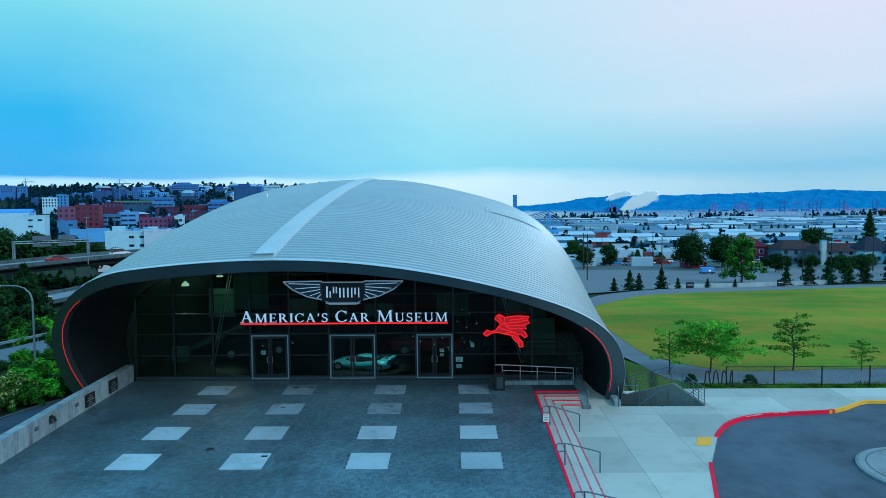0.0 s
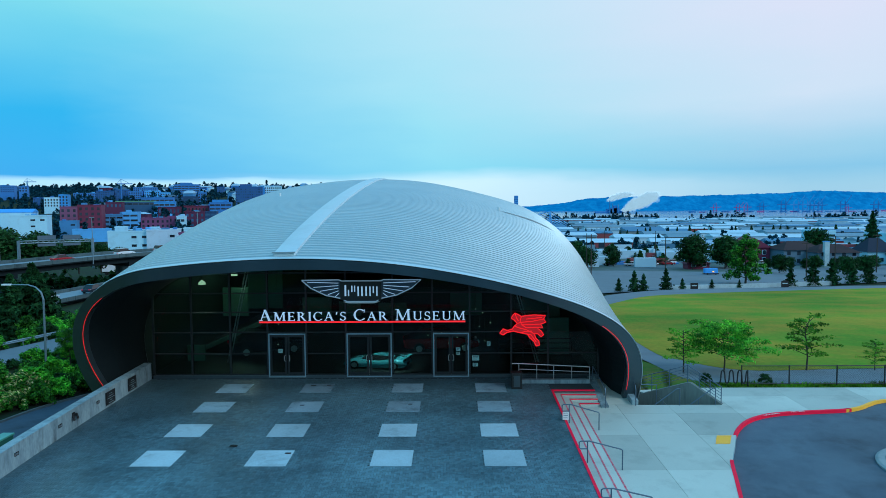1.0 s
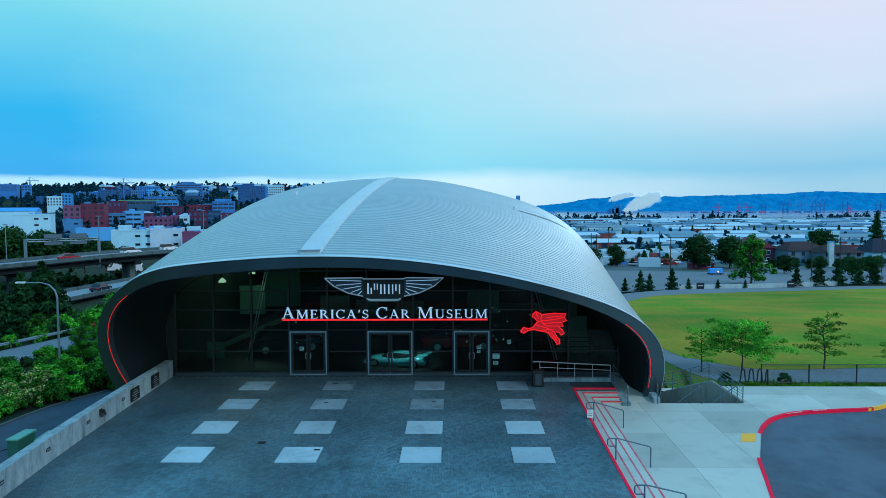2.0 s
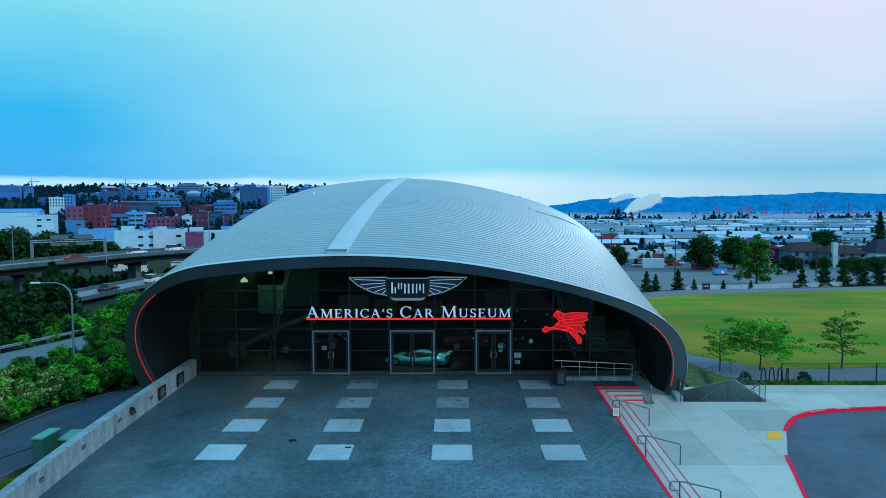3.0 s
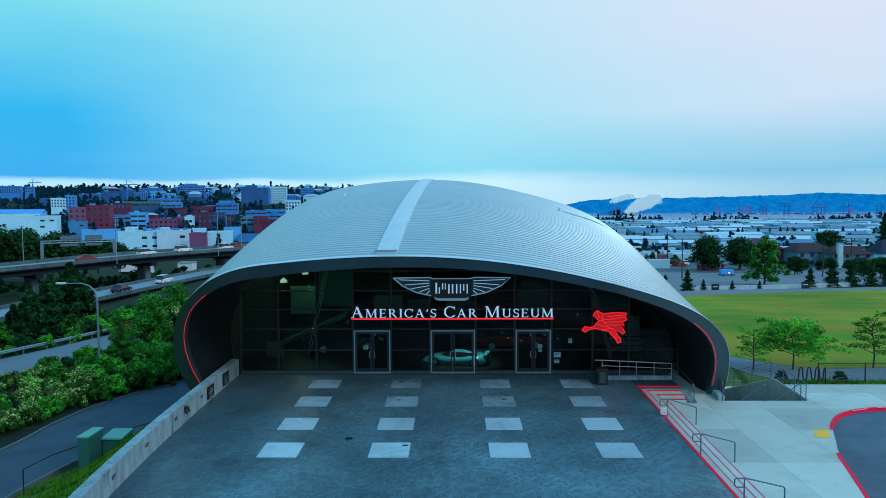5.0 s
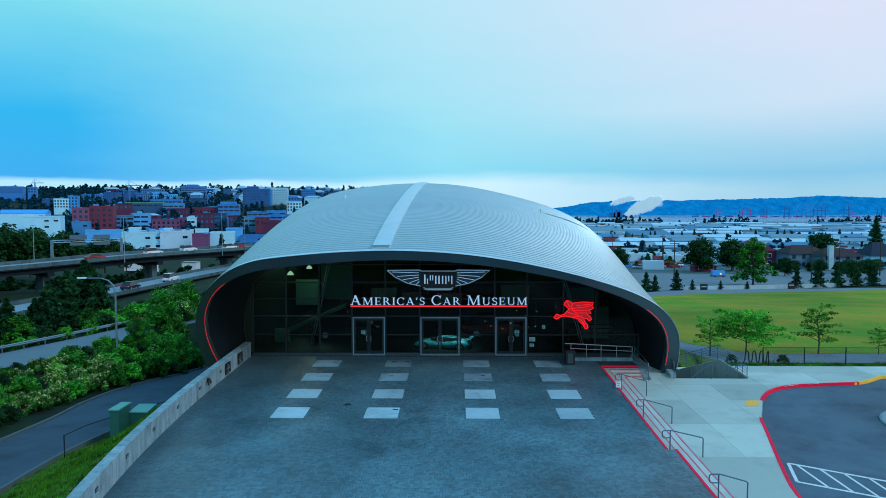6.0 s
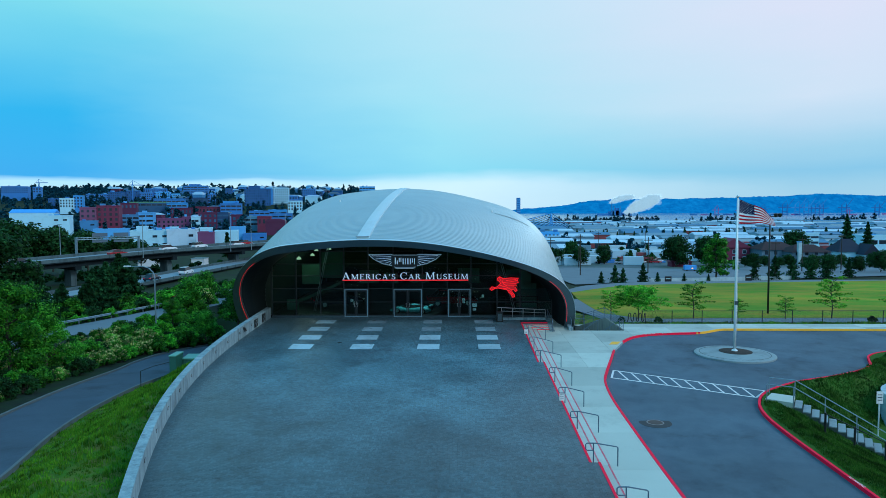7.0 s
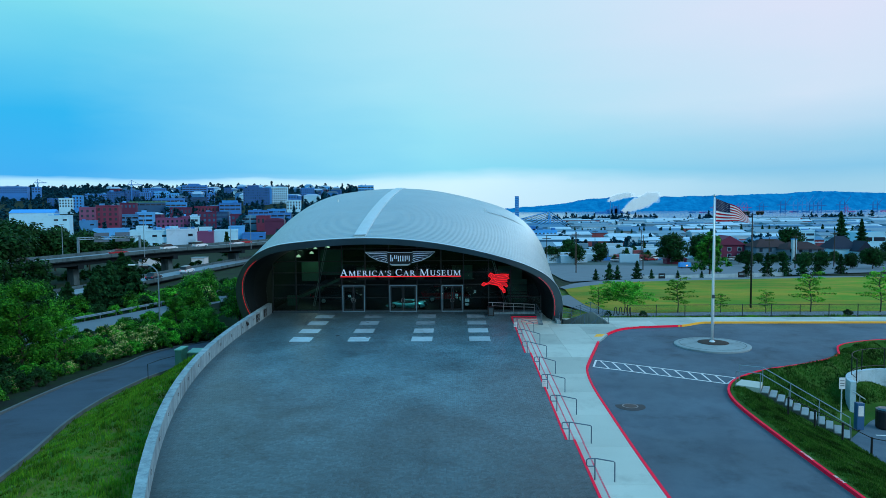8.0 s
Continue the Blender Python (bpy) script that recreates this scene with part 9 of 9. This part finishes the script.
for x in SLAB_X:
    for y in SLAB_Y:
        keep &= ~((bx > x + 0.02) & (bx < x + 1.46) & (by > y + 0.02) & (by < y + 1.46))
bx, by, bt = bx[keep], by[keep], bt[keep]
near = (bx > -0.6) & (bx < 2.4) & (by > -23.05) & (by < -20.9)
tilt = np.random.default_rng(3).normal(0, 0.0012, len(bx))


def brick_arrays(x, y, t, dz):
    hx = np.where(t == 0, BL, BW) / 2 - GAP / 2
    hy = np.where(t == 0, BW, BL) / 2 - GAP / 2
    c = 0.004
    zb, zt = -0.06 + 0.0238 * y - 0.0118, -0.06 + 0.0238 * y + dz
    lowv = [np.stack([x + sx * hx, y + sy * hy, zb + 0.0238 * sy * hy], 1) for sx, sy in ((-1, -1), (1, -1), (1, 1), (-1, 1))]
    topv = [np.stack([x + sx * (hx - c), y + sy * (hy - c), zt + 0.0238 * sy * hy], 1) for sx, sy in ((-1, -1), (1, -1), (1, 1), (-1, 1))]
    return np.stack(lowv + topv, 1)


v = brick_arrays(bx[~near], by[~near], bt[~near], tilt[~near])
n = len(v)
quad = np.array([(4, 5, 6, 7), (0, 1, 5, 4), (1, 2, 6, 5), (2, 3, 7, 6), (3, 0, 4, 7)])
faces = (np.arange(n)[:, None, None] * 8 + quad[None]).reshape(-1, 4)
me = bpy.data.meshes.new("bricks")
me.from_pydata(v.reshape(-1, 3).tolist(), [], faces.tolist())
me.materials.append(M["paver"])
me.update()
rest = new("bricks", me)
rest.parent = court
tagged(rest, "dark grey paving bricks in herringbone bond", kind="stuff")
shape = []
for t in (0, 1):
    vv = brick_arrays(np.array([0.0]), np.array([0.0]), np.array([t]), np.array([0.0]))[0]
    vv[:, 2] += 0.06
    m2 = bpy.data.meshes.new("brick")
    m2.from_pydata(vv.tolist(), [], quad.tolist())
    m2.materials.append(M["paver_piece"])
    shape.append(m2)
count = 0
for x, y, t in zip(bx[near], by[near], bt[near]):
    ob = new("brick", shape[int(t)])
    ob.parent = court
    ob.location = (float(x), float(y), -0.06 + 0.0238 * float(y))
    count += 1
